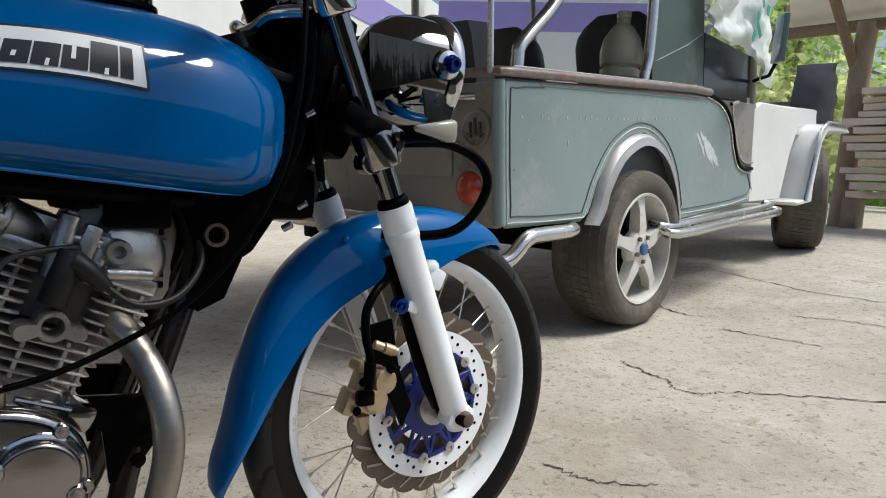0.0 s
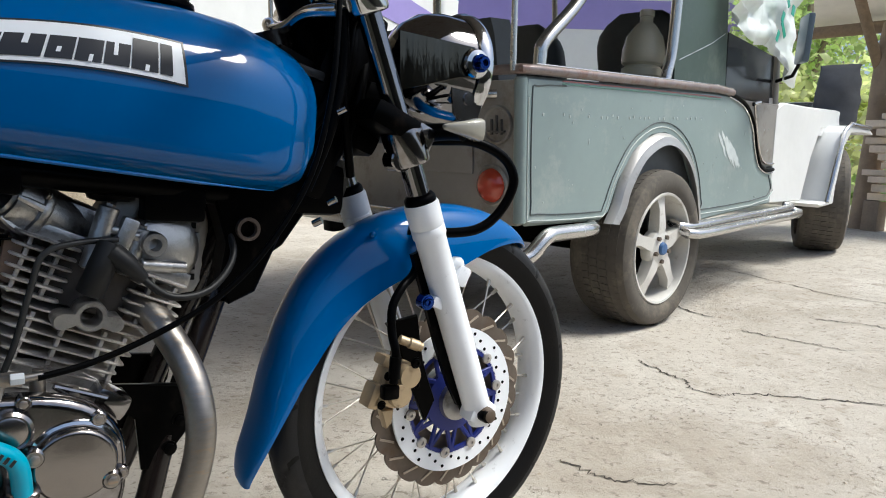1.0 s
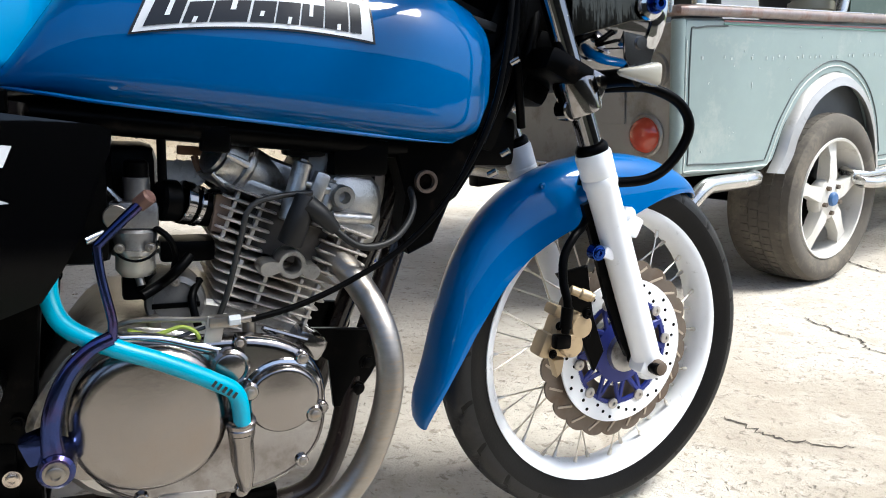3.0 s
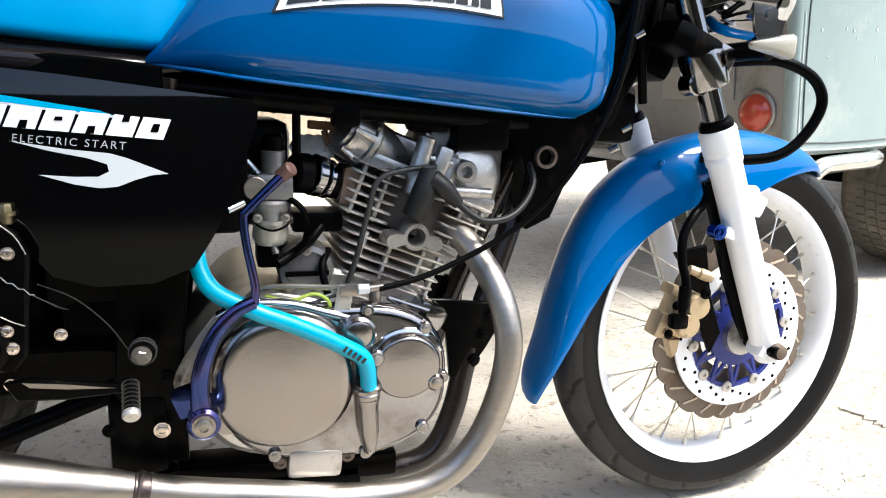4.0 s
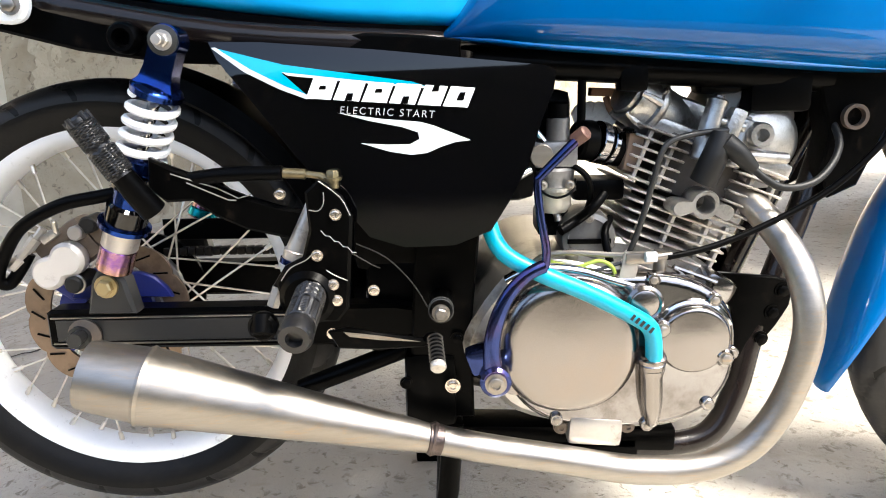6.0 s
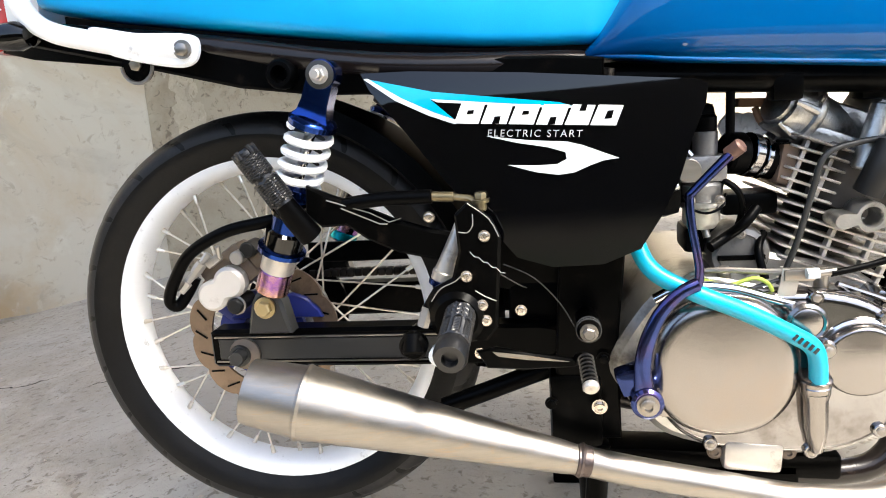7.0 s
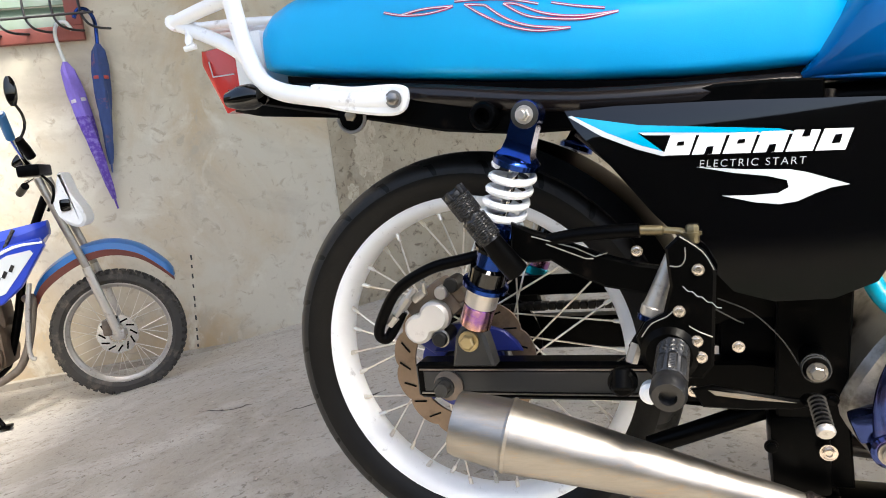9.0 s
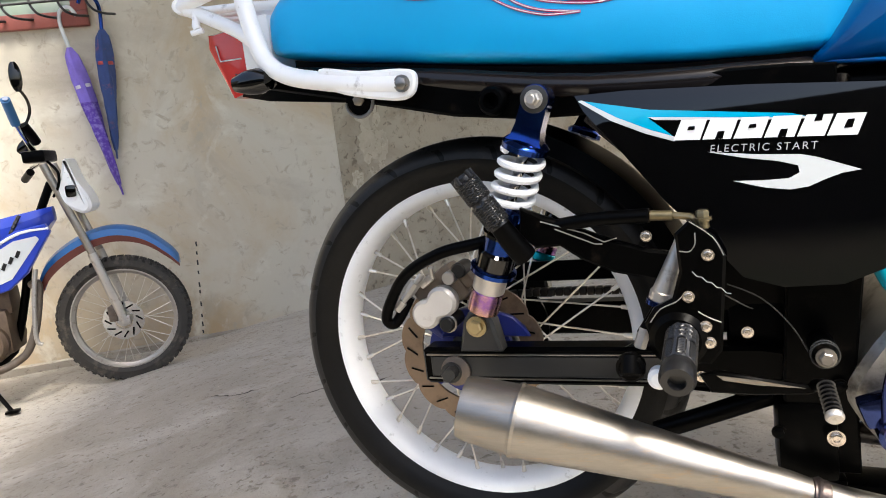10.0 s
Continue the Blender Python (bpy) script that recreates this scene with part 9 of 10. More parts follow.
def jeep_wheel(x, y, flip, steer=0.0, R=0.315):
    turn = pose(0, 0.115 * flip, 0) @ pose(0, 0, 0, 0, 0, steer) @ pose(0, -0.115 * flip, 0)
    m = JM @ Matrix.Translation((x, y, R)) @ turn @ Matrix.Diagonal((1, flip, 1, 1))
    g = G()
    prof = [(0.225, 0.0), (0.245, -0.012), (0.285, -0.014), (0.303, -0.004), (0.312, 0.02), (R, 0.06), (R, 0.17), (0.312, 0.21), (0.30, 0.235), (0.26, 0.245), (0.225, 0.235)]
    g.loft(ring(prof, 72), closed=True, m=m)
    tyre = part("wheel", g, JRUB, jeep, "dusty tyre on a five-spoke alloy wheel")
    g = G()
    for i in range(64):
        a = 2 * math.pi * i / 64
        for k, yy in enumerate((0.035, 0.075, 0.115, 0.155, 0.195)):
            g.box((0, 0, 0), (0.010, 0.030, 0.022), 0, m=m @ Matrix.Rotation(a + 0.02 * k, 4, "Y") @ Matrix.Translation((R - (0.006 if k in (0, 4) else 0.001), yy, 0)))
    tagged(part("tread_block", g, JRUB, tyre), kind="stuff")
    g = G()
    g.loft(ring([(0.226, 0.001), (0.222, -0.006), (0.214, -0.004), (0.206, 0.03), (0.20, 0.12), (0.215, 0.2), (0.226, 0.2)], 60), closed=True, m=m)
    for i in range(5):
        a = 2 * math.pi * i / 5 + 0.3
        w = lambda r, da, yy: (r * math.cos(a + da), yy, r * math.sin(a + da))
        g.loft([[w(0.04, -0.75, 0.012), w(0.04, 0.75, 0.012), w(0.04, 0.75, 0.05), w(0.04, -0.75, 0.05)], [w(0.09, -0.30, 0.004), w(0.09, 0.30, 0.004), w(0.09, 0.24, 0.055), w(0.09, -0.24, 0.055)], [w(0.16, -0.125, 0.010), w(0.16, 0.125, 0.010), w(0.16, 0.09, 0.055), w(0.16, -0.09, 0.055)], [w(0.213, -0.15, 0.020), w(0.213, 0.15, 0.020), w(0.213, 0.11, 0.06), w(0.213, -0.11, 0.06)]], m=m)
    g.lathe([(0.001, 0.002), (0.05, 0.004), (0.075, 0.012), (0.08, 0.03), (0.07, 0.06)], axis=(0, 1, 0), seg=30, m=m)
    part("alloy", g, JALLOY, tyre, "pale five-spoke alloy")
    part("hub_cap", G().lathe([(0.001, -0.012), (0.022, -0.010), (0.026, -0.004), (0.026, 0.006)], axis=(0, 1, 0), seg=20, m=m), mat("blue_cap", (0.05, 0.13, 0.30), 0.4, var=0.2), tyre)
    for i in range(5):
        a = 2 * math.pi * (i + 0.5) / 5 + 0.3
        part("wheel_nut", G().cyl((0.052 * math.cos(a), -0.006, 0.052 * math.sin(a)), (0.052 * math.cos(a), 0.02, 0.052 * math.sin(a)), 0.0095, seg=6, m=m), RUST_STEEL, tyre)
    part("brake_drum", G().lathe([(0.001, 0.07), (0.15, 0.07), (0.16, 0.09), (0.16, 0.15), (0.001, 0.16)], axis=(0, 1, 0), seg=30, m=m), FRAME_BLACK, tyre)


for x, steer in ((0.03, 0), (2.20, 24)):
    jeep_wheel(x, -0.035, 1, steer)
    jeep_wheel(x, JW + 0.035, -1, steer)
for x in (0.03, 2.20):
    part("axle", G().cyl((x, 0.1, 0.30), (x, JW - 0.1, 0.30), 0.04, seg=14, m=JM), FRAME_BLACK, jeep)
g = G()
for y in (0.35, JW - 0.35):
    g.box((0.75, y, 0.42), (3.1, 0.07, 0.11), 0.01, JM)
part("chassis", g, FRAME_BLACK, jeep)
# running boards, bumperettes
for y, z0, z1 in ((-0.075, 0.352, 0.318), (-0.03, 0.378, 0.345)):
    part("step_bar", G().tube([(0.20, y + 0.05, z0 + 0.02), (0.24, y, z0), (0.8, y, (z0 + z1) / 2), (1.40, y, z1), (1.44, y + 0.05, z1 + 0.01)], 0.021, 14, smooth=3, m=JM), JSTEEL, jeep, "stainless step bar")
for y, s in ((-0.03, 1), (JW + 0.03, -1)):
    part("bumperette", G().tube([(-0.43, y + 0.06 * s, 0.455), (-0.47, y, 0.452), (-0.68, y, 0.462), (-0.74, y, 0.452), (-0.80, y + 0.01 * s, 0.405), (-0.86, y + 0.03 * s, 0.385)], 0.026, 14, smooth=4, m=JM), JSTEEL, jeep, "bent stainless bumper tube")
# rear face furniture
for y in (0.125, JW - 0.125):
    g = G()
    g.lathe([(0.001, 0.046), (0.026, 0.044), (0.046, 0.032), (0.056, 0.012), (0.058, 0.0)], (-0.815, y, 0.622), (-1, 0, 0), 32, JM)
    tl = part("tail_lamp", g, AMBER, jeep, "round orange tail lamp")
    part("lamp_ring", G().lathe([(0.056, 0.0), (0.066, 0.002), (0.068, 0.008), (0.063, 0.014), (0.057, 0.012)], (-0.815, y, 0.622), (-1, 0, 0), 32, JM), JBARE, tl)
g = G()
g.lathe([(0.001, 0.004), (0.050, 0.004), (0.054, 0.012), (0.060, 0.012), (0.062, 0.006), (0.062, 0.0)], (-0.815, 0.106, 0.815), (-1, 0, 0), 32, JM)
eb = part("emblem", g, JBARE, jeep, "round embossed emblem")
g = G()
for dy, dz, h in ((-0.02, 0, 0.05), (0, 0.008, 0.06), (0.02, 0, 0.05)):
    g.box((-0.823, 0.106 + dy, 0.815 + dz - 0.006), (0.010, 0.006, h), 0.002, JM)
g.box((-0.823, 0.106, 0.795), (0.010, 0.07, 0.006), 0.002, JM)
part("emblem_bar", g, mat("dark_embossing", (0.12, 0.11, 0.10), 0.4, 0.4), eb)
part("grab_tube", G().tube([(-0.83, 0.36, 0.925), (-0.85, 0.34, 0.918), (-0.85, 0.12, 0.912), (-0.83, 0.10, 0.912)], 0.014, 12, m=JM), JSTEEL, jeep)
part("rear_lid", G().box((-0.822, 0.36, 0.72), (0.006, 0.30, 0.13), 0.002, JM), JBARE, jeep)
part("rear_step", G().box((-0.90, JW / 2, 0.47), (0.14, 0.8, 0.035), 0.006, JM), JSTEEL, jeep, "bright rear step plate")
part("rear_step_rail", G().tube([(-0.96, 0.3, 0.52), (-0.96, JW - 0.3, 0.52)], 0.018, 12, m=JM), JSTEEL, jeep)
# posts and roof
for y in (0.03, JW - 0.03):
    part("roof_post", G().tube([(-0.705, y, 0.97), (-0.70, y, 1.03), (-0.675, y, 1.08), (-0.49, y, 1.225), (-0.38, y, 1.40), (-0.36, y, 1.60)], 0.022, 14, smooth=4, m=JM), JSTEEL, jeep, "bent stainless roof post")
    part("roof_post", G().tube([(0.10, y, 0.955), (0.125, y, 1.02), (0.15, y, 1.09), (0.175, y, 1.30), (0.18, y, 1.60)], 0.022, 14, smooth=4, m=JM), JSTEEL, jeep, "stainless roof post")
    part("roof_post", G().tube([(-0.835, y, 0.98), (-0.825, y, 1.3), (-0.82, y, 1.60)], 0.010, 10, m=JM), JSTEEL, jeep, "thin stainless post")
    part("windscreen_post", G().tube([(1.24, y, 0.88), (1.20, y, 1.6)], 0.018, 10, m=JM), JBARE, jeep)
part("roof", G().box((0.25, JW / 2, 1.62), (2.2, JW + 0.06, 0.04), 0.015, JM), JDARK, jeep, "dark canvas jeep roof")
part("side_curtain", G().prism([(0.19, 0.935), (0.67, 0.93), (0.66, 1.18), (0.63, 1.60), (0.19, 1.60)], 0.035, 0.041, 0.001, JM), JGREEN, jeep, "scratched dark green plastic side sheet")
g = G()
g.tube([(0.22, 0.032, 1.06), (0.36, 0.032, 1.10), (0.50, 0.032, 1.14), (0.63, 0.032, 1.19)], 0.0016, 5, m=JM)
part("sheet_scratch", g, PALE_DECAL, jeep)
part("door_window", G().prism([(0.67, 0.925), (1.215, 0.892), (1.205, 1.12), (0.67, 1.20)], 0.034, 0.040, 0.001, JM), mat("dark_window_film", (0.035, 0.038, 0.040), 0.15, var=0.3, scale=6), jeep, "dark film window above the door")
# cab, bonnet, fender
part("dash_panel", G().box((1.20, JW / 2, 0.74), (0.05, JW - 0.06, 0.36), 0.01, JM), JBARE, jeep)
part("cowl_panel", G().prism([(1.195, 0.388), (1.205, 0.86), (1.30, 0.895), (1.85, 0.86), (2.0, 0.76), (1.88, 0.752), (1.76, 0.60), (1.64, 0.36)], 0.002, 0.03, 0.006, JM), JWHITE, jeep, "pale cowl side")
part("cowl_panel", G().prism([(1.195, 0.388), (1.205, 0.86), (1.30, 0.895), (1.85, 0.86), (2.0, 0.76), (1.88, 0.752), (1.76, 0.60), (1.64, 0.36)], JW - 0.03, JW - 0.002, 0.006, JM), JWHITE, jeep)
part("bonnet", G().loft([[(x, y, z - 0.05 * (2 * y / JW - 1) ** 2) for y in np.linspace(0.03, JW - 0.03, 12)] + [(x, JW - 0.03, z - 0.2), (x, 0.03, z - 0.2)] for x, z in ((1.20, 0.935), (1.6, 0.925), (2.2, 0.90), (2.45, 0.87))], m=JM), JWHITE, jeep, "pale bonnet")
part("grille", G().box((2.46, JW / 2, 0.70), (0.06, 0.95, 0.42), 0.02, JM), JSTEEL, jeep)
for y0, y1 in ((-0.09, 0.26), (JW - 0.26, JW + 0.09)):
    top = [(1.66, 0.345), (1.80, 0.35), (1.90, 0.55), (2.00, 0.725), (2.10, 0.765), (2.50, 0.735), (2.56, 0.70), (2.50, 0.70), (2.32, 0.715), (2.12, 0.72), (2.02, 0.65), (1.92, 0.42), (1.90, 0.325), (1.68, 0.325)]
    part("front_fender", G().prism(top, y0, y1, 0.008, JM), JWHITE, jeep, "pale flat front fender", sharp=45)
    part("fender_trim", G().tube([(1.79, y0, 0.345), (1.90, y0, 0.56), (2.0, y0, 0.735), (2.1, y0, 0.775), (2.5, y0, 0.745)], 0.012, 8, m=JM), JSTEEL, jeep)
part("mirror", G().box((1.07, -0.15, 1.18), (0.03, 0.20, 0.22), 0.012, JM, rot=(0, 4, -60)), mat("blue_grey_mirror_back", (0.13, 0.17, 0.21), 0.4, var=0.1), jeep, "rectangular blue-grey mirror")
part("mirror_arm", G().tube([(1.22, 0.02, 1.0), (1.15, -0.08, 1.02), (1.08, -0.14, 1.09)], 0.009, 8, m=JM), FRAME_BLACK, jeep)
# seats
for x, y, h in ((0.75, 0.36, 0.42), (0.75, 1.05, 0.42), (-0.15, 1.15, 0.30)):
    g = G()
    g.box((x, y, 0.62), (0.46, 0.48, 0.14), 0.05, JM)
    st = part("seat", g, JDARK, jeep, "dark grey seat")
    g = G()
    rings = []
    for i in range(15):
        f = i / 14
        w = 0.235 * (1 - max(0.0, (f - 0.72) / 0.28) ** 2.6 * 0.55)
        k = 1 - max(0.0, (f - 0.8) / 0.2) ** 2 * 0.7
        rings.append([(x - 0.20 - 0.12 * f + 0.04 + 0.065 * k * math.copysign(abs(math.cos(a)) ** 0.6, math.cos(a)), y + w * math.copysign(abs(math.sin(a)) ** 0.45, math.sin(a)), 0.66 + (h + 0.22) * f) for a in [2 * math.pi * j / 28 for j in range(28)]])
    g.loft(rings, m=JM)
    part("backrest", g, JDARK, st)
g = G()
g.loft([[(x0 + dx, y, z) for dx, y in ((-0.05, 0.25), (0.05, 0.25), (0.05, 1.15), (-0.05, 1.15))] for x0, z in ((-0.55, 0.60), (-0.58, 0.85), (-0.62, 1.12), (-0.64, 1.17))], m=JM)
part("rear_bench", g, JDARK, jeep, "dark rear bench back")
part("number_mark", G().box((-0.60, 0.66, 1.20), (0.03, 0.16, 0.05), 0.01, JM), PALE_DECAL, jeep)
# side writing, too worn to read: a row of small pale bars
random.seed(5)
WORN = mat("worn_white_print", (0.52, 0.57, 0.55), 0.6, var=0.2, scale=60)
x = -0.72
while x < 0.42:
    g = G()
    w, h = random.uniform(0.006, 0.010), random.uniform(0.006, 0.011)
    g.box((x, -0.0012, 0.845 - 0.02 * (x + 0.72) + random.uniform(-0.004, 0.004)), (w, 0.0016, h), 0, JM, rot=(0, random.uniform(-20, 20), 0))
    x += random.choice((0.03, 0.035, 0.045, 0.08, 0.11))
    part("worn_letter", g, WORN, jeep)
# ragged streaks where the paint is scraped to the primer
SCR = mat("scraped_primer", (0.66, 0.71, 0.69), 0.6, var=0.15, scale=30)
for k, (x0, z0, ln, wd) in enumerate(((0.55, 0.765, 0.15, 0.018), (0.585, 0.770, 0.20, 0.022), (0.625, 0.745, 0.19, 0.026), (0.665, 0.725, 0.17, 0.022), (0.70, 0.695, 0.13, 0.024), (0.735, 0.665, 0.09, 0.014))):
    lo, hi = [], []
    for i in range(15):
        f = i / 14
        w = wd * math.sin(math.pi * min(1, f * 1.04) ** 0.8) ** 0.6 * (0.75 + 0.6 * noise.noise((f * 5, k * 3.1, 2)))
        cx, cz = x0 + 0.62 * ln * f + 0.012 * noise.noise((f * 4, k, 7)), z0 - 0.80 * ln * f
        lo.append((cx - w * 0.6, -0.0014, cz - w * 0.4))
        hi.append((cx + w * 0.6, -0.0014 - 0.0002 * k, cz + w * 0.4))
    part("scraped_paint", G().loft([[a, b] for a, b in zip(lo, hi)], cap=False, wrap=False, m=JM), SCR, jeep)
# small chips and scratches over the side
g = G()
for i in range(70):
    x, z = random.uniform(-0.78, 1.15), random.uniform(0.42, 0.90)
    if (x - 0.04) ** 2 + (z - 0.40) ** 2 > 0.42 ** 2:
        L = random.choice((0.004, 0.005, 0.008, 0.02))
        g.box((x, -0.0010, z), (random.uniform(0.002, 0.004), 0.0012, L), 0, JM, rot=(0, random.uniform(-60, 60), 0))
tagged(part("paint_chip", g, WORN, jeep), kind="stuff")

# big clear water bottle standing on the jeep's wheel box
BOT = JM @ Vector((0.125, 0.16, 0.79))
g = G()
bp = [(0.005, 0), (0.075, 0.0), (0.085, 0.012)]
for i in range(5):
    z = 0.035 + 0.05 * i
    bp += [(0.085, z), (0.073, z + 0.012), (0.085, z + 0.022)]
bp += [(0.088, 0.275), (0.088, 0.31), (0.075, 0.365), (0.045, 0.41), (0.028, 0.425), (0.026, 0.45)]
g.lathe(bp, BOT, (0, 0, 1), 30)
bt = thing("water_bottle", tuple(BOT), "large dusty clear plastic water bottle inside the jeep", "bottle")
BCLEAR = clear("dusty_clear_plastic", (0.58, 0.55, 0.43), 0.12, 0.62)
part("body", g, BCLEAR, bt, sharp=25)
part("cap", G().cyl(BOT + Vector((0, 0, 0.445)), BOT + Vector((0, 0, 0.475)), 0.030, seg=22, bev=0.004), BCLEAR, bt)

GREEN_INK = mat("green_print", (0.05, 0.40, 0.28), 0.5, var=0.2)
# crumpled clear sheet tied over the windscreen post
random.seed(8)
g = G()
nu, nv = 26, 18
vs = []
for i in range(nu + 1):
    for j in range(nv + 1):
        u, v = i / nu, j / nv
        x = 0.60 + 0.70 * u
        zlow = 1.24 - 0.26 * u - 0.035 * math.sin(u * 9)
        z = zlow + (1.60 - zlow) * v
        y = -0.01 - 0.05 * noise.noise((u * 5, v * 5, 2)) - 0.03 * noise.noise((u * 13, v * 11, 7)) - 0.03 * (1 - v)
        vs.append((x, y, z))
g.add(vs, [(i * (nv + 1) + j, (i + 1) * (nv + 1) + j, (i + 1) * (nv + 1) + j + 1, i * (nv + 1) + j + 1) for i in range(nu) for j in range(nv)], JM)
sheet = solo("plastic_sheet", g, clear("milky_plastic_film", (0.92, 0.95, 0.93), 0.25, 0.85), JM @ Vector((0.9, 0, 1.1)), "crumpled milky plastic sheet hung over the cab", "plastic sheet", sharp=70)
for i in range(16):
    g = G()
    u, v = random.random(), random.random()
    x, z = 0.78 + 0.42 * u, 1.18 + 0.35 * v
    g.box((x, -0.10, z), (0.02 + 0.02 * random.random(), 0.002, 0.03 + 0.05 * random.random()), 0, JM, rot=(0, random.uniform(-40, 40), 0))
    part("green_print", g, GREEN_INK, sheet)
# dark cloth sack lying on the fender
g = G()
rings = []
for i in range(13):
    f = i / 12
    z = 0.765 + 0.37 * f
    rx = float(np.interp(f, [0, 0.1, 0.6, 0.85, 1], [0.15, 0.18, 0.17, 0.12, 0.04]))
    rings.append([(2.42 + 0.04 * f + rx * math.cos(a) * (1 + 0.2 * noise.noise((math.cos(a) * 2, f * 4, 1))), 0.10 + 0.12 * math.sin(a) * (1 + 0.2 * noise.noise((math.sin(a) * 2, f * 4, 4))), z) for a in [2 * math.pi * k / 20 for k in range(20)]])
g.loft(rings, m=JM)
solo("cloth_sack", g, mat("dark_cloth", (0.06, 0.062, 0.068), 0.9, var=0.3, scale=12, bump=0.3), JM @ Vector((2.42, 0.1, 0.765)), "dark cloth sack standing on the jeep fender", "sack", sharp=70)

# ---------------------------------------------------------------- towards the gate: timber post, stacked boards, trees
TRUNK = mat("grey_brown_bark", (0.28, 0.22, 0.16), 0.9, var=0.3, scale=7, bump=0.8, bscale=40)
g = G()
PX, PY = 6.6, 1.93
z0 = ground_z(PX, PY)
g.tube([(PX, PY + 0.0, z0 - 0.05), (PX, PY - 0.02, z0 + 0.7), (PX - 0.02, PY - 0.03, z0 + 1.2), (PX, PY - 0.05, z0 + 1.60)], [0.10, 0.085, 0.08, 0.075], 12, smooth=3)
solo("timber_post", g, TRUNK, (PX, PY, z0), "rough round timber post carrying a shed roof", "post")
BOARD = mat("grey_sawn_board", (0.62, 0.53, 0.42), 0.8, var=0.25, scale=5, bump=0.3, bscale=50, island=0.3)
random.seed(11)
boards = thing("board_stack", (6.5, 1.45, ground_z(6.5, 1.4)), "stack of sawn timber boards beside the post", "timber stack")
z = ground_z(6.5, 1.4)
for k in range(2):
    part("bearer", G().box((6.5, 1.18 + 0.62 * k, z + 0.10), (0.14, 0.12, 0.26), 0.01), TRUNK, boards)
z += 0.23
for i in range(14):
    th = random.uniform(0.055, 0.075)
    y = 1.83 + random.uniform(-0.07, 0.07)
    part("board", G().box((6.5 + random.uniform(-0.05, 0.05), y - 0.75, z + th / 2), (0.22, 1.5, th - 0.012), 0.004, rot=(0, random.uniform(-1, 1), random.uniform(-5, 5))), BOARD, boards)
    z += th
SHED = mat("pale_shed_sheet", (0.80, 0.78, 0.72), 0.6, var=0.15, scale=2)
ROOF_Q = [(6.75, 2.60, 2.08), (6.75, 1.10, 2.04), (5.6, 0.88, 2.40), (5.6, 2.03, 2.43)]
g = G()
g.add(ROOF_Q + [(x, y, z + 0.02) for x, y, z in ROOF_Q], [(0, 1, 2, 3), (7, 6, 5, 4), (0, 4, 5, 1), (1, 5, 6, 2), (2, 6, 7, 3), (3, 7, 4, 0)])
solo("shed_roof", g, SHED, (6.7, 1.8, 1.8), "pale sheet roof of an open shed", "roof", kind="structure")
solo("shed_beam", G().tube([(6.62, 2.70, 2.02), (6.62, 1.0, 1.98)], 0.05, 10), WOODY, (6.62, 1.9, 1.72), "round timber shed beam", "beam", kind="structure")
solo("shed_brace", G().tube([(6.60, 1.93, 1.62), (6.2, 1.97, 2.16)], 0.04, 10), WOODY, (6.6, 1.93, 1.3), "slanting timber brace of the shed", "beam", kind="structure")

LEAF = leafy("sunlit_leaf", (0.52, 0.66, 0.24), 0.45)
LEAF2 = leafy("yellow_leaf", (0.72, 0.78, 0.38), 0.4)


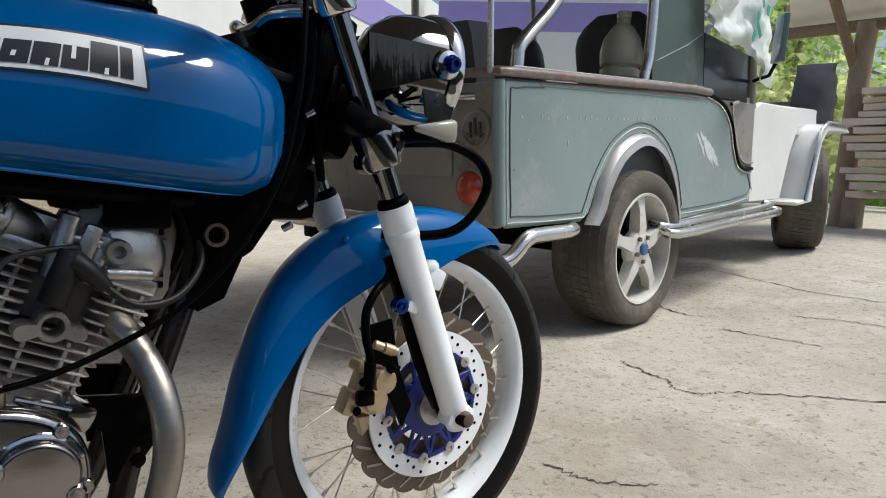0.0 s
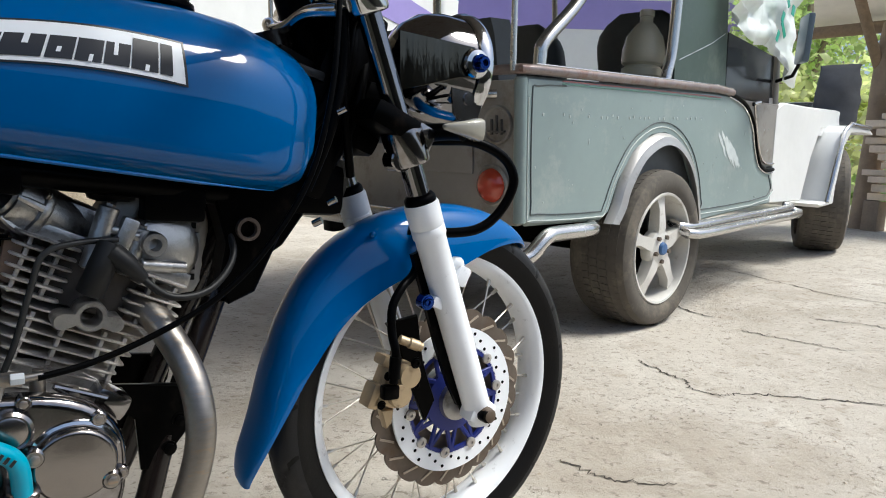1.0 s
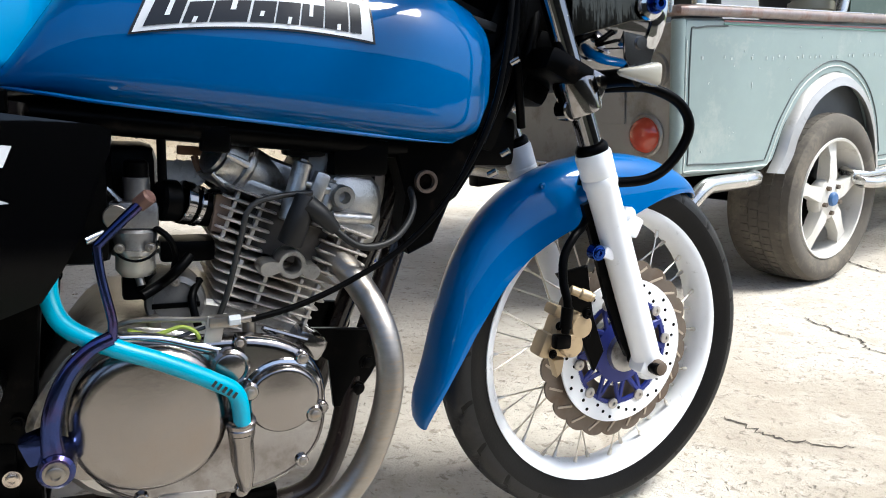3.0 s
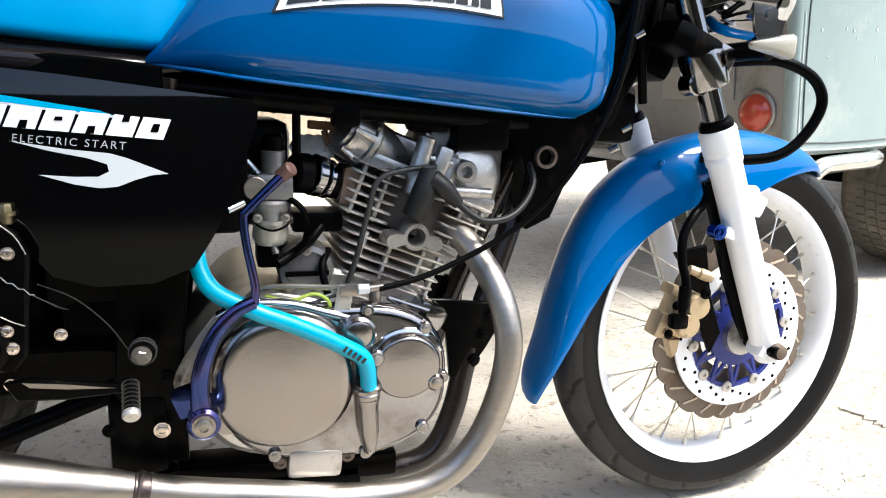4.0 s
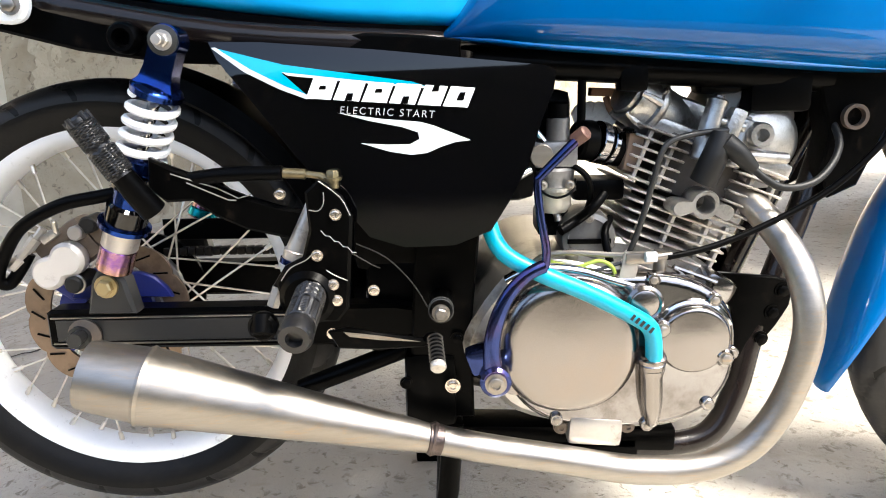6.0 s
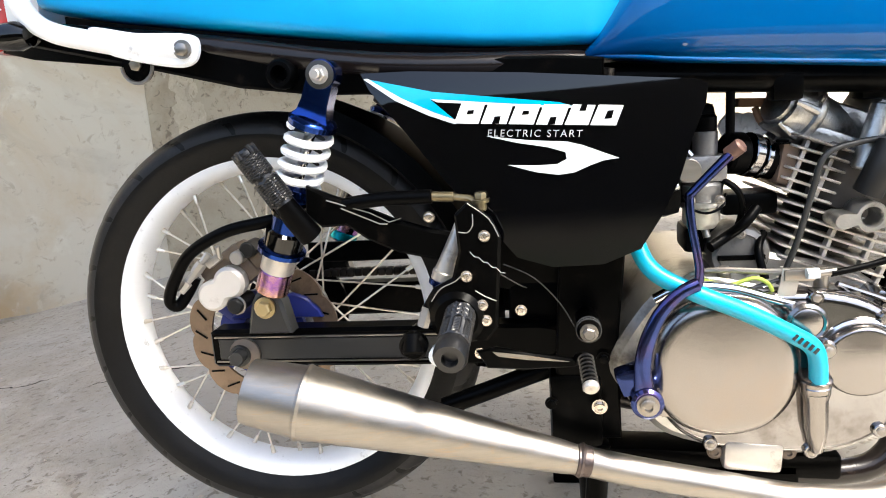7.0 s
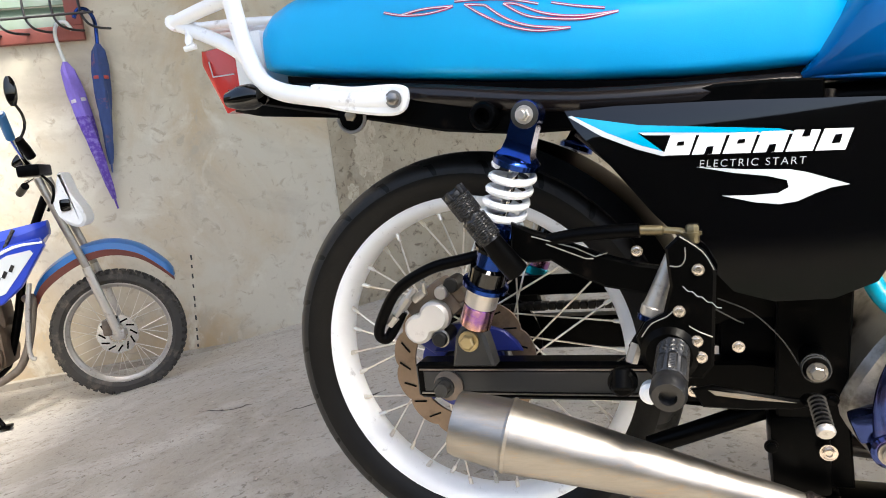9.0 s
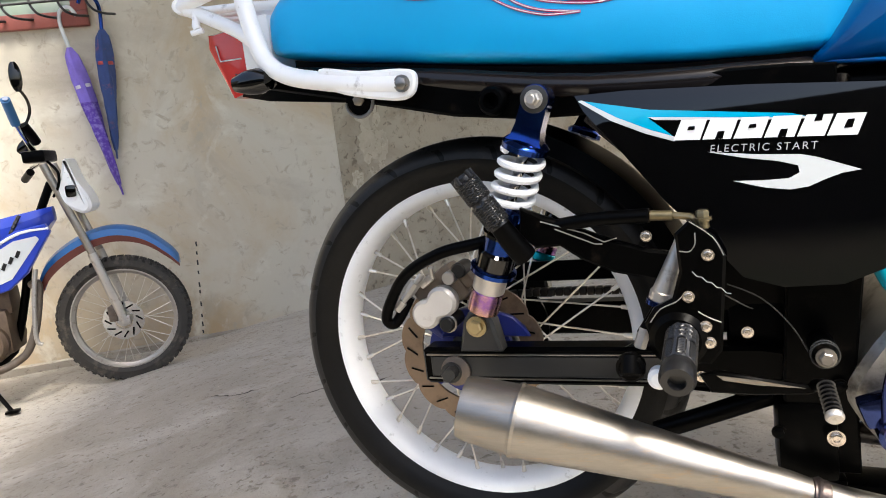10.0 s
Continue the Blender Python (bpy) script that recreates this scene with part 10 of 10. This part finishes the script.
def tree(base, h, r, seed, n, label, leaf, size):
    random.seed(seed)
    base = Vector(base)
    t = thing("tree", tuple(base), label, "tree", "trees beyond the gate")
    g = G()
    top = base + Vector((random.uniform(-0.2, 0.2), random.uniform(-0.2, 0.2), h * 0.75))
    g.tube([base, base.lerp(top, 0.5) + Vector((0.08, 0.05, 0)), top], [0.09, 0.06, 0.02], 10, smooth=4)
    tips = []
    for i in range(9):
        a = random.uniform(0, 6.28)
        s = base.lerp(top, random.uniform(0.25, 0.95))
        e = s + Vector((math.cos(a) * r * random.uniform(0.5, 0.95), math.sin(a) * r * random.uniform(0.5, 0.95), random.uniform(0.1, 0.5) * h))
        g.tube([s, s.lerp(e, 0.5) + Vector((0, 0, 0.1)), e], [0.035, 0.02, 0.006], 6, smooth=3)
        tips += [s.lerp(e, f) for f in (0.4, 0.6, 0.8, 1.0)]
    part("trunk", g, TRUNK, t)
    v, f = [], []
    for k in range(n):
        c = random.choice(tips) + Vector((random.gauss(0, r * 0.22), random.gauss(0, r * 0.22), random.gauss(0, r * 0.2)))
        d = Vector((random.gauss(0, 1), random.gauss(0, 1), random.gauss(-0.2, 0.6))).normalized()
        u = d.cross(Vector((random.gauss(0, 1), random.gauss(0, 1), random.gauss(0, 1)))).normalized()
        L, W = size * random.uniform(0.7, 1.4), size * random.uniform(0.25, 0.4)
        o = len(v)
        nn = d.cross(u) * W * 0.25
        v += [c, c + d * L * 0.45 + u * W - nn, c + d * L, c + d * L * 0.45 - u * W - nn, c + d * L * 0.5]
        f += [(o, o + 1, o + 4), (o + 1, o + 2, o + 4), (o + 2, o + 3, o + 4), (o + 3, o, o + 4)]
    gl = G()
    gl.add(v, f)
    tagged(part("crown", gl, leaf, t, sharp=80), kind="stuff")
    return t


GZ = ground_z(9, 3)
tree((8.6, 3.6, GZ), 3.0, 1.1, 21, 2600, "leafy green garden tree in bright sun", LEAF, 0.10)
tree((10.0, 4.8, GZ), 3.4, 1.4, 22, 2800, "yellow-green garden tree in bright sun", LEAF2, 0.10)
tree((9.6, 2.6, GZ), 2.6, 1.1, 23, 2000, "leafy green garden tree in bright sun", LEAF, 0.10)
tree((7.6, 2.9, GZ), 1.3, 0.7, 24, 1500, "low broad-leaved bush by the yard", LEAF2, 0.13)
tree((12.5, 6.0, GZ), 4.2, 1.8, 25, 3000, "large garden tree behind the yard", LEAF, 0.13)
tree((13.5, 3.2, GZ), 4.5, 2.0, 26, 3000, "large garden tree behind the yard", LEAF, 0.13)
HEDGE = leafy("hedge_green", (0.34, 0.44, 0.16), 0.4)
random.seed(31)
v, f = [], []
for k in range(6000):
    x, y = 15.5 + random.gauss(0, 0.4), random.uniform(-14, 22)
    zc = random.uniform(0.2, 1.5) + 0.4 * math.sin(y * 0.9)
    d = Vector((random.gauss(0, 1), random.gauss(0, 1), random.gauss(0, 1))).normalized()
    u = d.orthogonal().normalized()
    o = len(v)
    c = Vector((x, y, zc))
    v += [c, c + d * 0.13 + u * 0.09, c + d * 0.28, c + d * 0.13 - u * 0.09]
    f += [(o, o + 1, o + 2, o + 3)]
hg = G()
hg.add(v, f)
hg.box((16.0, 4, 0.7), (0.6, 36, 1.2), 0.1)
solo("hedge", hg, HEDGE, (16, 4, 0.5), "dense green hedge at the edge of the plot", "hedge", kind="stuff", sharp=80)
